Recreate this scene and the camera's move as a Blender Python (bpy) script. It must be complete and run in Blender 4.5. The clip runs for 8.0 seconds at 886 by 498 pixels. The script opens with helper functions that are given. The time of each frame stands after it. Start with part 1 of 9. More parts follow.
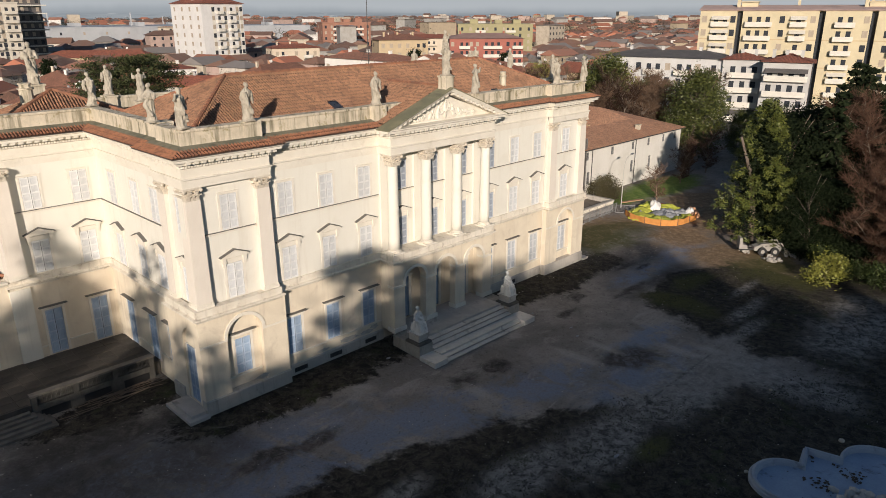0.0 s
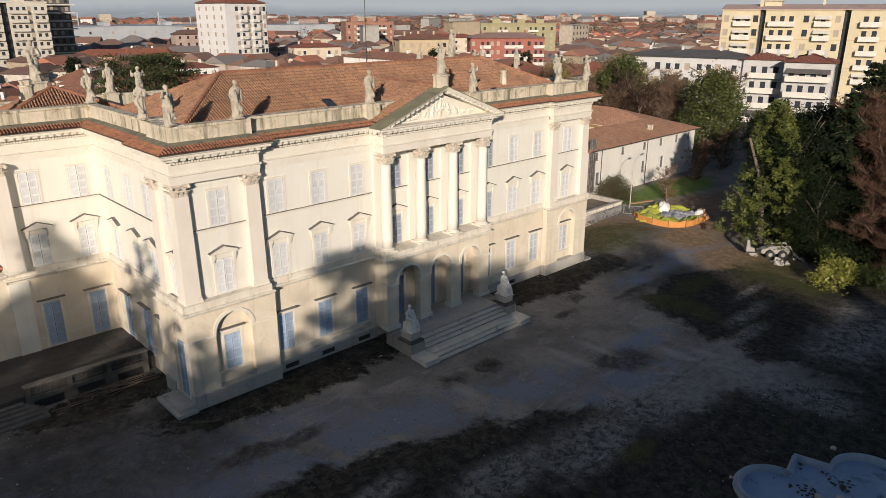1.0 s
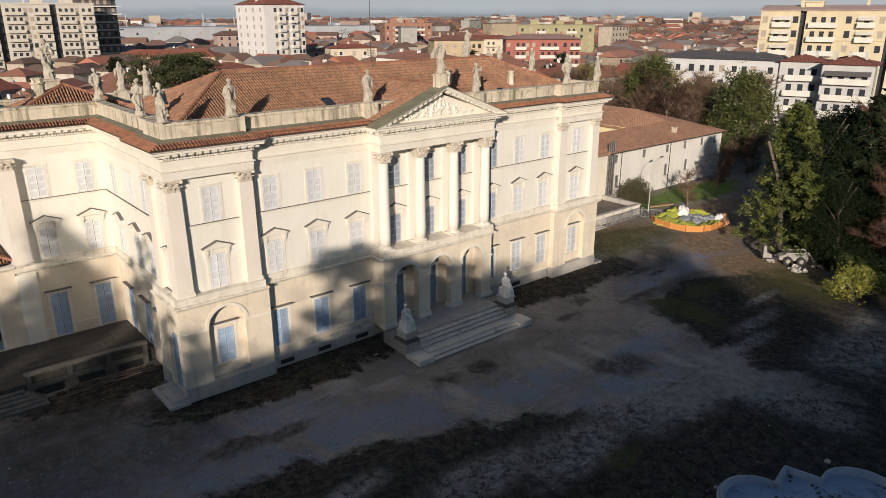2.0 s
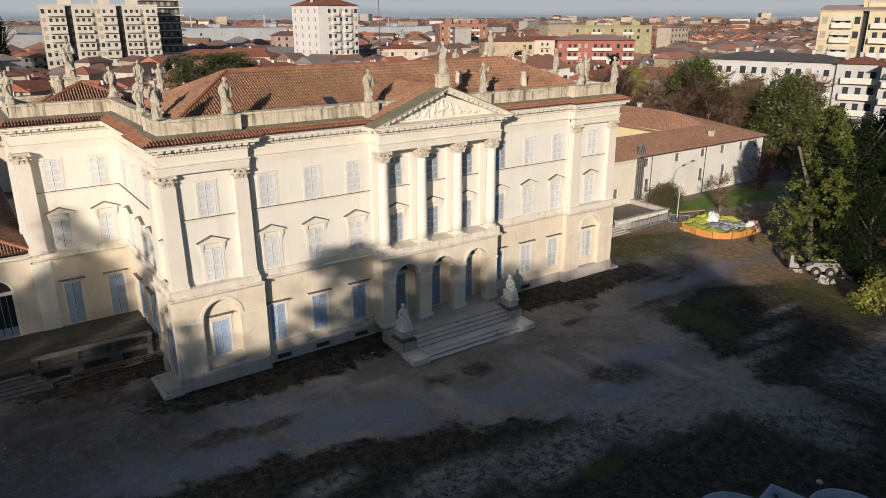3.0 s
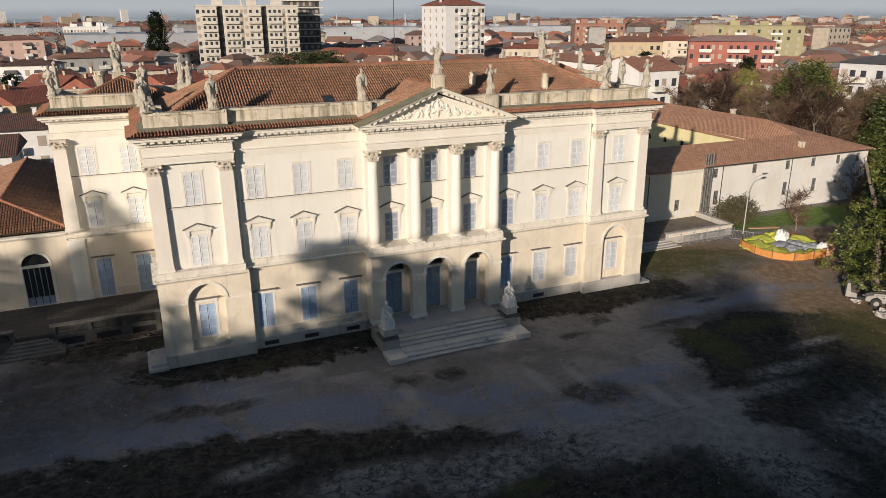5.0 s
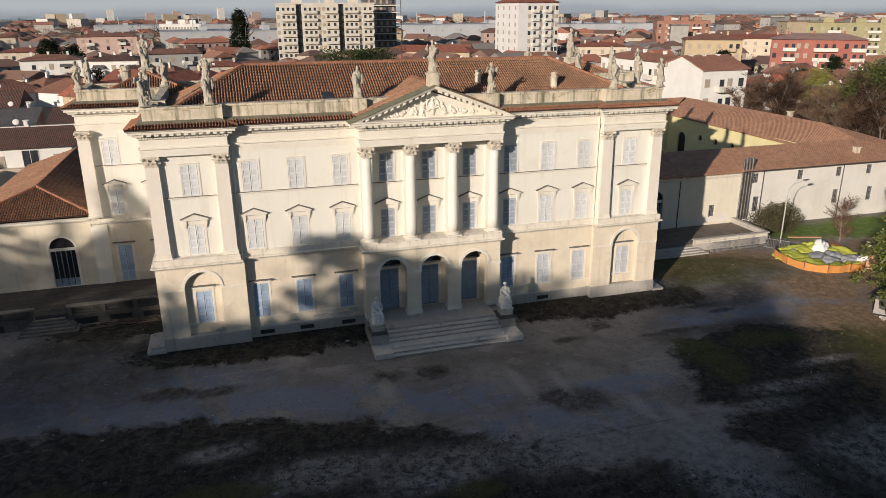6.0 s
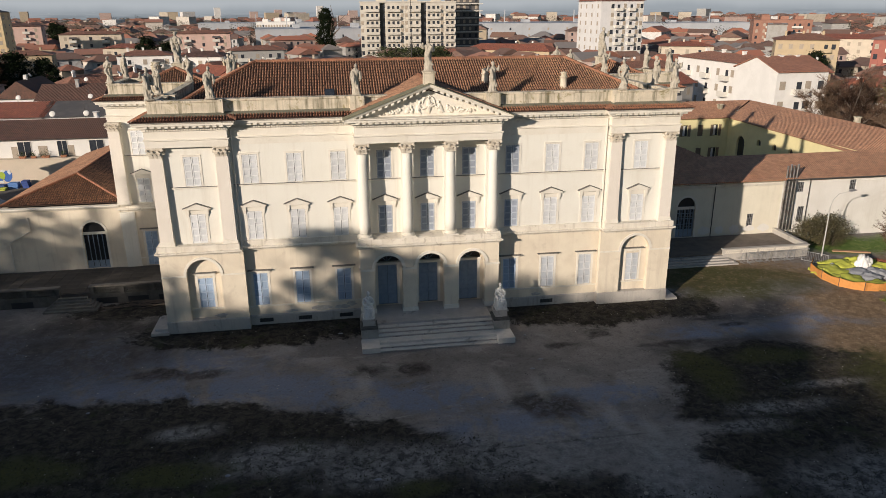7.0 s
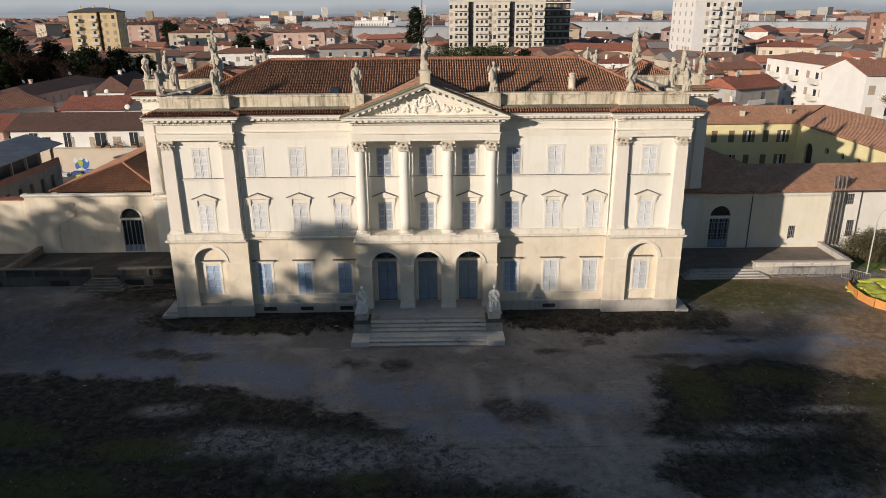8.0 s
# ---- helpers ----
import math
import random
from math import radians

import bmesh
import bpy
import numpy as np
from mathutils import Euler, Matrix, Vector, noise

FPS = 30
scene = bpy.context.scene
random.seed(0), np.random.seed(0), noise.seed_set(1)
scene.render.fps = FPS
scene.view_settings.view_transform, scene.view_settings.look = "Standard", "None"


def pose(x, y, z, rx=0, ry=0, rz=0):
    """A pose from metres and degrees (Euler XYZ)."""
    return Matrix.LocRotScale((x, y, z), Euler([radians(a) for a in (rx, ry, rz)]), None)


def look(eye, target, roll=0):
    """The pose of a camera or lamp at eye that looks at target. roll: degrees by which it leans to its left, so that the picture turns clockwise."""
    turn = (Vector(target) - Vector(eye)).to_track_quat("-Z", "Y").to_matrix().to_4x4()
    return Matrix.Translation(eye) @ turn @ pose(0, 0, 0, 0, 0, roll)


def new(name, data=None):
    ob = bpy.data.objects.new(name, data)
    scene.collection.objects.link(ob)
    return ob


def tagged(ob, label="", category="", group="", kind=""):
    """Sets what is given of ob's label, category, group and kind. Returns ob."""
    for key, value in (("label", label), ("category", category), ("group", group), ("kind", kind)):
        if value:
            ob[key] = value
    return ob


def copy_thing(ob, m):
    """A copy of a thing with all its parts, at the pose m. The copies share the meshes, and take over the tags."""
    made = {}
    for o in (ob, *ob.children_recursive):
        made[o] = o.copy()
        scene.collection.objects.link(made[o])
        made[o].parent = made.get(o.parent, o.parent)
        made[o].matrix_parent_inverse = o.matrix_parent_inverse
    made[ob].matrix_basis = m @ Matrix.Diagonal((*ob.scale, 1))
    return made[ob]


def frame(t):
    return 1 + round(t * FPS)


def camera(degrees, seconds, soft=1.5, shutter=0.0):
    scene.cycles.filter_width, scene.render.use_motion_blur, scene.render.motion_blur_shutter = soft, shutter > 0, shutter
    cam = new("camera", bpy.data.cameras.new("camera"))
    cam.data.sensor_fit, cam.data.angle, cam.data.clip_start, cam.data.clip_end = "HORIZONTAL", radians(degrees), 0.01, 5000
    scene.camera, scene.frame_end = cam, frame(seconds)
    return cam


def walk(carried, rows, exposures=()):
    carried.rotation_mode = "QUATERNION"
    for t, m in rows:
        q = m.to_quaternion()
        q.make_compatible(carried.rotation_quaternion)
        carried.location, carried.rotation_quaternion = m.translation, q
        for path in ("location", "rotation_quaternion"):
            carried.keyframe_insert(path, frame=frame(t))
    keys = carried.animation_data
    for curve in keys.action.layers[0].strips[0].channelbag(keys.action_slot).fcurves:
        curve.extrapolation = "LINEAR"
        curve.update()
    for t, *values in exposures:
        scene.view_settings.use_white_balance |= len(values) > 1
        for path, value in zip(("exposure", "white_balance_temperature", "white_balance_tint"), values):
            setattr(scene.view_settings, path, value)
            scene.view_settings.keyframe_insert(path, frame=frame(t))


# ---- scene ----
cam = camera(64.4, 8.0, soft=0.75)
PATH = [
    (0, (-35.256, -35.697, 22.92), (-33.904, -34.37, 22.278), 0.0),
    (0.5, (-34.463, -36.458, 22.888), (-33.142, -35.101, 22.244), -0.0),
    (1, (-33.704, -37.161, 22.849), (-32.401, -35.786, 22.206), -0.0),
    (1.5, (-32.75, -38.051, 22.789), (-31.481, -36.644, 22.148), -0.0),
    (3, (-28.323, -41.409, 22.673), (-27.228, -39.861, 22.036), -0.1),
    (3.5, (-26.355, -42.637, 22.663), (-25.334, -41.039, 22.027), -0.1),
    (4, (-24.141, -43.859, 22.654), (-23.203, -42.209, 22.02), -0.2),
    (5.5, (-16.322, -47.371, 22.729), (-15.67, -45.592, 22.088), -0.2),
    (6, (-13.324, -48.391, 22.73), (-12.784, -46.576, 22.087), -0.3),
    (6.5, (-10.134, -49.231, 22.709), (-9.713, -47.385, 22.065), -0.3),
    (7, (-6.808, -49.91, 22.697), (-6.51, -48.04, 22.051), -0.3),
    (7.5, (-3.204, -50.418, 22.705), (-3.04, -48.533, 22.058), -0.4),
    (8, (0.397, -50.712, 22.729), (0.426, -48.82, 22.082), -0.4),
]
walk(cam, [(t, look(eye, target, roll)) for t, eye, target, roll in PATH])

# ---- world, sun, exposure ----
SUN_WAY = Vector((-0.744, -0.668, 0.0)).normalized()
SUN_ELEV = radians(14.8)
to_sun = Vector((SUN_WAY.x * math.cos(SUN_ELEV), SUN_WAY.y * math.cos(SUN_ELEV), math.sin(SUN_ELEV)))
sun_data = bpy.data.lights.new("sun", "SUN")
sun_data.energy, sun_data.angle, sun_data.color = 4.9, radians(0.6), (1.0, 0.865, 0.74)
sun = new("sun", sun_data)
sun.matrix_world = look((0, 0, 60), Vector((0, 0, 60)) - to_sun)
world = bpy.data.worlds.new("sky")
scene.world = world
world.use_nodes = True
wt = world.node_tree
sky = wt.nodes.new("ShaderNodeTexSky")
sky.sky_type, sky.sun_disc, sky.sun_elevation = "NISHITA", False, SUN_ELEV
sky.sun_rotation = math.atan2(to_sun.x, to_sun.y)
sky.air_density, sky.dust_density, sky.ozone_density = 1.0, 0.6, 2.5
wt.nodes["Background"].inputs["Strength"].default_value = 0.074
wt.links.new(sky.outputs[0], wt.nodes["Background"].inputs["Color"])
scene.view_settings.exposure = 0.07


# ---- node helpers and materials ----
def link(tree, value, socket):
    if isinstance(value, bpy.types.NodeSocket):
        tree.links.new(value, socket)
    elif isinstance(value, (tuple, list)) and len(value) == 3 and socket.type == "RGBA":
        socket.default_value = (*value, 1)
    else:
        socket.default_value = value


def tex_noise(tree, vec, scale, detail=4, rough=0.55, warp=0.0):
    n = tree.nodes.new("ShaderNodeTexNoise")
    n.inputs["Scale"].default_value, n.inputs["Detail"].default_value = scale, detail
    n.inputs["Roughness"].default_value, n.inputs["Distortion"].default_value = rough, warp
    tree.links.new(vec, n.inputs["Vector"])
    return n.outputs["Fac"]


def ramp(tree, fac, lo, hi, a=0.0, b=1.0):
    n = tree.nodes.new("ShaderNodeMapRange")
    n.interpolation_type = "SMOOTHSTEP"
    tree.links.new(fac, n.inputs["Value"])
    for key, value in (("From Min", lo), ("From Max", hi), ("To Min", a), ("To Max", b)):
        n.inputs[key].default_value = value
    return n.outputs["Result"]


def mix(tree, fac, a, b, kind="MIX"):
    n = tree.nodes.new("ShaderNodeMix")
    n.data_type, n.blend_type = "RGBA", kind
    link(tree, fac, n.inputs["Factor"])
    link(tree, a, n.inputs["A"])
    link(tree, b, n.inputs["B"])
    return n.outputs["Result"]


def calc(tree, op, a, b=0.0):
    n = tree.nodes.new("ShaderNodeMath")
    n.operation = op
    link(tree, a, n.inputs[0])
    link(tree, b, n.inputs[1])
    return n.outputs[0]


def mapped(tree, vec, scale=(1, 1, 1)):
    n = tree.nodes.new("ShaderNodeMapping")
    n.inputs["Scale"].default_value = scale
    tree.links.new(vec, n.inputs["Vector"])
    return n.outputs["Vector"]


def start(name, rough=0.8, metal=0.0):
    m = bpy.data.materials.new(name)
    m.use_nodes = True
    tree = m.node_tree
    bsdf = tree.nodes["Principled BSDF"]
    bsdf.inputs["Roughness"].default_value, bsdf.inputs["Metallic"].default_value = rough, metal
    coords = tree.nodes.new("ShaderNodeTexCoord").outputs["Object"]
    return m, tree, bsdf, coords


def bump(tree, bsdf, height, strength, distance):
    n = tree.nodes.new("ShaderNodeBump")
    n.inputs["Strength"].default_value, n.inputs["Distance"].default_value = strength, distance
    tree.links.new(height, n.inputs["Height"])
    tree.links.new(n.outputs["Normal"], bsdf.inputs["Normal"])


def surface(name, a, b, scale=1.5, rough=0.8, grain=25.0, relief=0.3, depth=0.01, streak=None, stain=None, metal=0.0, vary=0.0):
    """A worn surface: two tones at a large scale, grain, optional vertical streaks (colour, amount) and stains (colour, size, amount)."""
    m, tree, bsdf, co = start(name, rough, metal)
    big = ramp(tree, tex_noise(tree, co, scale, 5, 0.6, 0.4), 0.35, 0.68)
    col = mix(tree, big, a, b)
    fine = tex_noise(tree, co, grain, 3, 0.6)
    col = mix(tree, ramp(tree, fine, 0.3, 0.7, 0.0, 0.22), col, tuple(c * 0.62 for c in a))
    if streak:
        s = tex_noise(tree, mapped(tree, co, (2.6, 2.6, 0.16)), 1.0, 5, 0.65)
        lo, hi = streak[2:] or (0.5, 0.78)
        col = mix(tree, ramp(tree, s, lo, hi, 0.0, streak[1]), col, streak[0])
    if stain:
        s = tex_noise(tree, co, stain[1], 6, 0.65, 0.6)
        col = mix(tree, ramp(tree, s, 0.55, 0.7, 0.0, stain[2]), col, stain[0])
    if vary:
        info = tree.nodes.new("ShaderNodeObjectInfo").outputs["Random"]
        hsv = tree.nodes.new("ShaderNodeHueSaturation")
        tree.links.new(ramp(tree, info, 0, 1, 1 - vary, 1 + vary), hsv.inputs["Value"])
        tree.links.new(col, hsv.inputs["Color"])
        col = hsv.outputs["Color"]
    tree.links.new(col, bsdf.inputs["Base Color"])
    if relief:
        bump(tree, bsdf, fine, relief, depth)
    return m


def tile_material(name, a, b, dark, moss=0.25, pitch=0.0):
    """Fired clay roof tiles. pitch: width of a row of tiles for far roofs that carry no modelled tiles."""
    m, tree, bsdf, co = start(name, 0.85)
    geo = tree.nodes.new("ShaderNodeNewGeometry").outputs["Random Per Island"]
    big = ramp(tree, tex_noise(tree, co, 0.5, 5, 0.65, 0.5), 0.36, 0.66)
    mid = tex_noise(tree, co, 4.5, 3, 0.7)
    col = mix(tree, big, a, b)
    col = mix(tree, ramp(tree, mid, 0.42, 0.72, 0.0, 0.75), col, dark)
    col = mix(tree, ramp(tree, geo, 0.72, 0.98, 0.0, 0.55), col, dark)
    if moss:
        col = mix(tree, ramp(tree, tex_noise(tree, co, 1.4, 6, 0.7), 0.56, 0.72, 0.0, moss), col, (0.10, 0.095, 0.07))
    tree.links.new(col, bsdf.inputs["Base Color"])
    if pitch:
        blot = tex_noise(tree, co, 2.0, 7, 0.78)
        col = mix(tree, ramp(tree, blot, 0.40, 0.66, 0.0, 0.7), col, dark)
        speck = tex_noise(tree, co, 9.0, 3, 0.8)
        col = mix(tree, ramp(tree, speck, 0.55, 0.72, 0.0, 0.6), col, tuple(c * 0.55 for c in dark))
        col = mix(tree, ramp(tree, speck, 0.30, 0.40, 0.45, 0.0), col, tuple(min(1.0, c * 1.5) for c in a))
        tree.links.new(col, bsdf.inputs["Base Color"])
        wave = tree.nodes.new("ShaderNodeTexWave")
        wave.inputs["Scale"].default_value = 0.31 / pitch
        wave.inputs["Distortion"].default_value = 0.6
        tree.links.new(co, wave.inputs["Vector"])
        bump(tree, bsdf, wave.outputs["Fac"], 0.7, 0.06)
    else:
        bump(tree, bsdf, mid, 0.4, 0.02)
    return m


STUCCO = surface("cream_stucco", (0.785, 0.76, 0.675), (0.755, 0.725, 0.64), 0.35, 0.9, 30, 0.25, 0.01, streak=((0.60, 0.55, 0.46), 0.45), stain=((0.66, 0.62, 0.53), 0.5, 0.4))
STUCCO_LOW = surface("ochre_stucco", (0.75, 0.67, 0.53), (0.67, 0.585, 0.46), 0.5, 0.9, 30, 0.25, 0.01, streak=((0.47, 0.40, 0.32), 0.5), stain=((0.52, 0.44, 0.35), 0.7, 0.5))
PINKISH = surface("rose_stucco", (0.765, 0.705, 0.62), (0.725, 0.665, 0.58), 0.6, 0.85, 30, 0.2, 0.01, streak=((0.56, 0.47, 0.40), 0.3))
TRIM = surface("pale_moulding", (0.77, 0.725, 0.63), (0.71, 0.66, 0.56), 0.8, 0.85, 25, 0.25, 0.01, stain=((0.45, 0.40, 0.32), 1.2, 0.35))
PLINTH = surface("plinth_stone", (0.42, 0.395, 0.36), (0.50, 0.465, 0.41), 0.7, 0.9, 14, 0.5, 0.02, streak=((0.20, 0.19, 0.17), 0.65), stain=((0.20, 0.20, 0.175), 1.3, 0.65))
STONE = surface("grey_granite", (0.41, 0.385, 0.35), (0.51, 0.475, 0.43), 0.9, 0.8, 40, 0.4, 0.01, stain=((0.17, 0.165, 0.15), 1.0, 0.6))
PARAPET = surface("weathered_parapet", (0.68, 0.60, 0.47), (0.52, 0.46, 0.35), 1.1, 0.95, 18, 0.5, 0.02, streak=((0.11, 0.10, 0.055), 0.9, 0.46, 0.72), stain=((0.25, 0.21, 0.09), 1.6, 0.8))
SKIRT = surface("mossy_flashing", (0.22, 0.205, 0.145), (0.12, 0.12, 0.085), 1.3, 0.9, 12, 0.5, 0.02, streak=((0.05, 0.05, 0.035), 0.7), stain=((0.22, 0.19, 0.12), 1.2, 0.5))
CORNICE = surface("stained_cornice", (0.75, 0.70, 0.60), (0.67, 0.61, 0.51), 0.9, 0.88, 25, 0.3, 0.01, streak=((0.33, 0.28, 0.21), 0.55), stain=((0.30, 0.25, 0.19), 1.8, 0.55))
COPPER = surface("green_copper", (0.20, 0.195, 0.12), (0.27, 0.25, 0.155), 0.9, 0.7, 10, 0.3, 0.01, stain=((0.08, 0.085, 0.06), 1.2, 0.5))
MARBLE = surface("weathered_statue_stone", (0.47, 0.425, 0.345), (0.34, 0.305, 0.24), 2.5, 0.9, 30, 0.4, 0.01, stain=((0.16, 0.15, 0.12), 2.0, 0.6))
# Darker stone for the risers than for the treads
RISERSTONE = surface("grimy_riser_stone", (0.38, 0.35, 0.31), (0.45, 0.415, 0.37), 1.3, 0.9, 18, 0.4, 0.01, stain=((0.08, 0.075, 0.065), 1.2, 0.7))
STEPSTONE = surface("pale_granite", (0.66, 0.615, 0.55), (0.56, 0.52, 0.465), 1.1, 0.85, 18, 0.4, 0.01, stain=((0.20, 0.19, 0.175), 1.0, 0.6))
WHITE_MARBLE = surface("pale_marble", (0.74, 0.72, 0.68), (0.64, 0.62, 0.58), 2.5, 0.85, 30, 0.3, 0.01, stain=((0.25, 0.24, 0.21), 2.2, 0.5))
# Ground-floor shutter paint, its blue deepened for skylit shade
SHUTTER = surface("blue_grey_paint", (0.40, 0.49, 0.61), (0.34, 0.43, 0.55), 3.0, 0.6, 40, 0.1, 0.005, stain=((0.30, 0.38, 0.49), 2.0, 0.5), vary=0.16)
PALESHUTTER = surface("pale_grey_paint", (0.735, 0.74, 0.73), (0.675, 0.68, 0.675), 3.0, 0.6, 40, 0.1, 0.005, stain=((0.45, 0.47, 0.52), 2.0, 0.35), vary=0.08)
# Copy of the pale shutter paint with skylit shade put into its colour
SHADEDSHUTTER = surface("grey_blue_paint", (0.47, 0.51, 0.56), (0.40, 0.44, 0.50), 3.0, 0.65, 40, 0.1, 0.005, stain=((0.30, 0.36, 0.44), 2.0, 0.4), vary=0.12)
# Paler copy of the ground-floor shutter paint, with sunlight put into the colour
SUNLITSHUTTER = surface("faded_paint", (0.64, 0.65, 0.66), (0.57, 0.585, 0.60), 3.0, 0.65, 40, 0.1, 0.005, stain=((0.40, 0.45, 0.52), 2.0, 0.4), vary=0.1)
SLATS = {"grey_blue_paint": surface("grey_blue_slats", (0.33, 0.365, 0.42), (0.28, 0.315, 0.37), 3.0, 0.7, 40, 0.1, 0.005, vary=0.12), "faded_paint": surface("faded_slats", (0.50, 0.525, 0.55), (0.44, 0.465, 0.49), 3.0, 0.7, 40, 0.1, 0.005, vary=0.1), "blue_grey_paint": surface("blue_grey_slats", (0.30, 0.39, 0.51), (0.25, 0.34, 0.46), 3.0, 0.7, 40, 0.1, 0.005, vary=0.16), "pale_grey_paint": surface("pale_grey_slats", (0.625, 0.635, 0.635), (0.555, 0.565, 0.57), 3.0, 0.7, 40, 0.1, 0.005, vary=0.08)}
DOORBLUE = surface("door_blue_paint", (0.27, 0.34, 0.42), (0.21, 0.28, 0.36), 3.0, 0.6, 40, 0.1, 0.005)
WINFRAME = surface("window_surround", (0.78, 0.735, 0.645), (0.72, 0.675, 0.585), 2.0, 0.85, 30, 0.2, 0.01)
HOODTOP = surface("dark_lead", (0.13, 0.125, 0.115), (0.19, 0.18, 0.16), 3.0, 0.7, 20, 0.3, 0.01)
DARK = surface("dark_opening", (0.02, 0.02, 0.022), (0.03, 0.03, 0.03), 1.0, 0.5, 10, 0.0)
TILES = tile_material("clay_roof_tiles", (0.43, 0.232, 0.135), (0.31, 0.165, 0.098), (0.15, 0.09, 0.062))
TILES_OLD = tile_material("old_brown_roof_tiles", (0.58, 0.31, 0.18), (0.48, 0.24, 0.138), (0.26, 0.145, 0.092), 0.3, 0.22)
TILES_EAVE = tile_material("eave_tiles", (0.37, 0.165, 0.09), (0.29, 0.13, 0.075), (0.14, 0.075, 0.05), 0.25)
WHITEWALL = surface("white_limewash", (0.74, 0.72, 0.67), (0.68, 0.655, 0.60), 0.4, 0.9, 25, 0.25, 0.01, streak=((0.5, 0.48, 0.43), 0.35), stain=((0.55, 0.51, 0.45), 0.3, 0.35))
YELLOWWALL = surface("pale_yellow_render", (0.74, 0.66, 0.36), (0.68, 0.60, 0.33), 0.4, 0.9, 25, 0.2, 0.01, streak=((0.5, 0.44, 0.28), 0.3))
CARVED = surface("carved_stucco", (0.66, 0.60, 0.50), (0.54, 0.48, 0.39), 3.0, 0.9, 30, 0.5, 0.02, stain=((0.28, 0.24, 0.18), 5.0, 0.75))
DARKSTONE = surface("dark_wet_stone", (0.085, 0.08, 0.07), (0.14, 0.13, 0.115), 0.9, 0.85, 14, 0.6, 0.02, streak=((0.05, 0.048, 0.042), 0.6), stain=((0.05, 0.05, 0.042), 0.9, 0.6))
IRON = surface("dark_iron", (0.05, 0.05, 0.05), (0.07, 0.065, 0.06), 4.0, 0.6, 30, 0.2, 0.003)
# Darker brown for the sheet between the rows of roof tiles
CHANNEL = surface("dirty_tile_channel", (0.075, 0.05, 0.038), (0.12, 0.07, 0.05), 2.0, 0.95, 20, 0.3, 0.01)
STEEL = surface("galvanised_steel", (0.30, 0.305, 0.31), (0.24, 0.245, 0.25), 4.0, 0.6, 30, 0.1, 0.002, metal=0.4)


# ---- mesh helpers ----
def face(bm, pts):
    return bm.faces.new([bm.verts.new(p) for p in pts])


def box(bm, x0, x1, y0, y1, z0, z1):
    v = [bm.verts.new((x, y, z)) for z in (z0, z1) for x, y in ((x0, y0), (x1, y0), (x1, y1), (x0, y1))]
    for f in ((3, 2, 1, 0), (4, 5, 6, 7), (0, 1, 5, 4), (1, 2, 6, 5), (2, 3, 7, 6), (3, 0, 4, 7)):
        bm.faces.new([v[i] for i in f])


def prism(bm, pts, way):
    """A polygon of points, pulled along the vector way."""
    lo = [bm.verts.new(p) for p in pts]
    hi = [bm.verts.new(Vector(p) + Vector(way)) for p in pts]
    bm.faces.new(lo[::-1])
    bm.faces.new(hi)
    for i in range(len(lo)):
        j = (i + 1) % len(lo)
        bm.faces.new((lo[i], lo[j], hi[j], hi[i]))


def rings(bm, loops, caps=True, closed=True):
    """Skin between loops of points."""
    made = [[bm.verts.new(p) for p in loop] for loop in loops]
    n = len(made[0])
    for a, b in zip(made, made[1:]):
        for i in range(n if closed else n - 1):
            j = (i + 1) % n
            bm.faces.new((a[i], a[j], b[j], b[i]))
    if caps:
        bm.faces.new(made[0][::-1])
        bm.faces.new(made[-1])


def lathe(bm, profile, cx, cy, n=20):
    rings(bm, [[(cx + r * math.cos(2 * math.pi * i / n), cy + r * math.sin(2 * math.pi * i / n), z) for i in range(n)] for r, z in profile])


def tube(bm, a, b, ra, rb=None, n=6):
    a, b = Vector(a), Vector(b)
    q = (b - a).to_track_quat("Z", "Y").to_matrix()
    loops = [[p + q @ Vector((r * math.cos(2 * math.pi * i / n), r * math.sin(2 * math.pi * i / n), 0)) for i in range(n)] for p, r in ((a, ra), (b, ra if rb is None else rb))]
    rings(bm, loops)


def offset_path(path, d, closed):
    """The path moved d metres to its right, with mitred corners."""
    out, n = [], len(path)
    for i, p in enumerate(path):
        ways = []
        if closed or i > 0:
            ways.append((Vector(p) - Vector(path[i - 1])).normalized())
        if closed or i < n - 1:
            ways.append((Vector(path[(i + 1) % n]) - Vector(p)).normalized())
        normals = [Vector((w.y, -w.x)) for w in ways]
        m = sum(normals, Vector((0, 0)))
        m = m / max(m.dot(normals[0]), 0.2)
        out.append(Vector(p) + m * d)
    return out


def moulding(bm, path, profile, closed=False):
    """A profile of (outward distance, height) run along a path of (x, y), outward to the right of the path."""
    loops = []
    for d, z in profile:
        loops.append([(p.x, p.y, z) for p in offset_path(path, d, closed)])
    made = [[bm.verts.new(p) for p in loop] for loop in loops]
    n, k = len(path), len(profile)
    for a in range(k):
        b = (a + 1) % k
        for i in range(n if closed else n - 1):
            j = (i + 1) % n
            bm.faces.new((made[a][i], made[a][j], made[b][j], made[b][i]))
    if not closed:
        bm.faces.new([made[a][0] for a in range(k)])
        bm.faces.new([made[a][-1] for a in range(k)][::-1])


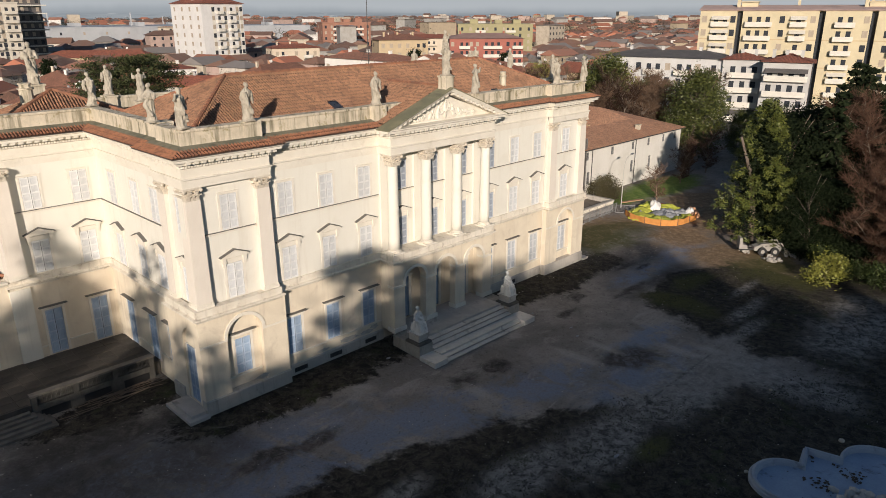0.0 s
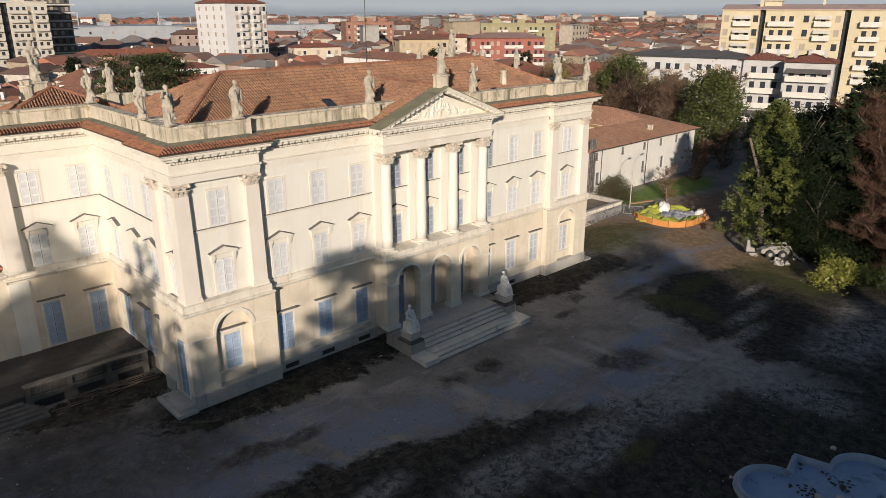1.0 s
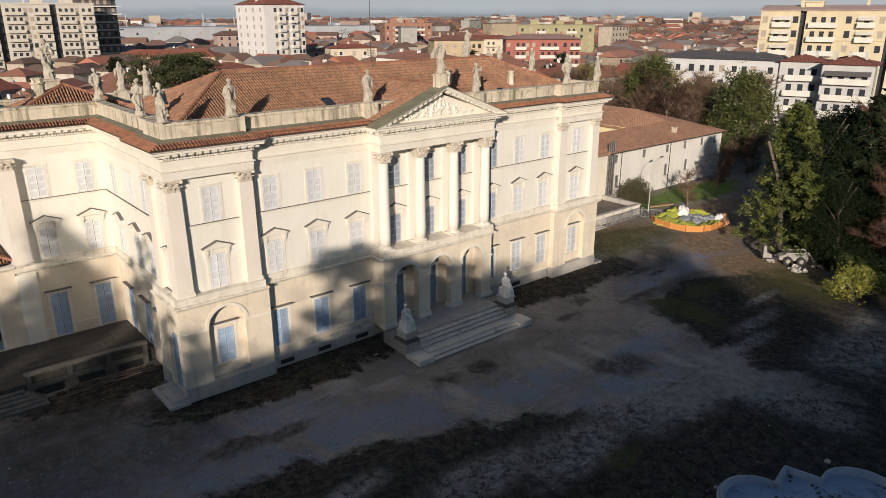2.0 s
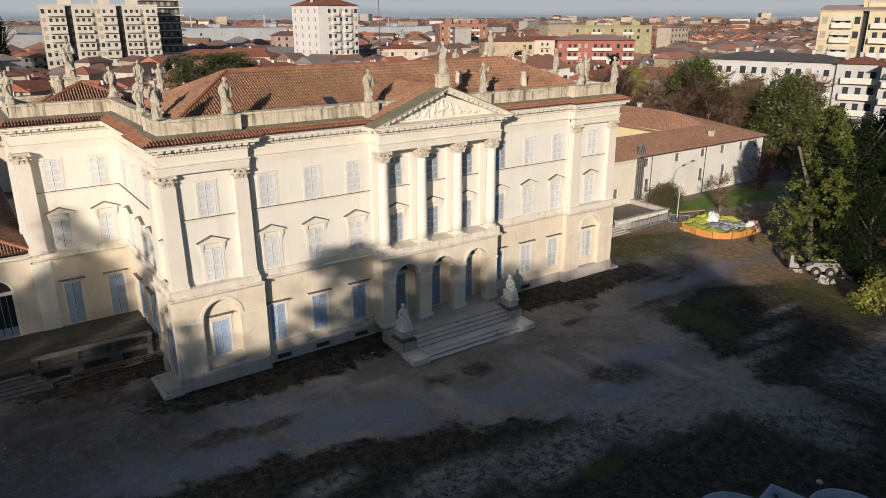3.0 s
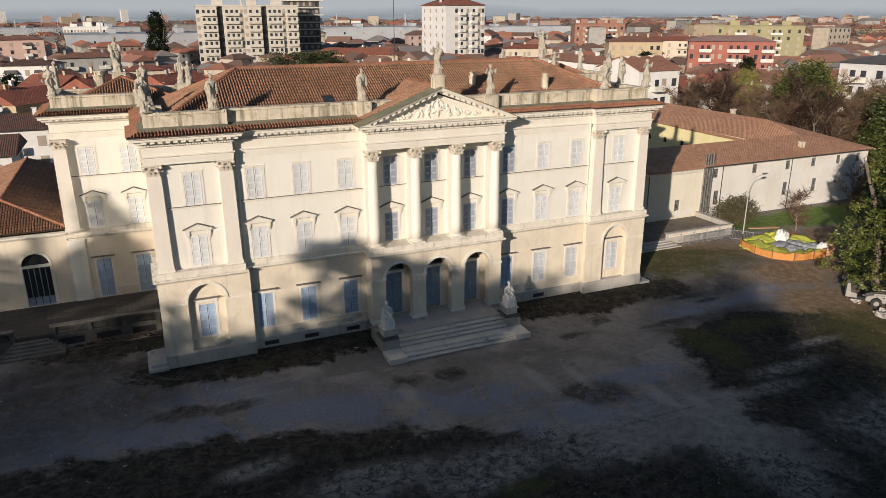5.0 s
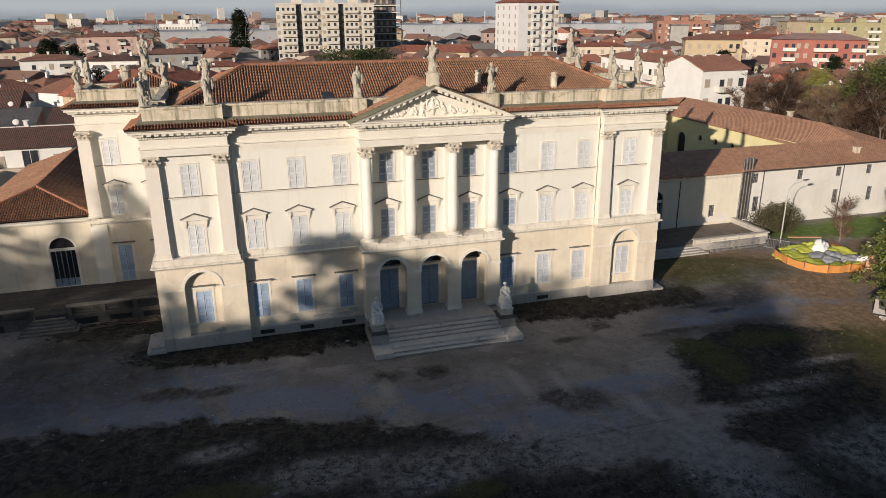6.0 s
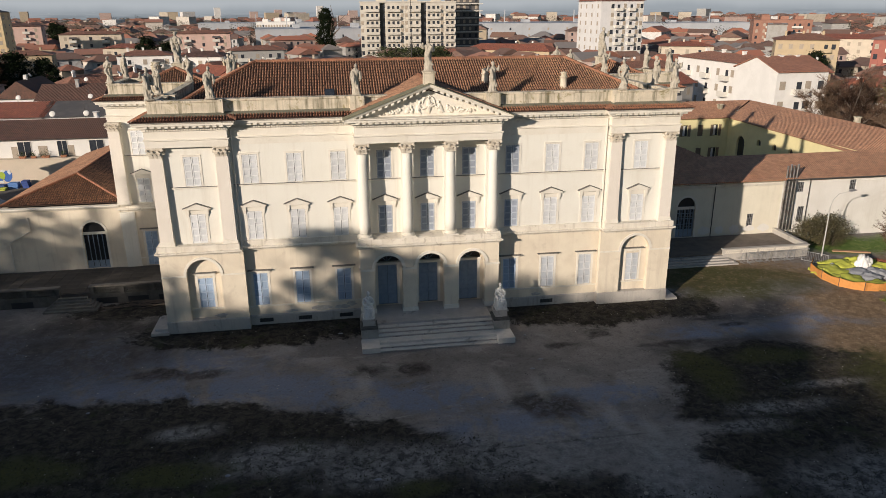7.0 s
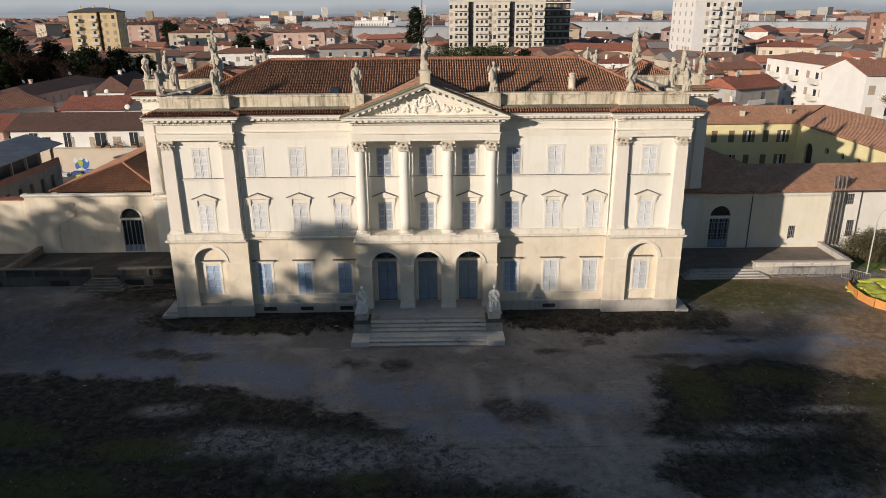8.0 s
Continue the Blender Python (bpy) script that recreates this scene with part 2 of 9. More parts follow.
def wall(bm, origin, along, length, z0, z1, thick, holes=()):
    """A wall from origin (x, y) along a unit direction, its outer face to the right of it, with openings (s0, s1, z0, z1) or arched ones (s0, s1, z0, spring, 'arch')."""
    ox, oy = origin
    ax, ay = along
    nx, ny = ay, -ax

    def block(s0, s1, a, b):
        pts = [(ox + ax * s, oy + ay * s, z) for s, z in ((s0, a), (s1, a), (s1, b), (s0, b))]
        prism(bm, pts[::-1], (-nx * thick, -ny * thick, 0))

    cuts = sorted({0.0, length, *[h[0] for h in holes], *[h[1] for h in holes]})
    for s0, s1 in zip(cuts, cuts[1:]):
        inside = sorted([h for h in holes if h[0] < (s0 + s1) / 2 < h[1]], key=lambda h: h[2])
        low = z0
        for h in inside:
            if h[2] > low + 1e-4:
                block(s0, s1, low, h[2])
            low = h[3]
            if len(h) > 4:
                r, c = (h[1] - h[0]) / 2, (h[0] + h[1]) / 2
                top = inside[inside.index(h) + 1][2] if inside.index(h) + 1 < len(inside) else z1
                arc = [(c - r * math.cos(math.pi * i / 14), h[3] + r * math.sin(math.pi * i / 14)) for i in range(15)]
                for half in (arc[:8], arc[7:]):
                    side = half[0][0] if half is not arc[7:] and half[0][0] < c - 1e-6 else half[-1][0]
                    poly = half + ([(c, top), (side, top)] if half[0][0] < c - 1e-6 else [(half[-1][0], top), (c, top)])
                    pts = [(ox + ax * s, oy + ay * s, z) for s, z in poly]
                    prism(bm, pts, (-nx * thick, -ny * thick, 0))
                low = top
        if low < z1 - 1e-4:
            block(s0, s1, low, z1)


def mesh_of(name, bm, material, smooth=False):
    if "wall" in name or "storey" in name or "arcade" in name:
        bmesh.ops.remove_doubles(bm, verts=bm.verts[:], dist=0.0005)
    bmesh.ops.recalc_face_normals(bm, faces=bm.faces[:])
    data = bpy.data.meshes.new(name)
    bm.to_mesh(data)
    bm.free()
    data.materials.append(material)
    if "tiles" in material.name and name in ("roof", "eave_tiles"):
        data.materials.append(CHANNEL)
    if smooth:
        for p in data.polygons:
            p.use_smooth = True
    return data


def part(name, bm, material, parent, label="", smooth=False):
    ob = new(name, mesh_of(name, bm, material, smooth))
    ob.parent = parent
    if label:
        tagged(ob, label)
    return ob


def piece(name, data, parent, m):
    ob = new(name, data)
    ob.parent = parent
    ob.matrix_basis = m
    return ob


def thing(name, label, category, group="", kind="", at=(0, 0, 0)):
    ob = new(name)
    ob.location = at
    return tagged(ob, label, category, group, kind)


def solid(name, bm, material, label, category, group="", kind="", smooth=False):
    return tagged(new(name, mesh_of(name, bm, material, smooth)), label, category, group, kind)


def tiled_slope(bm, corners, pitch=0.192, course=0.40, r=0.066):
    """Rows of rounded tiles over a convex roof slope. corners: the first two are the eave, seen from outside left to right."""
    p = [Vector(c) for c in corners]
    u = (p[1] - p[0]).normalized()
    n = u.cross(p[-1] - p[0]).normalized()
    if n.z < 0:
        n = -n
    v = n.cross(u).normalized()
    if v.z < 0:
        v = -v
    flat = [((q - p[0]).dot(u), (q - p[0]).dot(v)) for q in p]
    bm.faces.new([bm.verts.new(q - n * 0.02) for q in p]).material_index = 1
    lo, hi = min(f[0] for f in flat), max(f[0] for f in flat)
    s = lo + pitch / 2
    while s < hi:
        cross = []
        for (a0, b0), (a1, b1) in zip(flat, flat[1:] + flat[:1]):
            if (a0 - s) * (a1 - s) < 0:
                cross.append(b0 + (b1 - b0) * (s - a0) / (a1 - a0))
        if len(cross) >= 2 and max(cross) - min(cross) > 0.1:
            t0, t1 = min(cross), max(cross)
            k = max(1, round((t1 - t0) / course))
            for i in range(k):
                a, b = t0 + (t1 - t0) * i / k, t0 + (t1 - t0) * (i + 1) / k
                wob = random.uniform(-0.012, 0.012)
                row = []
                for t, lift, rr in ((a, 0.035, r), (b, 0.0, r * 0.86)):
                    row.append([bm.verts.new(p[0] + u * (s + wob + rr * c) + v * t + n * (lift + rr * 1.25 * h)) for c, h in ((-1, 0), (-0.6, 0.8), (0, 1.05), (0.6, 0.8), (1, 0))])
                for j in range(4):
                    bm.faces.new((row[0][j], row[0][j + 1], row[1][j + 1], row[1][j]))
        s += pitch

# ---- ground ----
def ground_height(x, y):
    """Nearly level; it rises a little towards the house."""
    near = max(0.0, min(1.0, (y + 7.0) / 6.0))
    return 0.32 * near * near * (3 - 2 * near) if -60 < x < 75 else 0.0


def ground_material():
    m, tree, bsdf, co = start("yard_ground", 0.9)
    bsdf.inputs["Specular IOR Level"].default_value = 0.25
    xyz = tree.nodes.new("ShaderNodeSeparateXYZ")
    tree.links.new(co, xyz.inputs[0])
    x, y = xyz.outputs[0], xyz.outputs[1]
    wobble = tex_noise(tree, co, 0.28, 6, 0.62, 0.5)

    crumbs = tex_noise(tree, co, 1.7, 8, 0.78, 0.6)

    def patch(cx, cy, rx, ry, soft=0.35, rag=1.1):
        dx = calc(tree, "DIVIDE", calc(tree, "SUBTRACT", x, cx), rx)
        dy = calc(tree, "DIVIDE", calc(tree, "SUBTRACT", y, cy), ry)
        d = calc(tree, "SQRT", calc(tree, "ADD", calc(tree, "MULTIPLY", dx, dx), calc(tree, "MULTIPLY", dy, dy)))
        short = min(rx, ry)
        d = calc(tree, "ADD", d, calc(tree, "MULTIPLY", calc(tree, "SUBTRACT", wobble, 0.5), rag * 1.6))
        d = calc(tree, "ADD", d, calc(tree, "MULTIPLY", calc(tree, "SUBTRACT", crumbs, 0.5), min(3.2 / short, 1.6)))
        return ramp(tree, d, 1.0 - soft, 1.0 + soft, 1.0, 0.0)

    def most(*masks):
        out = masks[0]
        for k in masks[1:]:
            out = calc(tree, "MAXIMUM", out, k)
        return out

    fine = tex_noise(tree, co, 1.6, 7, 0.72)
    grit = tex_noise(tree, co, 7.0, 6, 0.8)
    asphalt = mix(tree, ramp(tree, tex_noise(tree, co, 0.20, 6, 0.6, 0.4), 0.36, 0.64), (0.20, 0.178, 0.16), (0.31, 0.28, 0.253))
    asphalt = mix(tree, ramp(tree, fine, 0.50, 0.72, 0, 0.55), asphalt, (0.06, 0.054, 0.05))
    worn = ramp(tree, tex_noise(tree, mapped(tree, co, (0.22, 0.5, 1)), 1.0, 5, 0.6, 1.5), 0.55, 0.72, 0, 0.7)
    asphalt = mix(tree, worn, asphalt, (0.38, 0.35, 0.32))
    # Damp patches, with the sky's blue reflection put into their colour
    wet = most(patch(-21.0, -6.5, 8.5, 3.6, 0.5), patch(-28.0, -3.5, 7.5, 4.2, 0.5), patch(-16.0, -9.0, 4.0, 2.0, 0.5), patch(6.2, -13.2, 1.6, 1.0, 0.4), patch(-12.0, -9.2, 5.5, 1.9, 0.5), patch(-6.5, -11.0, 4.5, 1.8, 0.5), patch(-1.5, -12.2, 3.6, 1.6, 0.5), patch(9.5, -13.6, 2.6, 1.3, 0.4), patch(3.5, -16.0, 5.5, 1.8, 0.6), patch(29.0, -6.4, 3.6, 1.8, 0.5), patch(20.5, -6.4, 4.0, 1.2, 0.5))
    puddle = ramp(tree, tex_noise(tree, co, 0.30, 7, 0.70, 0.7), 0.40, 0.56)
    wet_sky_tint = calc(tree, "MULTIPLY", wet, puddle)
    asphalt = mix(tree, calc(tree, "MULTIPLY", wet_sky_tint, 0.95), asphalt, (0.17, 0.205, 0.28))
    leafmould = most(patch(-18.5, -6.2, 1.5, 0.7, 0.45, 3.0), patch(-15.4, -6.8, 1.3, 0.6, 0.45, 3.0), patch(-4.7, -8.1, 1.2, 0.8, 0.45, 3.0), patch(-2.4, -8.4, 1.0, 0.6, 0.45, 3.0), patch(5.6, -14.3, 2.2, 1.3, 0.5, 2.6), patch(8.5, -6.6, 1.2, 0.5, 0.45, 3.0), patch(11.8, -5.5, 1.0, 0.5, 0.45, 3.0), patch(17.0, -7.6, 2.4, 0.4, 0.45, 2.0), patch(20.6, -4.4, 1.3, 0.35, 0.45, 1.6), patch(22.4, -5.5, 1.2, 0.3, 0.45, 1.6), patch(34.0, -4.0, 1.6, 0.5, 0.45, 3.0), patch(-24.0, 1.6, 4.5, 2.2, 0.5, 2.0))
    asphalt = mix(tree, calc(tree, "MULTIPLY", leafmould, ramp(tree, crumbs, 0.36, 0.6, 0.45, 0.95)), asphalt, (0.036, 0.031, 0.026))
    # Broad soft areas of darker asphalt
    dark_areas = most(patch(24.5, -3.2, 6.0, 1.8, 0.6), patch(21.0, -8.2, 6.0, 1.0, 0.6), patch(-30.0, -3.0, 10.0, 6.0, 0.6), patch(-22.0, -3.5, 5.0, 2.4, 0.6), patch(34.0, -20.0, 8.0, 6.0, 0.6))
    asphalt = mix(tree, calc(tree, "MULTIPLY", dark_areas, ramp(tree, crumbs, 0.3, 0.6, 0.45, 0.9)), asphalt, (0.062, 0.058, 0.056))
    crack = patch(4.4, -17.95, 5.2, 0.09, 0.6, 0.9)
    asphalt = mix(tree, calc(tree, "MULTIPLY", crack, 0.8), asphalt, (0.03, 0.027, 0.024))
    # Short narrow streaks, paler than the asphalt
    pale_streaks = most(*[patch(cx, cy, rx, ry, 0.7, 0.5) for cx, cy, rx, ry in ((8.7, -16.1, 0.45, 1.5), (10.3, -18.0, 0.5, 1.3), (9.2, -19.8, 0.6, 1.2), (2.8, -11.2, 0.4, 1.6), (-1.9, -17.3, 0.5, 1.6), (5.4, -12.0, 0.35, 1.3), (-5.6, -9.6, 0.5, 1.2), (14.6, -15.6, 0.5, 1.4))])
    asphalt = mix(tree, calc(tree, "MULTIPLY", pale_streaks, 0.6), asphalt, (0.42, 0.385, 0.345))
    soil = mix(tree, ramp(tree, fine, 0.4, 0.65), (0.20, 0.135, 0.08), (0.34, 0.24, 0.145))
    grass = mix(tree, ramp(tree, crumbs, 0.38, 0.64), (0.012, 0.011, 0.009), (0.075, 0.064, 0.048))
    grass = mix(tree, ramp(tree, tex_noise(tree, co, 0.35, 5, 0.65), 0.56, 0.70, 0.0, 0.6), grass, (0.040, 0.056, 0.011))
    grass = mix(tree, ramp(tree, tex_noise(tree, co, 0.55, 7, 0.75, 0.8), 0.60, 0.70, 0.0, 0.6), grass, (0.18, 0.17, 0.16))
    lawn = mix(tree, ramp(tree, tex_noise(tree, co, 1.5, 5, 0.7), 0.38, 0.66), (0.10, 0.17, 0.03), (0.18, 0.24, 0.06))
    scatter = calc(tree, "MULTIPLY", ramp(tree, tex_noise(tree, co, 2.6, 6, 0.82, 0.3), 0.57, 0.66), most(patch(-14.0, -10.0, 16.0, 2.6, 0.6), patch(4.0, -15.5, 6.0, 2.6, 0.6), patch(-24.0, 0.5, 6.0, 4.0, 0.6), patch(12.0, -12.0, 3.0, 5.0, 0.6)))
    asphalt = mix(tree, calc(tree, "MULTIPLY", scatter, 0.75), asphalt, (0.035, 0.034, 0.028))
    dirt = most(patch(31.0, -11.5, 6.0, 5.4, 0.35), patch(33.5, -4.0, 4.0, 3.0, 0.4), patch(27.0, 4.0, 9.0, 3.2, 0.3), patch(46.0, -2.0, 11.0, 8.0))
    path = most(patch(-10.0, -17.0, 4.2, 1.5, 0.45), patch(-4.0, -18.4, 5.0, 1.7, 0.45), patch(-15.8, -13.6, 1.7, 0.7, 0.5), patch(3.0, -18.6, 6.0, 2.4, 0.4), patch(9.5, -22.5, 2.2, 4.2, 0.5), patch(16.0, -18.2, 2.4, 0.6, 0.6, 1.6), patch(19.0, -16.6, 3.0, 0.7, 0.6, 1.6), patch(23.4, -14.6, 2.6, 0.4, 0.6, 1.6), patch(22.0, -24.0, 6.0, 2.6, 0.7, 1.8))
    crumbled = ramp(tree, crumbs, 0.40, 0.56, 0.25, 1.0)
    path = calc(tree, "MULTIPLY", path, crumbled)
    green = most(patch(-30.0, -34.0, 40.0, 25.3, 0.04, 0.15), patch(2.0, -31.0, 11.5, 10.6, 0.09, 0.3), patch(21.5, -14.6, 8.6, 6.3, 0.16, 0.45), patch(16.5, -20.6, 5.0, 2.6, 0.3, 0.5), patch(27.0, -26.0, 16.0, 9.0, 0.25, 0.6), patch(42.0, -29.0, 14.0, 12.0, 0.2, 0.6),
                 patch(-13.0, -1.0, 9.0, 2.7, 0.22, 0.5), patch(13.0, -1.0, 9.0, 3.1, 0.25, 0.6), patch(20.0, -2.2, 3.4, 1.9, 0.3, 0.7), patch(-22.5, 4.4, 4.5, 1.8, 0.2, 0.7))
    moss = most(patch(27.5, 1.0, 6.5, 2.4, 0.5, 1.4), patch(26.0, 3.2, 7.5, 2.6, 0.4, 1.3), patch(31.0, -13.5, 4.0, 2.4, 0.4, 1.3), patch(17.0, -12.0, 1.6, 2.8, 0.6, 1.6), patch(22.0, -10.5, 3.0, 1.0, 0.6, 1.6), patch(28.5, -16.5, 2.0, 2.4, 0.6, 1.6), patch(-16.0, -17.4, 3.0, 0.8, 0.5, 1.6), patch(-24.0, -16.0, 3.0, 1.4, 0.5, 1.6), patch(-20.0, -21.0, 4.0, 1.5, 0.5, 1.6), patch(-3.0, -20.6, 1.6, 0.6, 0.6, 1.4))
    turf = most(patch(52.0, 8.2, 9.5, 3.2, 0.25, 0.4), patch(43.0, 9.0, 4.0, 2.6, 0.3, 0.6))
    col = mix(tree, dirt, asphalt, soil)
    edge = calc(tree, "ADD", green, calc(tree, "MULTIPLY", calc(tree, "SUBTRACT", crumbs, 0.5), calc(tree, "MULTIPLY", calc(tree, "MULTIPLY", green, calc(tree, "SUBTRACT", 1.0, green)), 6.0)))
    col = mix(tree, ramp(tree, edge, 0.12, 0.85), col, grass)
    col = mix(tree, calc(tree, "MULTIPLY", path, 0.9), col, mix(tree, ramp(tree, fine, 0.35, 0.7), (0.34, 0.32, 0.295), (0.15, 0.142, 0.132)))
    col = mix(tree, calc(tree, "MULTIPLY", moss, ramp(tree, crumbs, 0.34, 0.56, 0.42, 0.95)), col, (0.072, 0.074, 0.020))
    col = mix(tree, turf, col, lawn)
    far = calc(tree, "MAXIMUM", ramp(tree, y, 28.0, 60.0), ramp(tree, calc(tree, "ABSOLUTE", x), 75.0, 100.0))
    town = mix(tree, ramp(tree, tex_noise(tree, co, 0.02, 5, 0.6), 0.4, 0.6), (0.075, 0.072, 0.06), (0.14, 0.13, 0.115))
    col = mix(tree, far, col, town)
    col = mix(tree, ramp(tree, grit, 0.42, 0.70, 0, 0.32), col, (0.03, 0.028, 0.026))
    pits = tex_noise(tree, co, 3.4, 5, 0.85, 0.2)
    pitted = ramp(tree, tex_noise(tree, co, 0.16, 4, 0.6, 0.6), 0.42, 0.62)
    col = mix(tree, calc(tree, "MULTIPLY", ramp(tree, pits, 0.60, 0.70, 0.0, 0.55), pitted), col, (0.022, 0.021, 0.019))
    pale = calc(tree, "MULTIPLY", ramp(tree, tex_noise(tree, co, 6.5, 3, 0.7), 0.64, 0.70, 0.0, 0.5), ramp(tree, tex_noise(tree, co, 0.22, 4, 0.6, 0.4), 0.48, 0.62))
    col = mix(tree, pale, col, (0.30, 0.285, 0.26))
    litter = ramp(tree, tex_noise(tree, co, 4.5, 2, 0.5), 0.735, 0.76, 0.0, 0.9)
    col = mix(tree, litter, col, (0.46, 0.43, 0.37))
    tree.links.new(col, bsdf.inputs["Base Color"])
    wet_sky_tint = calc(tree, "MULTIPLY", wet_sky_tint, calc(tree, "SUBTRACT", 1.0, green))
    rough = calc(tree, "SUBTRACT", 0.92, calc(tree, "MULTIPLY", wet_sky_tint, 0.35))
    tree.links.new(rough, bsdf.inputs["Roughness"])
    bump(tree, bsdf, calc(tree, "ADD", grit, calc(tree, "MULTIPLY", tex_noise(tree, co, 2.2, 5, 0.7), 2.0)), 0.6, 0.04)
    return m


def axis_lines(lo, hi, step, reach):
    near = list(np.arange(lo, hi + 0.01, step))
    return [-reach, -1400, -700, -350, -200, -120] + near + [120, 200, 350, 700, 1400, reach]


xs, ys = axis_lines(-60, 80, 2.0, 4200), axis_lines(-70, 40, 2.0, 4200)
verts = [(x, y, ground_height(x, y)) for y in ys for x in xs]
quads = [(j * len(xs) + i, j * len(xs) + i + 1, (j + 1) * len(xs) + i + 1, (j + 1) * len(xs) + i) for j in range(len(ys) - 1) for i in range(len(xs) - 1)]
data = bpy.data.meshes.new("ground")
data.from_pydata(verts, [], quads)
data.materials.append(ground_material())
tagged(new("ground", data), "worn grey asphalt and gravel yard with mossy grass patches", "ground", kind="structure")

# Pebbles, clods and scraps strewn over the yard, and low winter tufts on the worn grass
rg = random.Random(77)
clods, scraps, tufts = ([], []), ([], []), ([], [])


def strew(store, x, y, w, h):
    i, a = len(store[0]), rg.uniform(0, 6.283)
    z = ground_height(x, y)
    n = 5
    store[0].extend([(x + w * rg.uniform(0.7, 1.2) * math.cos(a + 6.283 * k / n), y + w * rg.uniform(0.7, 1.2) * math.sin(a + 6.283 * k / n), z) for k in range(n)])
    store[0].extend([(x + w * 0.55 * math.cos(a + 6.283 * k / n), y + w * 0.55 * math.sin(a + 6.283 * k / n), z + h * rg.uniform(0.7, 1.2)) for k in range(n)])
    store[1].extend([(i + k, i + (k + 1) % n, i + n + (k + 1) % n, i + n + k) for k in range(n)])
    store[1].append(tuple(i + n + k for k in range(n)))


def worn_grass(x, y):
    return y < -13.4 - 0.28 * max(0.0, x + 12.0) + 1.2 * noise.noise(Vector((x * 0.15, 2.0, 0))) and x < 2 or ((x - 21.5) / 8.4) ** 2 + ((y + 15.5) / 6.5) ** 2 < 1 or -3.2 < y < -0.8 and 5 < abs(x) < 19 or y < -23


for k in range(9000):
    x, y = rg.uniform(-42, 34), rg.uniform(-34, -1.2)
    if -5.5 < x < 5.5 and y > -6.2:
        continue
    if math.hypot(x + 0.7, y + 31.0) < 6.2:
        continue
    lump = noise.noise(Vector((x * 0.35, y * 0.35, 5.0)))
    if worn_grass(x, y):
        if lump > -0.1:
            strew(clods, x, y, rg.uniform(0.02, 0.075), rg.uniform(0.012, 0.04))
        if rg.random() < 0.16:
            strew(scraps, x, y, rg.uniform(0.02, 0.05), 0.02)
        for _ in range(4):
            i, a = len(tufts[0]), rg.uniform(0, 6.283)
            px, py, w, h = x + rg.gauss(0, 0.25), y + rg.gauss(0, 0.25), rg.uniform(0.03, 0.09), rg.uniform(0.04, 0.10)
            z = ground_height(px, py)
            for q in range(3):
                b = a + 2.1 * q
                tufts[0].extend([(px - w * 0.3 * math.sin(b), py + w * 0.3 * math.cos(b), z - 0.01), (px + w * 0.3 * math.sin(b), py - w * 0.3 * math.cos(b), z - 0.01), (px + w * math.cos(b), py + w * math.sin(b), z + h)])
                tufts[1].append((i + 3 * q, i + 3 * q + 1, i + 3 * q + 2))
    elif lump > 0.15 and rg.random() < 0.6:
        strew(clods, x, y, rg.uniform(0.012, 0.035), rg.uniform(0.008, 0.02))
    elif rg.random() < 0.05:
        strew(scraps, x, y, rg.uniform(0.02, 0.05), 0.015)


def strewn(name, store, cols, label, category):
    data = bpy.data.meshes.new(name)
    data.from_pydata(store[0], [], store[1])
    m, tree, bsdf, co = start(name + "_matter", 0.95)
    pick_ = tree.nodes.new("ShaderNodeNewGeometry").outputs["Random Per Island"]
    tree.links.new(mix(tree, pick_, *cols), bsdf.inputs["Base Color"])
    bsdf.inputs["Specular IOR Level"].default_value = 0.15
    data.materials.append(m)
    tagged(new(name, data), label, category, kind="stuff")


strewn("clods", clods, ((0.022, 0.020, 0.016), (0.10, 0.09, 0.075)), "dark clods of earth and gravel strewn over the yard", "clods")
strewn("pale_scraps", scraps, ((0.24, 0.22, 0.19), (0.62, 0.60, 0.55)), "pale pebbles and scraps of litter on the yard", "litter")
strewn("grass_tufts", tufts, ((0.020, 0.018, 0.011), (0.062, 0.062, 0.024)), "low brownish winter grass tufts", "grass")

# ---- the villa ----
villa = thing("villa", "cream neoclassical three-storey villa with portico, statues and tiled roof", "villa")
BASE = -0.2
TOP_WALL = 15.05
BAY = 3.12
MAIN = [-12.48, -9.44, -6.37, 6.37, 9.44, 12.48]
PAV = 16.34
PAV_Y, BASE_Y, NICHE_Y = -0.17, -0.62, -0.22
GROUND_WIN = (1.85, 4.38)
FIRST_WIN = (7.0, 9.12)
SECOND_WIN = (11.15, 13.2)
HALF = 0.52


def three(s):
    """Openings of one bay, storey by storey."""
    return [(s - HALF, s + HALF, *w) for w in (GROUND_WIN, FIRST_WIN, SECOND_WIN)]


def tall(s):
    """The same with a door down to the terrace."""
    return [(s - HALF, s + HALF, *w) for w in ((1.24, GROUND_WIN[1]), FIRST_WIN, SECOND_WIN)]


def upper(s):
    return [(s - HALF, s + HALF, *w) for w in (FIRST_WIN, SECOND_WIN)]


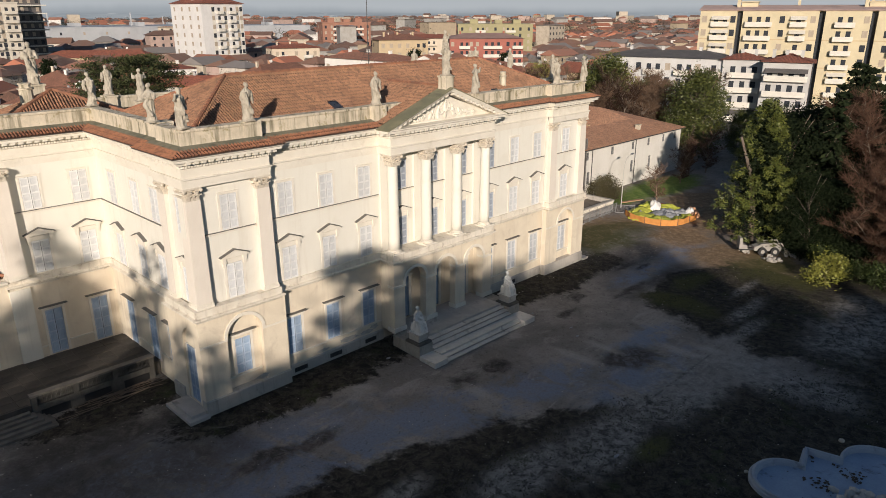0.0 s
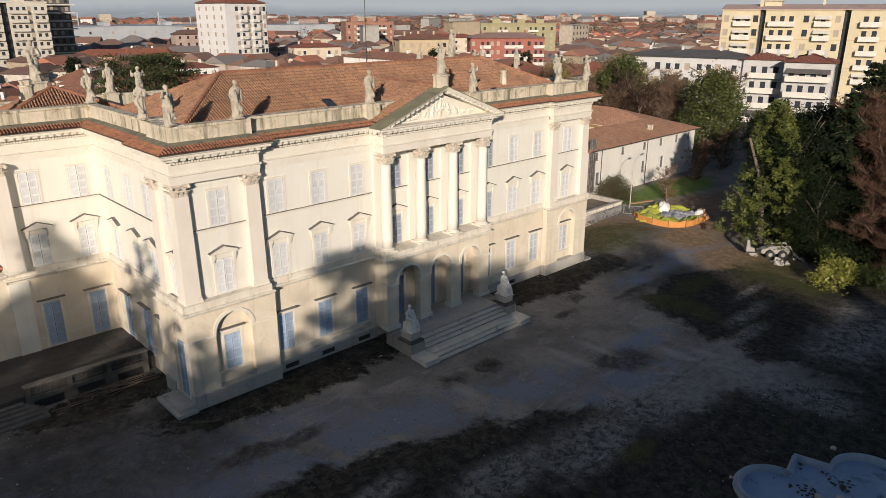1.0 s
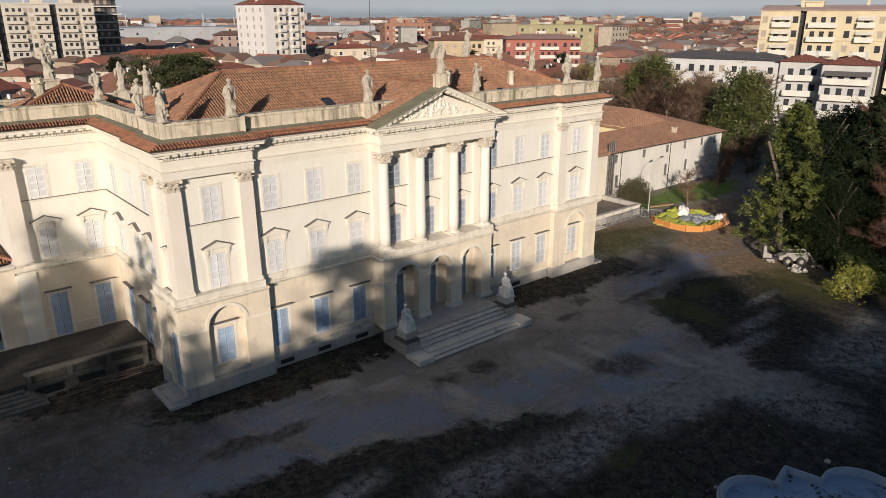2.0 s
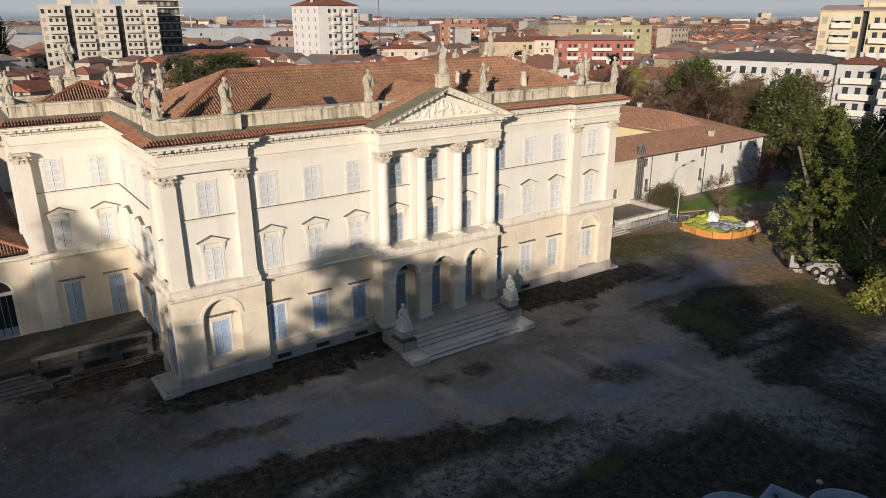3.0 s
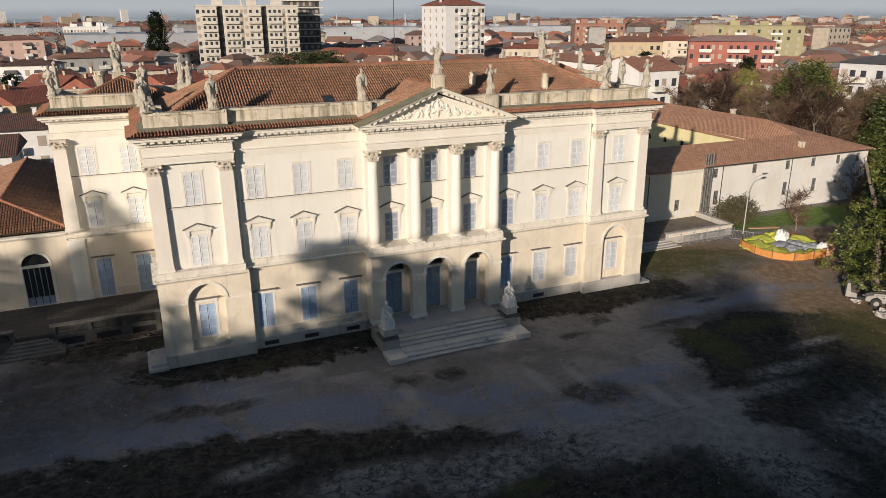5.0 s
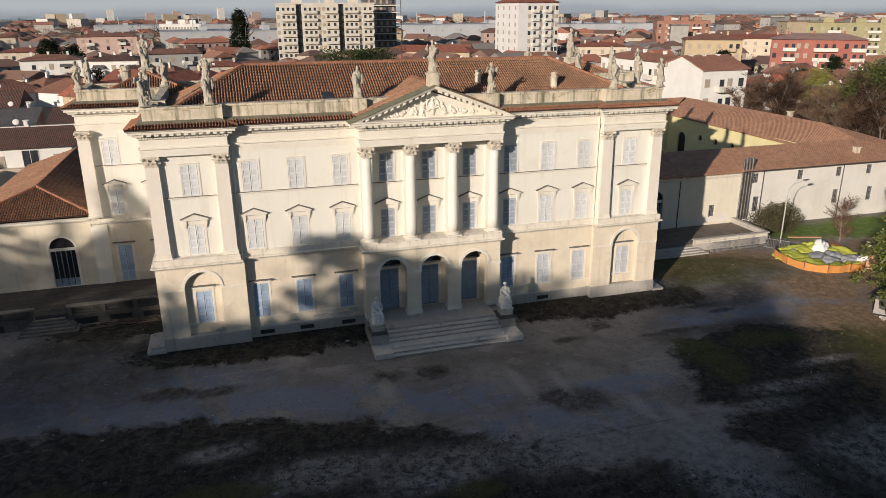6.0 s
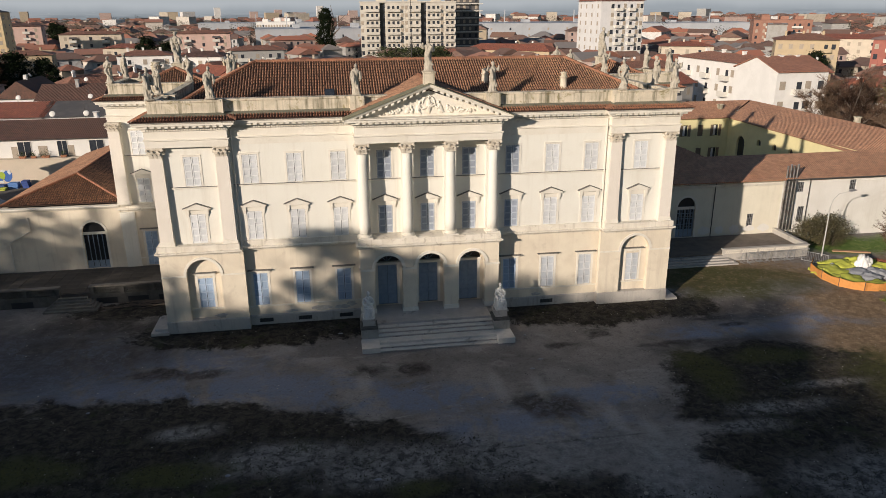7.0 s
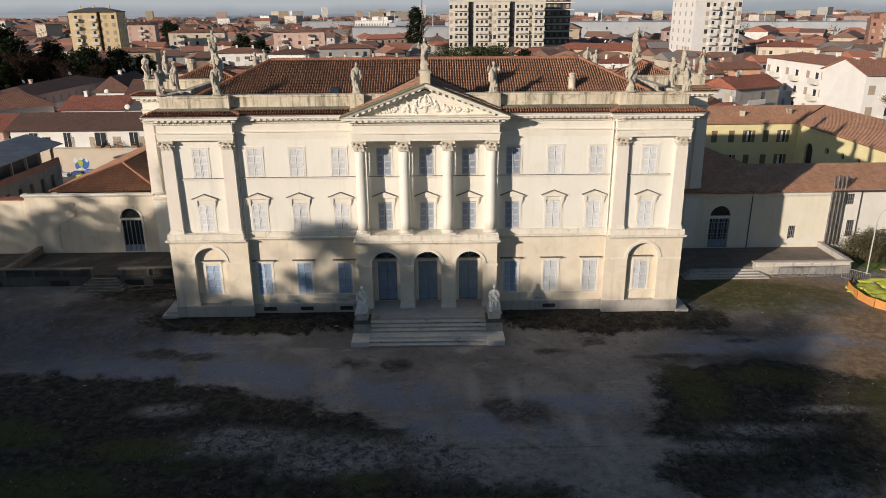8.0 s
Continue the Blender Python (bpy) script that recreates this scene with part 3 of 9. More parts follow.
THICK = 0.6
FRONT_L, FRONT_R = -13.75, 13.75
for name, lo, hi, mat in (("ground_storey_wall", BASE, 6.35, STUCCO_LOW), ("upper_wall", 6.35, TOP_WALL, STUCCO)):
    bm = bmesh.new()
    ground = lo == BASE

    def pick(hs):
        return [h for h in hs if (h[2] < 6) == ground]

    for x0, x1 in ((FRONT_L, -5.17), (5.17, FRONT_R)):
        wall(bm, (x0, 0), (1, 0), x1 - x0, lo, hi, THICK, pick([h for c in MAIN if x0 < c < x1 for h in three(c - x0)]))
    wall(bm, (-5.17, 0), (1, 0), 10.34, lo, hi, THICK, pick([(c + 5.17 - 0.92, c + 5.17 + 0.92, 1.19, 4.6, "arch") for c in (-BAY, 0, BAY)] + [h for c in (-BAY, 0, BAY) for h in upper(c + 5.17)]))
    for s in (-1, 1):
        if not ground:
            wall(bm, (PAV * s - 2.65, PAV_Y), (1, 0), 5.3, lo, hi, THICK, upper(2.65))
        side = -18.75 * s
    wall(bm, (-18.75, 12.4), (0, -1), 12.4, lo, hi, THICK, pick([h for c in (10.1, 6.75) for h in tall(12.4 - c)] + three(12.4 - 4.0) + [h for h in upper(12.4 - 0.75)]))
    wall(bm, (18.75, 0.0), (0, 1), 12.4, lo, hi, THICK, pick([h for c in (10.1, 6.75, 4.0) for h in three(c)]))
    wall(bm, (-25.0, 12.4), (1, 0), 6.25, lo, hi, THICK, pick(tall(-22.85 + 25.0) + tall(-19.95 + 25.0)))
    wall(bm, (18.75, 12.4), (1, 0), 6.25, lo, hi, THICK, pick(three(19.95 - 18.75) + three(22.85 - 18.75)))
    wall(bm, (-25.0, 18.6), (0, -1), 5.55, lo, hi, THICK)
    wall(bm, (25.0, 13.05), (0, 1), 5.55, lo, hi, THICK)
    wall(bm, (24.35, 18.6), (-1, 0), 48.7, lo, hi, THICK)
    part(name, bm, mat, villa, "ochre stucco ground storey" if ground else "cream stucco upper storeys")

# Lower storey of the two front pavilions, with arched niches round the windows
for s in (-1, 1):
    bm = bmesh.new()
    c = PAV * s
    wall(bm, (c - 2.9, BASE_Y), (1, 0), 5.8, 0.2, 6.35, 0.39, [(2.9 - 1.18, 2.9 + 1.18, 1.0, 4.72, "arch")])
    wall(bm, (c - 1.3, NICHE_Y), (1, 0), 2.6, 0.2, 6.35, 0.5, [(1.3 - HALF, 1.3 + HALF, 2.05, 4.32)])
    xs_ = -19.2 if s < 0 else 19.2
    if s < 0:
        wall(bm, (-19.2, 3.0), (0, -1), 3.35, 0.2, 6.35, 0.45, [(1.45, 3.0, 0.75, 4.72, "arch")])
        wall(bm, (-18.74, 2.6), (0, -1), 2.95, 0.2, 6.35, 0.3, [(1.3, 2.3, 0.75, 4.32)])
    else:
        wall(bm, (19.2, -0.35), (0, 1), 3.35, 0.2, 6.35, 0.45, [(0.35, 1.9, 0.75, 4.72, "arch")])
        wall(bm, (18.74, -0.35), (0, 1), 2.95, 0.2, 6.35, 0.3)
    box(bm, min(xs_, xs_ * 18.3 / 19.2), max(xs_, xs_ * 18.3 / 19.2), 3.0, 3.35, 0.2, 6.35)
    part("pavilion_ground_storey", bm, STUCCO_LOW, villa, "ochre stucco pavilion base with arched niche")

# Portico: piers, arches and the terrace over them
bm = bmesh.new()
wall(bm, (-5.17, -1.4), (1, 0), 10.34, 1.19, 6.35, 0.6, [(5.17 + c - 1.03, 5.17 + c + 1.03, 1.19, 4.65, "arch") for c in (-BAY, 0, BAY)])
wall(bm, (-5.17, 0.0), (0, -1), 0.8, 1.19, 6.35, 0.6)
wall(bm, (5.17, -0.8), (0, 1), 0.8, 1.19, 6.35, 0.6)
box(bm, -4.57, 4.57, -0.8, 0.0, 5.95, 6.34)
part("portico_arcade", bm, STUCCO_LOW, villa, "ochre arcade of three round arches")
for c in (-BAY, 0, BAY):
    bm = bmesh.new()
    for k in range(14):
        a, b = math.pi * k / 14, math.pi * (k + 1) / 14
        pts = [(c - r * math.cos(t), -1.40, 4.65 + r * math.sin(t)) for r, t in ((1.03, a), (1.03, b), (1.25, b), (1.25, a))]
        prism(bm, pts, (0, -0.07, 0))
    bmesh.ops.remove_doubles(bm, verts=bm.verts[:], dist=0.0005)
    part("arch_moulding", bm, TRIM, villa)
for x0, x1 in ((-5.21, -4.15), (-2.09, -1.03), (1.03, 2.09), (4.15, 5.21)):
    bm = bmesh.new()
    box(bm, x0 - 0.03, x1 + 0.03, -1.47, -0.8, 4.52, 4.68)
    part("pier_impost", bm, TRIM, villa)
    bm = bmesh.new()
    box(bm, x0 - 0.05, x1 + 0.05, -1.50, -0.75, 1.19, 1.50)
    part("pier_base", bm, TRIM, villa)
for s in (-1, 1):
    bm = bmesh.new()
    c = PAV * s
    for k in range(14):
        a, b = math.pi * k / 14, math.pi * (k + 1) / 14
        pts = [(c - r * math.cos(t), BASE_Y, 4.72 + r * math.sin(t)) for r, t in ((1.18, a), (1.18, b), (1.38, b), (1.38, a))]
        prism(bm, pts, (0, -0.06, 0))
    for x0, x1 in ((c - 2.9, c - 1.18), (c + 1.18, c + 2.9)):
        box(bm, x0, x1, BASE_Y - 0.05, BASE_Y, 4.62, 4.74)
    part("niche_moulding", bm, TRIM, villa)

# Outlines, walked with the outside on the right
UPPER_LINE = [(-25.0, 18.6), (-25.0, 12.4), (-18.75, 12.4), (-18.75, 3.0), (-19.05, 3.0), (-19.05, -0.54), (FRONT_L, -0.54), (FRONT_L, 0.0), (-5.17, 0.0), (-5.17, -1.4),
              (5.17, -1.4), (5.17, 0.0), (FRONT_R, 0.0), (FRONT_R, -0.54), (19.05, -0.54), (19.05, 3.0), (18.75, 3.0), (18.75, 12.4), (25.0, 12.4), (25.0, 18.6)]
LOWER_LINE = [(x * 19.2 / 19.05 if abs(x) == 19.05 else x, BASE_Y if y == -0.54 else y) for x, y in UPPER_LINE]
ROOF_LINE = [p for p in UPPER_LINE if abs(p[0]) != 5.17]

bm = bmesh.new()
moulding(bm, UPPER_LINE, [(-0.5, 13.93), (0.03, 13.93), (0.03, 14.16), (0.06, 14.16), (0.06, 14.38), (0.13, 14.42), (0.13, 14.5), (0.02, 14.5), (0.02, 15.02), (0.10, 15.06),
                          (0.10, 15.22), (0.35, 15.27), (0.37, 15.43), (0.58, 15.455), (0.58, 15.58), (0.66, 15.64), (0.66, 15.70), (-0.5, 15.74)], True)
part("entablature", bm, TRIM, villa, "pale moulded entablature with dentils and modillions")


def along(path, step, inset=0.0, closed=True):
    """Points every step along the stretches of a path: place, direction, outward."""
    for a, b in zip(path, path[1:] + (path[:1] if closed else [])):
        a, b = Vector(a), Vector(b)
        w = (b - a).normalized()
        length = (b - a).length
        k = max(1, round(length / step))
        for i in range(k):
            yield a + w * (length * (i + 0.5) / k), w, Vector((w.y, -w.x))


def oriented_box(bm, p, w, o, half, d0, d1, z0, z1):
    pts = [(p + w * s * half + o * d) for s, d in ((-1, d0), (1, d0), (1, d1), (-1, d1))]
    prism(bm, [(q.x, q.y, z0) for q in pts], (0, 0, z1 - z0))


bm = bmesh.new()
FRONT_ONLY = UPPER_LINE[:20]
for p, w, o in along(FRONT_ONLY, 0.17, closed=False):
    oriented_box(bm, p, w, o, 0.055, 0.09, 0.165, 15.08, 15.21)
part("dentil_course", bm, TRIM, villa)["kind"] = "stuff"
bm = bmesh.new()
for p, w, o in along(FRONT_ONLY, 0.44, closed=False):
    oriented_box(bm, p, w, o, 0.13, 0.30, 0.52, 15.31, 15.455)
part("modillion_course", bm, TRIM, villa)["kind"] = "stuff"

bm = bmesh.new()
moulding(bm, LOWER_LINE, [(-0.3, 6.22), (0.03, 6.22), (0.06, 6.30), (0.22, 6.42), (0.26, 6.42), (0.26, 6.52), (0.10, 6.56), (0.10, 6.96), (-0.3, 7.0)], True)
part("first_floor_cornice", bm, CORNICE, villa, "pale cornice below the first floor windows")
bm = bmesh.new()
moulding(bm, [(-18.75, 12.4), (-18.75, 3.35)], [(-0.1, 10.98), (0.06, 10.98), (0.08, 11.08), (-0.1, 11.08)])
moulding(bm, [(FRONT_L, 0.0), (-5.2, 0.0)], [(-0.1, 10.98), (0.06, 10.98), (0.08, 11.08), (-0.1, 11.08)])
moulding(bm, [(5.2, 0.0), (FRONT_R, 0.0)], [(-0.1, 10.98), (0.06, 10.98), (0.08, 11.08), (-0.1, 11.08)])
moulding(bm, [(-24.2, 12.4), (-18.75, 12.4)], [(-0.1, 10.98), (0.06, 10.98), (0.08, 11.08), (-0.1, 11.08)])
moulding(bm, [(-4.6, 0.0), (4.6, 0.0)], [(-0.1, 10.98), (0.06, 10.98), (0.08, 11.08), (-0.1, 11.08)])
for s in (-1, 1):
    moulding(bm, [(PAV * s - 1.6, PAV_Y), (PAV * s + 1.6, PAV_Y)], [(-0.1, 10.98), (0.06, 10.98), (0.08, 11.08), (-0.1, 11.08)])
part("string_course", bm, TRIM, villa)
# Dark strip added along the string course for its dirt and shadow line
bm = bmesh.new()
for line in ([(-18.75, 12.4), (-18.75, 3.35)], [(FRONT_L, 0.0), (-5.2, 0.0)], [(5.2, 0.0), (FRONT_R, 0.0)], [(-24.2, 12.4), (-18.75, 12.4)], [(-4.3, 0.0), (4.3, 0.0)], [(-PAV - 1.6, PAV_Y), (-PAV + 1.6, PAV_Y)], [(PAV - 1.6, PAV_Y), (PAV + 1.6, PAV_Y)]):
    moulding(bm, line, [(-0.05, 11.085), (0.10, 11.085), (0.10, 11.11), (-0.05, 11.12)])
part("string_course_cap", bm, HOODTOP, villa, "thin dark strip standing for dirt and shadow on the string course")
bm = bmesh.new()
moulding(bm, [(FRONT_L, 0.0), (-5.17, 0.0)], [(-0.1, BASE), (0.12, BASE), (0.12, 1.02), (0.05, 1.08), (-0.1, 1.08)])
part("plinth", bm, PLINTH, villa, "grey damp-stained plinth")
bm = bmesh.new()
moulding(bm, [(5.17, 0.0), (FRONT_R, 0.0)], [(-0.1, BASE), (0.12, BASE), (0.12, 1.02), (0.05, 1.08), (-0.1, 1.08)])
part("plinth", bm, PLINTH, villa, "grey damp-stained plinth")
bm = bmesh.new()
moulding(bm, [(-19.2, 3.35), (-19.2, 2.0)], [(-0.1, BASE), (0.1, BASE), (0.1, 1.2), (0.03, 1.25), (-0.1, 1.25)])
part("plinth", bm, PLINTH, villa, "grey damp-stained plinth")
for s in (-1, 1):
    bm = bmesh.new()
    moulding(bm, [(PAV * s - 2.92, BASE_Y), (PAV * s + 2.92, BASE_Y)], [(-0.4, BASE), (0.1, BASE), (0.1, 1.2), (0.03, 1.25), (-0.4, 1.25)])
    part("plinth", bm, PLINTH, villa, "grey damp-stained plinth")
SILLS = [([(x0, 0.0), (x1, 0.0)], [(-0.1, 1.72), (0.05, 1.72), (0.08, 1.84), (-0.1, 1.84)]) for x0, x1 in ((FRONT_L, -5.2), (5.2, FRONT_R))]
SILLS += [([a, b], [(-0.1, 1.9), (0.05, 1.9), (0.06, 2.0), (-0.1, 2.0)]) for a, b in (((-24.0, 12.4), (-23.55, 12.4)), ((-22.15, 12.4), (-20.65, 12.4)), ((-18.75, 9.4), (-18.75, 7.45)), ((-18.75, 6.05), (-18.75, 3.35)))]
SILLS += [([(PAV * s - 1.15, NICHE_Y), (PAV * s + 1.15, NICHE_Y)], [(-0.1, 1.9), (0.1, 1.9), (0.13, 2.02), (-0.1, 2.02)]) for s in (-1, 1)]
for line, profile in SILLS:
    bm = bmesh.new()
    moulding(bm, line, profile)
    part("sill_course", bm, TRIM, villa)


# Capitals, pillars and columns
def capital_bm(bm, cx, cy, half, z0, z1, rnd=False):
    h = z1 - z0
    rings(bm, [[(cx + k * a * half, cy + k * b * half, z0 + h * t) for a, b in ((-1, -1), (1, -1), (1, 1), (-1, 1))] for t, k in ((0, 0.86), (0.5, 0.9), (0.8, 1.05), (0.86, 1.12))])
    box(bm, cx - half * 1.2, cx + half * 1.2, cy - half * 1.2, cy + half * 1.2, z0 + h * 0.86, z1)
    for tier, (t0, t1, out, count) in enumerate(((0.0, 0.42, 0.24, 3), (0.34, 0.74, 0.30, 2))):
        for side in range(4):
            for i in range(count):
                s = (i + 0.5 + 0.0 * tier) / count * 2 - 1
                for dz, o, w in ((0.0, 0.05, 0.17), (0.45, 0.10, 0.15), (0.8, out, 0.12)):
                    a, b = t0 + (t1 - t0) * dz, t0 + (t1 - t0) * min(1, dz + 0.42)
                    q = [(s * half * 0.9 - w * half * 1.6, 0), (s * half * 0.9 + w * half * 1.6, 0)]
                    x0, x1 = q[0][0], q[1][0]
                    d0, d1 = half * 0.8, half * 0.9 + o * half * 2
                    pts = {0: (x0, x1, -d1, -d0), 1: (x0, x1, d0, d1), 2: (-d1, -d0, x0, x1), 3: (d0, d1, x0, x1)}[side]
                    box(bm, cx + pts[0], cx + pts[1], cy + pts[2], cy + pts[3], z0 + h * a, z0 + h * b)
    for sx in (-1, 1):
        for sy in (-1, 1):
            lathe_c = (cx + sx * half * 1.12, cy + sy * half * 1.12)
            lathe(bm, [(0.02, z0 + h * 0.62), (half * 0.22, z0 + h * 0.66), (half * 0.28, z0 + h * 0.76), (half * 0.2, z0 + h * 0.86)], *lathe_c, n=8)


def pillar(cx, cy, half, z0, z1, parent, name="pillar"):
    bm = bmesh.new()
    rings(bm, [[(cx + k * a * half, cy + k * b * half, z) for a, b in ((-1, -1), (1, -1), (1, 1), (-1, 1))] for z, k in ((z0 + 0.3, 1.0), (z1 - 0.72, 0.9))])
    ob = part(name, bm, PINKISH, parent, "pinkish stucco pillar with carved leafy capital")
    bm = bmesh.new()
    for a, b, k in ((0.0, 0.12, 1.14), (0.12, 0.22, 1.10), (0.22, 0.3, 1.04)):
        box(bm, cx - half * k, cx + half * k, cy - half * k, cy + half * k, z0 + a, z0 + b)
    part("base", bm, TRIM, ob)
    bm = bmesh.new()
    capital_bm(bm, cx, cy, half * 0.92, z1 - 0.72, z1)
    part("capital", bm, CARVED, ob, "carved leafy capital")


for s in (-1, 1):
    pillar(18.55 * s, -0.07, 0.47, 6.98, 13.95, villa)
    pillar(14.25 * s, -0.07, 0.47, 6.98, 13.95, villa)
    pillar(18.58 * s, 2.45, 0.45, 6.98, 13.95, villa)
    pillar(24.55 * s, 12.35, 0.5, 6.98, 13.95, villa)
    pillar(24.55 * s, 18.2, 0.5, 6.98, 13.95, villa)
    bm = bmesh.new()
    box(bm, 24.55 * s - 0.6, 24.55 * s + 0.6, 12.25, 12.9, BASE, 6.2)
    part("corner_pier", bm, STUCCO, villa)

for cx in (-4.70, -1.57, 1.57, 4.70):
    bm = bmesh.new()
    n = 20
    loops = []
    for i in range(9):
        t = i / 8
        r = 0.40 - 0.065 * t ** 1.6
        loops.append([(cx + r * math.cos(2 * math.pi * k / n), -0.98 + r * math.sin(2 * math.pi * k / n), 7.3 + (13.2 - 7.3) * t) for k in range(n)])
    rings(bm, loops)
    ob = part("column", bm, STUCCO, villa, "round cream column with carved capital", True)
    bm = bmesh.new()
    box(bm, cx - 0.52, cx + 0.52, -1.5, -0.46, 6.98, 7.10)
    lathe(bm, [(0.5, 7.10), (0.53, 7.15), (0.5, 7.2), (0.43, 7.22), (0.45, 7.27), (0.41, 7.3)], cx, -0.98, 20)
    part("base", bm, TRIM, ob)
    bm = bmesh.new()
    capital_bm(bm, cx, -0.98, 0.40, 13.18, 13.95)
    part("capital", bm, CARVED, ob, "carved leafy capital")
    bm = bmesh.new()
    box(bm, cx - 0.36, cx + 0.36, -0.14, 0.0, 7.0, 13.93)
    part("pilaster", bm, STUCCO, villa)
bm = bmesh.new()
box(bm, -5.17, 5.17, -1.4, 0.0, 6.36, 6.985)
part("portico_terrace", bm, CORNICE, villa)
bm = bmesh.new()
box(bm, -5.1, 5.1, -1.35, 0.0, 14.0, 15.0)
part("portico_soffit", bm, TRIM, villa)

# Pediment
bm = bmesh.new()
face(bm, [(-5.0, -1.30, 15.72), (5.0, -1.30, 15.72), (0, -1.30, 17.42)])
part("tympanum", bm, TRIM, villa)
bm = bmesh.new()
RISE = (17.9 - 15.68) / 5.83
for s in (-1, 1):
    prof = [(-1.22, -0.40), (-1.50, -0.40), (-1.50, -0.26), (-1.95, -0.24), (-2.05, -0.05), (-2.05, 0.0), (-1.22, 0.0)]
    rings(bm, [[(s * x, y, 15.72 + (5.83 - x) * RISE + z) for y, z in prof] for x in (5.85, 0.0)])
part("raking_cornice", bm, TRIM, villa)
bm = bmesh.new()
for s in (-1, 1):
    for k in range(13):
        x = 0.4 + k * 0.43
        z = 15.72 + (5.83 - x) * RISE
        prism(bm, [(s * (x - 0.11), -1.48, z + 0.12 * RISE - 0.40), (s * (x + 0.11), -1.48, z - 0.12 * RISE - 0.40), (s * (x + 0.11), -1.48, z - 0.12 * RISE - 0.24), (s * (x - 0.11), -1.48, z + 0.12 * RISE - 0.24)], (0, -0.44, 0))
part("raking_modillion_course", bm, TRIM, villa)["kind"] = "stuff"
bm = bmesh.new()
for s in (-1, 1):
    prism(bm, [(s * 5.95, -2.12, 15.69), (0, -2.12, 17.98), (0, -2.12, 17.93), (s * 5.95, -2.12, 15.64)], (0, 1.25, 0))
part("pediment_flashing", bm, COPPER, villa, "green weathered copper roof edge")

# Relief figures in the pediment
bm = bmesh.new()
rnd = random.Random(5)


def blob(bm, c, rx, ry, rz, seg=8, rot=0.0):
    m = Matrix.Translation(c) @ Matrix.Rotation(rot, 4, "Y") @ Matrix.Diagonal((rx, ry, rz, 1))
    bmesh.ops.create_uvsphere(bm, u_segments=seg, v_segments=6, radius=1, matrix=m)


for x, h, lean in ((0.0, 1.15, 0.0), (-0.75, 0.85, 0.3), (0.8, 0.85, -0.3), (-1.45, 0.62, 0.7), (1.5, 0.62, -0.7), (-2.2, 0.45, 1.1), (2.25, 0.45, -1.1), (-2.85, 0.3, 1.3), (2.9, 0.3, -1.3)):
    z = 15.85 + h * 0.45
    blob(bm, (x, -1.32, z), 0.19, 0.085, h * 0.46, rot=lean)
    hx, hz = x + math.sin(lean) * h * 0.52, z + math.cos(lean) * h * 0.52
    blob(bm, (hx, -1.34, hz), 0.09, 0.075, 0.11)
    for k in range(3):
        blob(bm, (x + rnd.uniform(-0.3, 0.3), -1.36, z + rnd.uniform(-0.3, 0.15) * h), 0.08, 0.06, 0.26 * h, rot=rnd.uniform(-1.4, 1.4))
for k in range(12):
    a = math.pi * (k + 0.5) / 12
    blob(bm, (0.42 * math.cos(a), -1.32, 16.55 + 0.5 * math.sin(a)), 0.07, 0.07, 0.07, 6)
part("relief", bm, TRIM, villa, "carved stucco relief group in the pediment", True)

# Roof tiles
bm = bmesh.new()
moulding(bm, ROOF_LINE, [(-0.35, 15.74), (0.70, 15.68), (0.70, 15.72), (-0.30, 16.10)], True)
part("eave_board", bm, HOODTOP, villa)
bm = bmesh.new()
outer, inner = offset_path(ROOF_LINE, 0.74, True), offset_path(ROOF_LINE, 0.05, True)
for i in range(len(ROOF_LINE) - 1):
    a, b, c, d = outer[i], outer[i + 1], inner[i + 1], inner[i]
    if (b - a).length > 0.5:
        tiled_slope(bm, [(a.x, a.y, 15.74), (b.x, b.y, 15.74), (c.x, c.y, 16.0), (d.x, d.y, 16.0)])
part("eave_tiles", bm, TILES_EAVE, villa, "rows of red clay tiles along the eaves")["kind"] = "stuff"
bm = bmesh.new()
moulding(bm, ROOF_LINE, [(-0.8, 15.85), (0.12, 15.9), (0.12, 16.04), (0.02, 16.08), (-0.29, 16.17), (-0.8, 16.17)], True)
part("parapet_skirt", bm, SKIRT, villa, "dark mossy parapet foot")
bm = bmesh.new()
moulding(bm, ROOF_LINE, [(-0.8, 16.1), (-0.28, 16.1), (-0.32, 16.3), (-0.32, 16.84), (-0.25, 16.87), (-0.25, 17.0), (-0.86, 17.02), (-0.86, 16.87), (-0.8, 16.84)], True)
for s in (-1, 1):
    box(bm, min(4.35 * s, 5.35 * s), max(4.35 * s, 5.35 * s), -0.16, 0.86, 16.05, 17.04)
    box(bm, min(13.85 * s, 15.0 * s), max(13.85 * s, 15.0 * s), -0.24, 0.34, 16.1, 17.045)
    for px, py in ((18.27, 0.22), (17.97, 3.4), (24.2, 13.2)):
        box(bm, px * s - 0.48, px * s + 0.48, py - 0.46, py + 0.46, 16.1, 17.05)
part("parapet", bm, PARAPET, villa, "stained stone roof parapet")

EAVE, RIDGE, RIDGE_X, RIDGE_Y, BACK = 16.0, 18.97, 12.1, 6.6, 12.7
slopes = [
    [(-18.3, 0.5, EAVE), (18.3, 0.5, EAVE), (RIDGE_X, RIDGE_Y, RIDGE), (-RIDGE_X, RIDGE_Y, RIDGE)],
    [(-18.3, BACK, EAVE), (-18.3, 0.5, EAVE), (-RIDGE_X, RIDGE_Y, RIDGE)],
    [(18.3, 0.5, EAVE), (18.3, BACK, EAVE), (RIDGE_X, RIDGE_Y, RIDGE)],
    [(18.3, BACK, EAVE), (-18.3, BACK, EAVE), (-RIDGE_X, RIDGE_Y, RIDGE), (RIDGE_X, RIDGE_Y, RIDGE)],
]
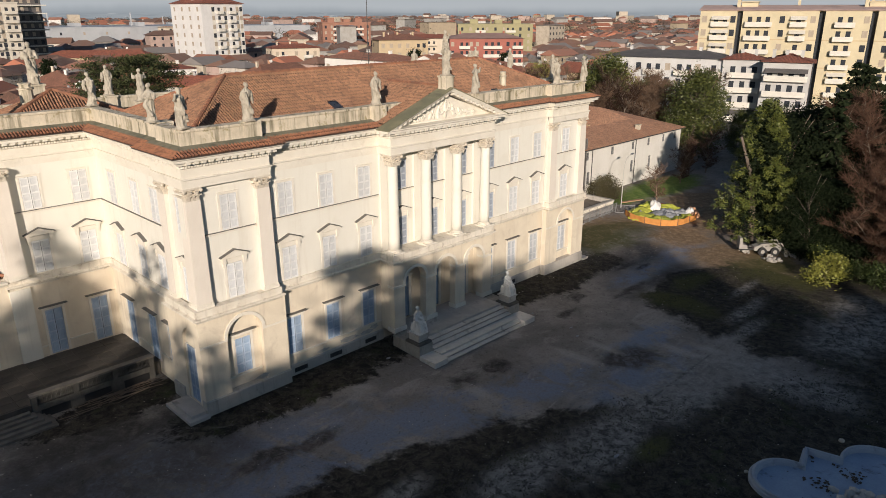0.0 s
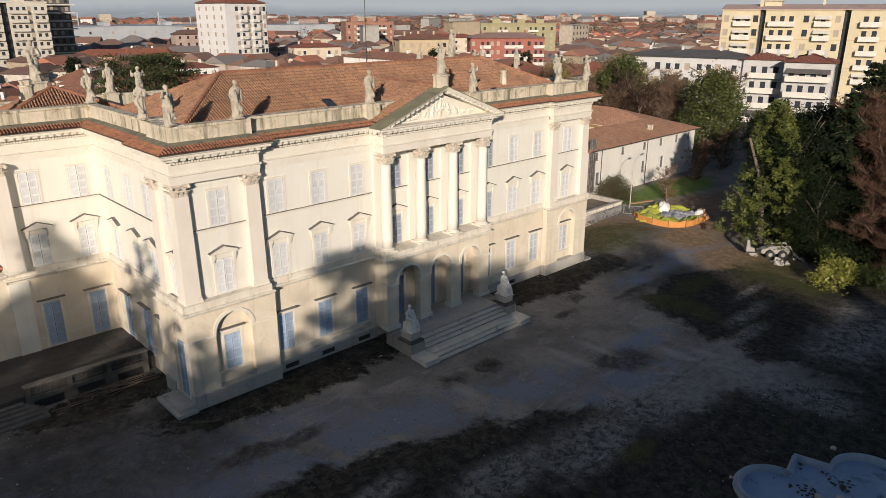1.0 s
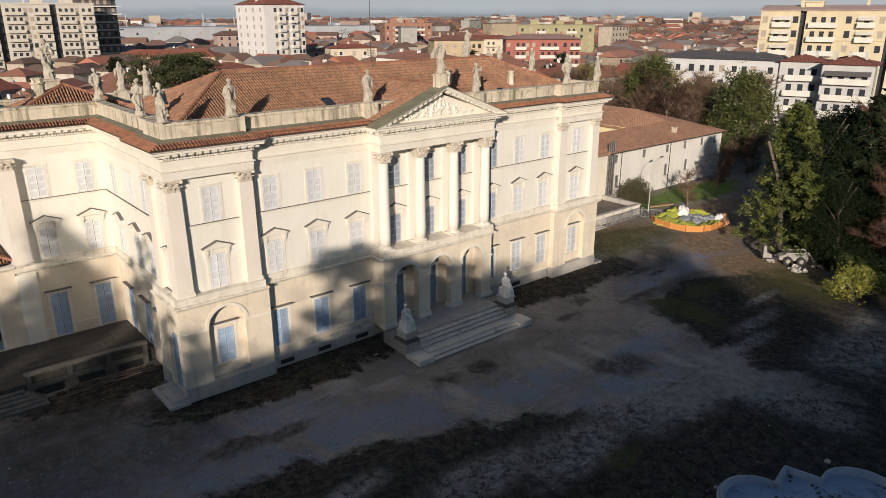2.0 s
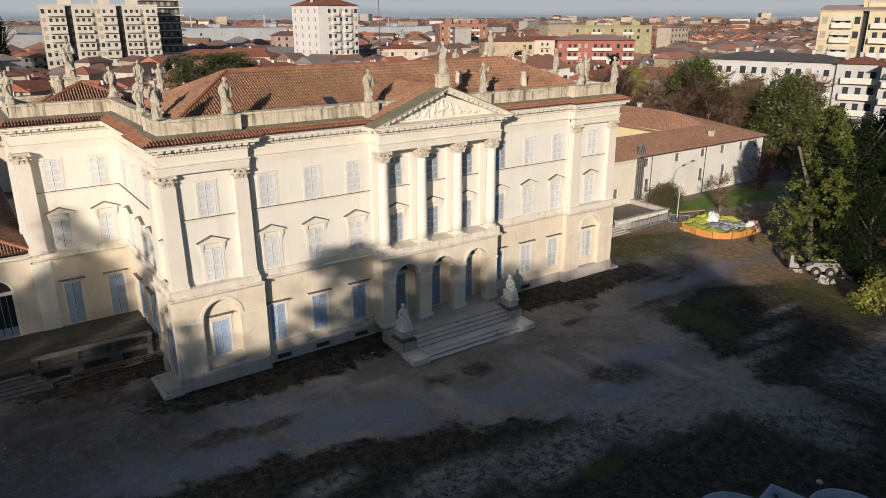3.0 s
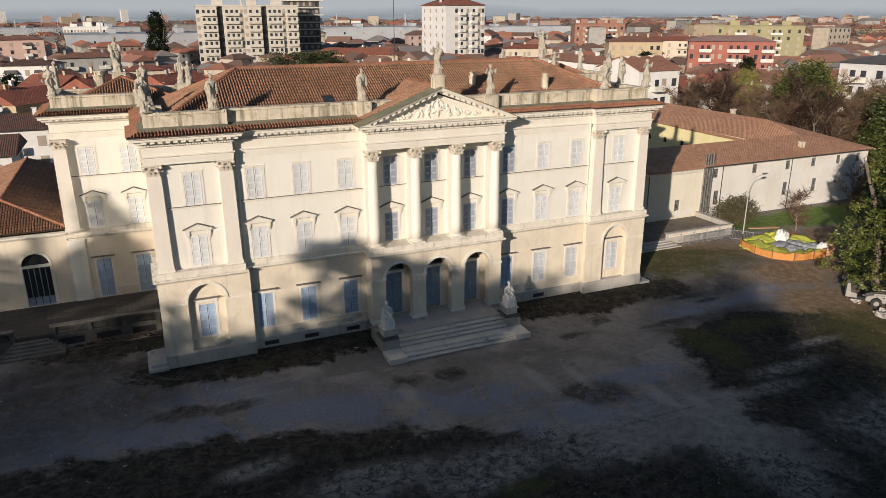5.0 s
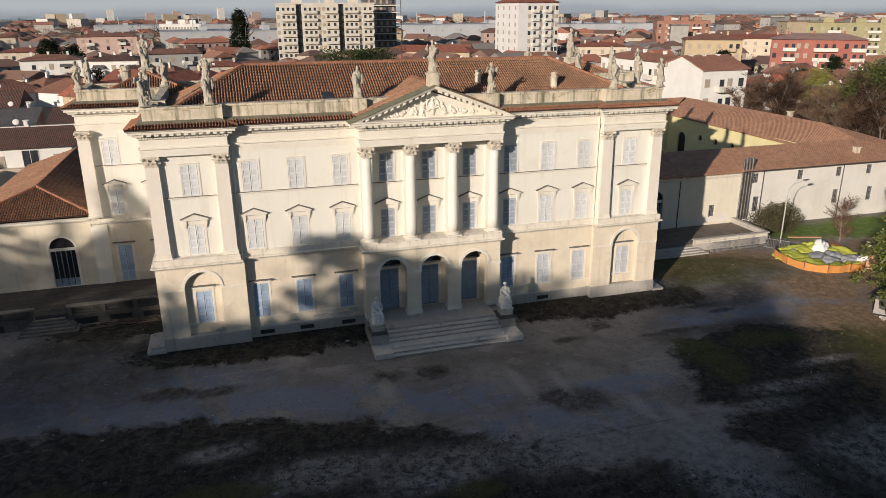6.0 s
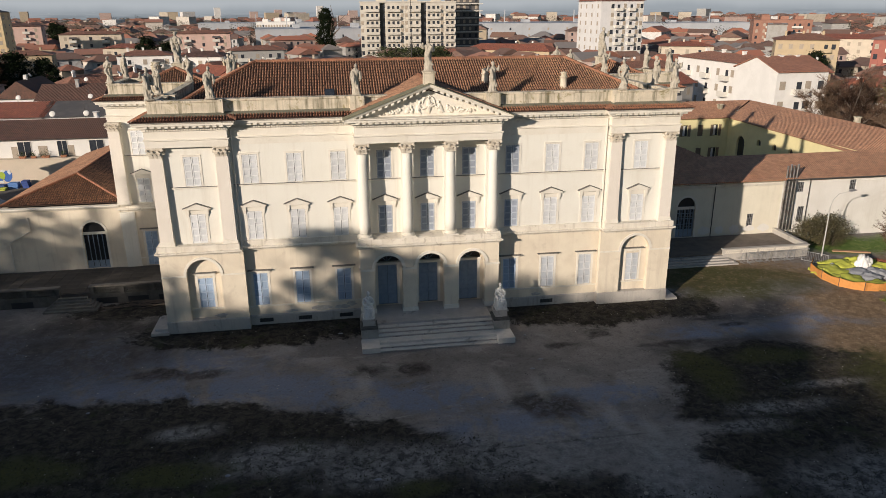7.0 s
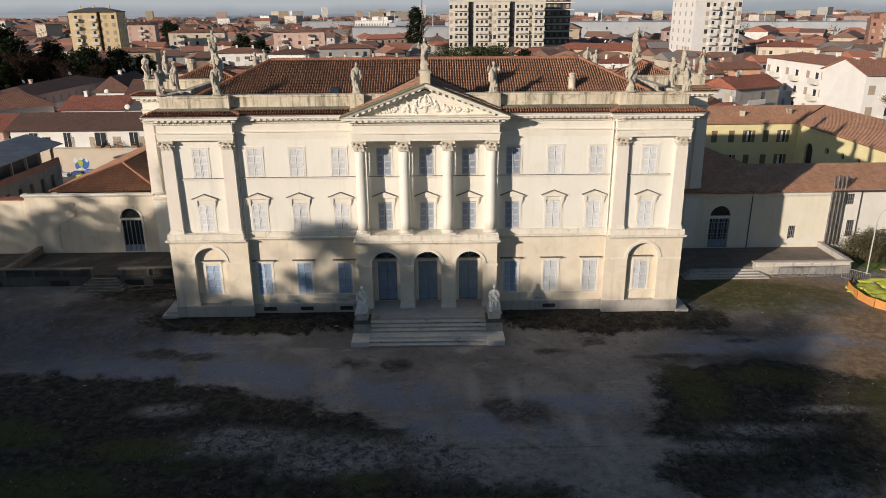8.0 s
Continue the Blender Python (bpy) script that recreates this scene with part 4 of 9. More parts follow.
for s in (-1, 1):
    a, b, c = 24.3, 15.0, 19.7
    xa, xb = (-a, -b) if s < 0 else (b, a)
    slopes += [[(xa, 13.0, EAVE), (xb, 13.0, EAVE), (s * c, 15.5, 18.0)],
               [(xa, 18.0, EAVE), (xa, 13.0, EAVE), (s * c, 15.5, 18.0)],
               [(xb, 13.0, EAVE), (xb, 18.0, EAVE), (s * c, 15.5, 18.0)],
               [(xb, 18.0, EAVE), (xa, 18.0, EAVE), (s * c, 15.5, 18.0)]]
bm = bmesh.new()
for c in slopes:
    tiled_slope(bm, c)
for s in (-1, 1):
    tiled_slope(bm, [(s * 5.3, -0.9, 15.94), (s * 5.3, 0.35, 15.94), (0, 4.56, 17.96), (0, -0.9, 17.96)])
part("roof", bm, TILES, villa, "hipped roof of weathered terracotta tiles")["kind"] = "stuff"
bm = bmesh.new()
for a, b in (((-RIDGE_X, RIDGE_Y, RIDGE), (RIDGE_X, RIDGE_Y, RIDGE)), ((-18.3, 0.5, EAVE), (-RIDGE_X, RIDGE_Y, RIDGE)), ((18.3, 0.5, EAVE), (RIDGE_X, RIDGE_Y, RIDGE)), ((-18.3, BACK, EAVE), (-RIDGE_X, RIDGE_Y, RIDGE)), ((18.3, BACK, EAVE), (RIDGE_X, RIDGE_Y, RIDGE)), ((0, -0.9, 17.95), (0, 4.6, 17.98)),
             ((-24.3, 13, EAVE), (-19.7, 15.5, 18.0)), ((24.3, 13, EAVE), (19.7, 15.5, 18.0)), ((-15, 13, EAVE), (-19.7, 15.5, 18.0)), ((15, 13, EAVE), (19.7, 15.5, 18.0))):
    a, b = Vector(a), Vector(b)
    k = round((b - a).length / 0.42)
    for i in range(k):
        tube(bm, a.lerp(b, i / k) + Vector((0, 0, 0.07)), a.lerp(b, (i + 1.06) / k) + Vector((0, 0, 0.05)), 0.13, 0.11, 7)
part("ridge_tiles", bm, TILES_EAVE, villa)["kind"] = "stuff"
bm = bmesh.new()
box(bm, -18.6, 18.6, 0.45, 17.6, 15.6, 15.95)
box(bm, -24.6, 24.6, 12.9, 18.2, 15.55, 15.9)
part("roof_deck", bm, SKIRT, villa)

# Patches of peeling plaster above the plinth
PEEL = surface("bare_plaster", (0.42, 0.40, 0.36), (0.54, 0.53, 0.49), 3.0, 0.95, 12, 0.5, 0.02, stain=((0.60, 0.52, 0.40), 3.0, 0.8))
for k, (x, z, w, h) in enumerate(((-8.2, 1.35, 0.9, 0.22), (-6.6, 1.3, 0.7, 0.18), (-10.4, 1.25, 0.5, 0.16), (-5.9, 1.55, 0.4, 0.25), (-15.4, 1.5, 0.5, 0.2), (8.6, 1.25, 0.5, 0.14))):
    bm = bmesh.new()
    rk = random.Random(300 + k)
    n = 18
    ring = [(x + w * (0.6 + 0.5 * rk.random()) * math.cos(2 * math.pi * i / n), z + h * (0.5 + 0.6 * rk.random()) * math.sin(2 * math.pi * i / n)) for i in range(n)]
    y = BASE_Y - 0.006 if x < -13.75 else -0.006
    prism(bm, [(a, y, b) for a, b in ring], (0, 0.03, 0))
    part("peeling_patch", bm, PEEL, villa, "patch of bare peeling plaster")

# ---- windows with shutters ----
def shutter_mesh(w, h, material):
    """One louvred leaf: stiles, rails and sloping slats."""
    bm = bmesh.new()
    st = 0.07
    box(bm, -w / 2, -w / 2 + st, -0.025, 0.025, 0, h)
    box(bm, w / 2 - st, w / 2, -0.025, 0.025, 0, h)
    for z in (0, h * 0.24, h * 0.48, h * 0.72, h - 0.1):
        box(bm, -w / 2 + st, w / 2 - st, -0.023, 0.023, z, z + 0.1)
    for z0, z1 in ((0.1, h * 0.24), (h * 0.24 + 0.1, h * 0.48), (h * 0.48 + 0.1, h * 0.72), (h * 0.72 + 0.1, h - 0.1)):
        k = round((z1 - z0) / 0.085)
        for i in range(k):
            z = z0 + (z1 - z0) * i / k
            face(bm, [(-w / 2 + st, -0.02, z), (w / 2 - st, -0.02, z), (w / 2 - st, 0.015, z + (z1 - z0) / k * 0.93), (-w / 2 + st, 0.015, z + (z1 - z0) / k * 0.93)]).material_index = 1
    data = mesh_of("shutter", bm, material)
    data.materials.append(SLATS.get(material.name, material))
    return data


def window(kind, lo, hi, half=HALF):
    """A shuttered window about the origin, its wall face in y = 0, outside towards -y."""
    h = hi - lo
    bm = bmesh.new()
    t = 0.14 if kind.endswith("second") else 0.16
    for s in (-1, 1):
        box(bm, min(s * half, s * (half + t)), max(s * half, s * (half + t)), -0.03, 0.04, lo - 0.02, hi)
    box(bm, -half - t, half + t, -0.03, 0.04, hi, hi + t * 0.8)
    if kind.endswith("second"):
        box(bm, -half - t - 0.02, half + t + 0.02, -0.07, 0.05, hi + t * 0.8, hi + t * 0.8 + 0.04)
    ob = part("window", bm, WINFRAME, villa, {"ground": "ground-floor window with closed blue-grey louvred shutters", "faded": "ground-floor window with closed louvred shutters, coloured paler as in sun", "first": "pedimented window with closed pale louvred shutters", "shaded_first": "pedimented window with closed louvred shutters, coloured grey-blue as in shade", "shaded_second": "upper window with closed louvred shutters, coloured grey-blue as in shade", "second": "upper window with closed pale louvred shutters", "terrace": "tall terrace door with closed blue-grey louvred shutters"}[kind])
    w = half - 0.03
    leaf = shutter_mesh(w, h - 0.03, SHUTTER if kind in ("ground", "terrace") else SUNLITSHUTTER if kind == "faded" else SHADEDSHUTTER if kind.startswith("shaded") else PALESHUTTER)
    for s in (-1, 1):
        piece("shutter", leaf, ob, pose(s * half / 2, 0.03 if kind in ("ground", "faded", "terrace") else 0.002, lo + 0.015))
    bm = bmesh.new()
    box(bm, -half, half, 0.2, 0.24, lo, hi)
    part("backing", bm, DARK, ob)
    if kind.endswith("first"):
        bm = bmesh.new()
        box(bm, -half - 0.2, half + 0.2, -0.05, 0.05, hi + 0.12, hi + 0.3)
        for s in (-1, 1):
            box(bm, min(s * (half + 0.02), s * (half + 0.26)), max(s * (half + 0.02), s * (half + 0.26)), -0.13, 0.05, hi + 0.04, hi + 0.36)
            box(bm, min(s * (half + 0.06), s * (half + 0.22)), max(s * (half + 0.06), s * (half + 0.22)), -0.09, 0.05, hi - 0.16, hi + 0.04)
        z = hi + 0.36
        prism(bm, [(-half - 0.36, -0.18, z), (half + 0.36, -0.18, z), (half + 0.36, -0.18, z + 0.09), (0, -0.18, z + 0.42), (-half - 0.36, -0.18, z + 0.09)], (0, 0.23, 0))
        part("hood", bm, TRIM, ob, "small moulded pediment over the window")
        bm = bmesh.new()
        for s in (-1, 1):
            prism(bm, [(s * (half + 0.42), -0.23, z + 0.08), (0, -0.23, z + 0.45), (0, -0.23, z + 0.49), (s * (half + 0.42), -0.23, z + 0.12)], (0, 0.28, 0))
        part("hood_cap", bm, HOODTOP, ob)
    if kind in ("ground", "faded", "terrace"):
        bm = bmesh.new()
        box(bm, -half - 0.22, half + 0.22, -0.12, 0.05, hi + 0.13, hi + 0.26)
        part("hood", bm, TRIM, ob)
        bm = bmesh.new()
        box(bm, -half - 0.34, half + 0.34, -0.26, 0.05, hi + 0.26, hi + 0.31)
        part("hood_cap", bm, HOODTOP, ob)
    return ob


first_of = {"ground": window("ground", *GROUND_WIN), "faded": window("faded", *GROUND_WIN), "first": window("first", *FIRST_WIN), "second": window("second", *SECOND_WIN), "shaded_first": window("shaded_first", *FIRST_WIN), "shaded_second": window("shaded_second", *SECOND_WIN), "terrace": window("terrace", 1.26, GROUND_WIN[1])}
used = set()


def set_window(kind, m):
    if kind in used:
        copy_thing(first_of[kind], m)
    else:
        first_of[kind].matrix_basis = m
        used.add(kind)


for c in MAIN:
    # The bay in the portico's shadow gets the shade-coloured shutters
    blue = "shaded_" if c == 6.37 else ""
    # Ground windows beyond x = 8 stand in sun and take the sunlit copy
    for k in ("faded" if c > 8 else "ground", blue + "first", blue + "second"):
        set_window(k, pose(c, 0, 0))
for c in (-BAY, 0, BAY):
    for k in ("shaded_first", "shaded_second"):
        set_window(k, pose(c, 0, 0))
for s in (-1, 1):
    for k in ("first", "second"):
        set_window(k, pose(PAV * s, PAV_Y, 0))
    set_window("ground" if s < 0 else "faded", pose(PAV * s, NICHE_Y, 0.12))
    low_kind = "terrace" if s < 0 else "ground"
    for x in (19.95, 22.85):
        for k in (low_kind, "first", "second"):
            set_window(k, pose(x * s, 12.4, 0))
    for y in (10.1, 6.75, 4.0):
        for k in (low_kind if y > 6.4 else "ground", "first", "second"):
            set_window(k, pose(18.75 * s, y, 0, 0, 0, -90 if s < 0 else 90))
for k in ("first", "second"):
    set_window(k, pose(-18.75, 0.75, 0, 0, 0, -90))
# the tall shuttered door of the side niche
bm = bmesh.new()
for s in (-1, 1):
    box(bm, -19.14, -19.03, min(0.78 + s * 0.5, 0.78 + s * 0.62), max(0.78 + s * 0.5, 0.78 + s * 0.62), 0.75, 4.4)
ob = part("side_door", bm, WINFRAME, villa, "tall blue shuttered door in a side niche")
leaf = shutter_mesh(0.49, 3.55, SHUTTER)
for s in (-1, 1):
    piece("shutter", leaf, ob, pose(-19.08, 0.78 + s * 0.25, 0.77, 0, 0, -90))
bm = bmesh.new()
box(bm, -19.02, -18.98, 0.0, 1.55, 0.75, 5.4)
part("niche_back", bm, STUCCO_LOW, villa)

# Portico doors with fanlights
door_leaf = shutter_mesh(0.70, 3.18, DOORBLUE)
for c in (-BAY, 0, BAY):
    bm = bmesh.new()
    for s in (-1, 1):
        box(bm, c + min(s * 0.72, s * 0.92), c + max(s * 0.72, s * 0.92), 0.05, 0.3, 1.19, 4.6)
    box(bm, c - 0.98, c + 0.98, -0.05, 0.3, 4.46, 4.66)
    ob = part("door", bm, WINFRAME, villa, "tall blue double door with dark fanlight behind the arch")
    for s in (-1, 1):
        piece("door_leaf", door_leaf, ob, pose(c + s * 0.36, 0.14, 1.25))
    bm = bmesh.new()
    face(bm, [(c - 0.95 * math.cos(math.pi * k / 16), 0.24, 4.6 + 0.95 * math.sin(math.pi * k / 16)) for k in range(17)])
    part("fanlight", bm, DARK, ob)
    bm = bmesh.new()
    for k in (45, 90, 135):
        a = radians(k)
        tube(bm, (c, 0.2, 4.66), (c + 0.9 * math.cos(a), 0.2, 4.62 + 0.9 * math.sin(a)), 0.025, None, 4)
    part("glazing_bar", bm, DOORBLUE, ob)
    bm = bmesh.new()
    box(bm, c - 0.75, c + 0.75, 0.18, 0.22, 1.2, 4.6)
    part("backing", bm, DARK, ob)

# Vents in the plinth
for c in (-12.3, -9.44, -6.37, 9.44):
    bm = bmesh.new()
    box(bm, c - 0.5, c + 0.5, -0.135, -0.11, 0.52, 0.82)
    ob = part("vent", bm, DARK, villa, "barred cellar vent")
    bm = bmesh.new()
    for k in range(9):
        box(bm, c - 0.46 + k * 0.115, c - 0.44 + k * 0.115, -0.16, -0.135, 0.52, 0.82)
    part("bar", bm, IRON, ob)

# ---- steps, terraces ----
FLANK = surface("grimy_flank_stone", (0.36, 0.335, 0.295), (0.27, 0.25, 0.22), 0.9, 0.9, 16, 0.4, 0.01, streak=((0.13, 0.12, 0.10), 0.6), stain=((0.12, 0.115, 0.10), 1.3, 0.6))
stair = thing("front_steps", "wide grey granite steps with low flanking walls", "steps")
RISER = 1.19 / 7
bm = bmesh.new()
box(bm, -4.2, 4.2, -3.3, -0.05, -0.1, 1.19)
part("landing", bm, STONE, stair)
for k in range(4):
    bm = bmesh.new()
    y0 = -3.3 - (k + 1) * 0.34
    z1 = 1.19 - (k + 1) * RISER
    box(bm, -4.2, 4.2, y0 - 0.04, y0 + 0.36, z1 - 0.05, z1 + 0.002)
    step = part("step", bm, STEPSTONE, stair)
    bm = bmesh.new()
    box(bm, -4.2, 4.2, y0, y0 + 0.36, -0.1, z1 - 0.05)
    part("riser", bm, RISERSTONE, step, "dark blotched riser")
bm = bmesh.new()
box(bm, -4.2, 4.2, -5.05, -4.6, -0.1, 1.19 - 4 * RISER - 0.005)
part("landing", bm, STEPSTONE, stair)
for k in range(2):
    bm = bmesh.new()
    z1 = 1.19 - (5 + k) * RISER
    box(bm, -4.2, 4.2, -5.39 - k * 0.32, -5.0 - k * 0.32, z1 - 0.05, z1 + 0.002)
    step = part("step", bm, STEPSTONE, stair)
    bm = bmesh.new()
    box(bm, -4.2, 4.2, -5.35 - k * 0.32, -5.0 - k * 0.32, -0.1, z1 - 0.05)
    part("riser", bm, RISERSTONE, step, "dark blotched riser")
for s in (-1, 1):
    bm = bmesh.new()
    box(bm, min(4.2 * s, 5.4 * s), max(4.2 * s, 5.4 * s), -4.20, -1.45, -0.1, 1.10)
    part("flank_wall", bm, FLANK, stair)
    bm = bmesh.new()
    box(bm, min(4.2 * s, 5.45 * s), max(4.2 * s, 5.45 * s), -5.72, -4.20, -0.1, 0.44)
    part("end_block", bm, STEPSTONE, stair)
for s in (-1, 1):
    bm = bmesh.new()
    cx, cy = 4.82 * s, -3.45
    for k, z0, z1 in ((0.44, 1.33, 1.74), (0.48, 1.74, 1.78), (0.52, 1.78, 1.85)):
        box(bm, cx - k, cx + k, cy - k * 1.15, cy + k * 1.15, z0, z1)
    pedestal = part("pedestal", bm, STONE, stair, "moulded stone pedestal")
    bm = bmesh.new()
    for k, z0, z1 in ((0.60, 1.10, 1.27), (0.50, 1.27, 1.33)):
        box(bm, cx - k, cx + k, cy - k * 1.15, cy + k * 1.15, z0, z1)
    part("base", bm, DARKSTONE, pedestal, "dark mossy pedestal base")

for s in (-1, 1):
    bm = bmesh.new()
    if s < 0:
        box(bm, -20.45, -19.2, -0.9, 2.2, -0.1, 0.52)
        box(bm, -20.2, -19.2, -0.6, 1.9, 0.52, 0.72)
    else:
        box(bm, 19.2, 20.2, -0.85, 2.2, -0.1, 0.5)
    solid("side_step", bm, STONE, "low stone platform at the side door", "step")

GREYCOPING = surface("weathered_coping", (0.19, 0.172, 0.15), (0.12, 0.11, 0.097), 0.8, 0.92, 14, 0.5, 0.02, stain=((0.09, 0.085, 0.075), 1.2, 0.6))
terrace = thing("left_terrace", "raised stone terrace with low parapet along the wing", "terrace")
bm = bmesh.new()
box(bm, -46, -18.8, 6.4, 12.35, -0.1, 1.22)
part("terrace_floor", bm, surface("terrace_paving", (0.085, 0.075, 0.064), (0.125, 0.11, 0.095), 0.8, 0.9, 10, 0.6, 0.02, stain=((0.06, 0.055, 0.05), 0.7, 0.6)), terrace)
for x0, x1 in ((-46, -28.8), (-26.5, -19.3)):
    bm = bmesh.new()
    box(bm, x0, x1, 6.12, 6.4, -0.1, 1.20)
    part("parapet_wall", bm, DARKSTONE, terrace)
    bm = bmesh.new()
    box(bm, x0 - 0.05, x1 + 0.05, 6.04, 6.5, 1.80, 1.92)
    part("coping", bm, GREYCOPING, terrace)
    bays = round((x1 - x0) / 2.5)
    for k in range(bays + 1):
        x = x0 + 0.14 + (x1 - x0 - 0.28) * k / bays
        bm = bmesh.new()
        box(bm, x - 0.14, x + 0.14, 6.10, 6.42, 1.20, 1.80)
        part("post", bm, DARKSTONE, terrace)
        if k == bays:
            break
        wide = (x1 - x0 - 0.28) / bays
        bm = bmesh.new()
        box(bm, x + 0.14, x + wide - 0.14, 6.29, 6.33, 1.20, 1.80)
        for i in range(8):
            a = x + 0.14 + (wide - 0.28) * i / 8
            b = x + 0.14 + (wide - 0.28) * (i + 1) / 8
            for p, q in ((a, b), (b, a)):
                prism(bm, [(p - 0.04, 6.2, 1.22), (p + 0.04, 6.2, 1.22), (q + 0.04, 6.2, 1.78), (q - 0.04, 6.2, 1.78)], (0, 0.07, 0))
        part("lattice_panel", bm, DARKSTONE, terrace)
    for k in range(3):
        x = x0 + (x1 - x0) * (k + 0.5) / 3
        bm = bmesh.new()
        box(bm, x - 0.8, x + 0.8, 6.09, 6.125, 0.35, 0.85)
        part("cellar_opening", bm, DARK, terrace)
for k in range(5):
    bm = bmesh.new()
    z1 = 0.3 + (1.22 - 0.3) * (k + 1) / 6
    box(bm, -29.7 + 0.2 * k, -25.7 - 0.25 * k, 6.1 - 0.3 * (5 - k), 6.12, -0.1, z1)
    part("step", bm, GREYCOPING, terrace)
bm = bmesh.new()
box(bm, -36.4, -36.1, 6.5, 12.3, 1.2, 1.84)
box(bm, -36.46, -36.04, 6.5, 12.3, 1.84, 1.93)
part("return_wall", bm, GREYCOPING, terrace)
terrace = thing("right_terrace", "raised paved terrace with low wall beside the villa", "terrace")
bm = bmesh.new()
box(bm, 18.8, 37.0, 7.1, 12.2, -0.1, 1.0)
part("terrace_floor", bm, surface("worn_brown_paving", (0.20, 0.165, 0.13), (0.14, 0.118, 0.096), 0.8, 0.9, 10, 0.6, 0.02, stain=((0.08, 0.07, 0.055), 0.7, 0.6)), terrace)
bm = bmesh.new()
box(bm, 28.6, 37.2, 6.82, 7.1, -0.1, 1.42)
box(bm, 28.5, 37.3, 6.75, 7.17, 1.42, 1.52)
box(bm, 37.0, 37.3, 7.17, 12.2, -0.1, 1.42)
box(bm, 36.95, 37.37, 7.17, 12.2, 1.42, 1.52)
part("parapet_wall", bm, PLINTH, terrace)
for k in range(5):
    x0 = 28.75 + 1.7 * k
    bm = bmesh.new()
    for i in range(7):
        a, b = x0 + 1.5 * i / 7, x0 + 1.5 * (i + 1) / 7
        for p, q in ((a, b), (b, a)):
            prism(bm, [(p - 0.03, 6.78, 1.04), (p + 0.03, 6.78, 1.04), (q + 0.03, 6.78, 1.40), (q - 0.03, 6.78, 1.40)], (0, 0.05, 0))
    part("lattice_panel", bm, TRIM, terrace, "pale criss-cross stone panel")
for k in range(4):
    bm = bmesh.new()
    box(bm, 22.2 + 0.3 * k, 29.6 - 0.3 * k, 7.1 - 0.33 * (4 - k), 7.1, -0.1, 0.3 + 0.7 * (k + 1) / 5)
    part("step", bm, STONE, terrace)


# ---- wings ----
left_wing = thing("left_wing", "low cream wing with hipped tile roof and arched door", "wing")
bm = bmesh.new()
wall(bm, (-37.0, 12.4), (1, 0), 11.85, BASE, 6.85, 0.5, [(-28.5 + 37 - 0.0, -26.6 + 37, 1.22, 4.5, "arch")])
wall(bm, (-34.8, 36.5), (0, -1), 23.55, BASE, 6.85, 0.5)
wall(bm, (-25.0, 18.7), (0, 1), 18.3, BASE, 6.85, 0.5)
wall(bm, (-25.0, 37.0), (-1, 0), 9.8, BASE, 6.85, 0.5)
part("wall", bm, STUCCO_LOW, left_wing)
bm = bmesh.new()
moulding(bm, [(-37.0, 12.95), (-37.0, 12.4), (-25.1, 12.4)], [(-0.1, 6.55), (0.05, 6.6), (0.2, 6.78), (0.2, 6.88), (-0.1, 6.9)])
part("cornice", bm, TRIM, left_wing)
bm = bmesh.new()
LW = [(-35.0, 13.2, 6.9), (-24.9, 13.2, 6.9), (-24.9, 37, 6.9), (-35.0, 37, 6.9)]
tiled_slope(bm, [LW[0], LW[1], (-29.9, 17.9, 8.55)])
tiled_slope(bm, [LW[1], LW[2], (-29.9, 37, 8.55), (-29.9, 17.9, 8.55)], r=0.03)
tiled_slope(bm, [LW[3], LW[0], (-29.9, 17.9, 8.55), (-29.9, 37, 8.55)])
part("roof", bm, TILES, left_wing, "brown-red tiled hip roof")["kind"] = "stuff"
bm = bmesh.new()
for a, b in ((LW[0], (-29.9, 17.9, 8.55)), (LW[1], (-29.9, 17.9, 8.55)), ((-29.9, 17.9, 8.55), (-29.9, 37, 8.55))):
    a, b = Vector(a), Vector(b)
    k = round((b - a).length / 0.42)
    for i in range(k):
        tube(bm, a.lerp(b, i / k) + Vector((0, 0, 0.09)), a.lerp(b, (i + 1.06) / k) + Vector((0, 0, 0.07)), 0.13, 0.11, 7)
part("ridge_tiles", bm, TILES_EAVE, left_wing)["kind"] = "stuff"
bm = bmesh.new()
for k in range(18):
    a, b = math.pi * k / 18, math.pi * (k + 1) / 18
    pts = [(-27.55 - r * math.cos(t), 12.4, 4.5 + r * math.sin(t)) for r, t in ((0.95, a), (0.95, b), (1.13, b), (1.13, a))]
    prism(bm, pts, (0, -0.06, 0))
for s in (-1, 1):
    box(bm, -27.55 + min(s * 0.95, s * 1.13), -27.55 + max(s * 0.95, s * 1.13), 12.34, 12.42, 1.22, 4.5)
box(bm, -28.5, -26.6, 12.42, 12.6, 4.32, 4.52)
ob = part("arched_door", bm, TRIM, left_wing, "tall arched glazed door with blue lower panels")
bm = bmesh.new()
box(bm, -28.5, -26.6, 12.7, 12.75, 1.22, 5.5)
part("backing", bm, DARK, ob)
bm = bmesh.new()
for k in range(6):
    x = -28.5 + 1.9 * k / 5
    box(bm, x - 0.025, x + 0.025, 12.55, 12.62, 1.22, 4.35)
box(bm, -28.5, -26.6, 12.54, 12.63, 1.22, 1.3)
for k in range(4):
    box(bm, -28.45 + k * 0.475, -28.0 + k * 0.475 - 0.03, 12.57, 12.6, 1.3, 1.9)
part("door_leaf", bm, DOORBLUE, ob)

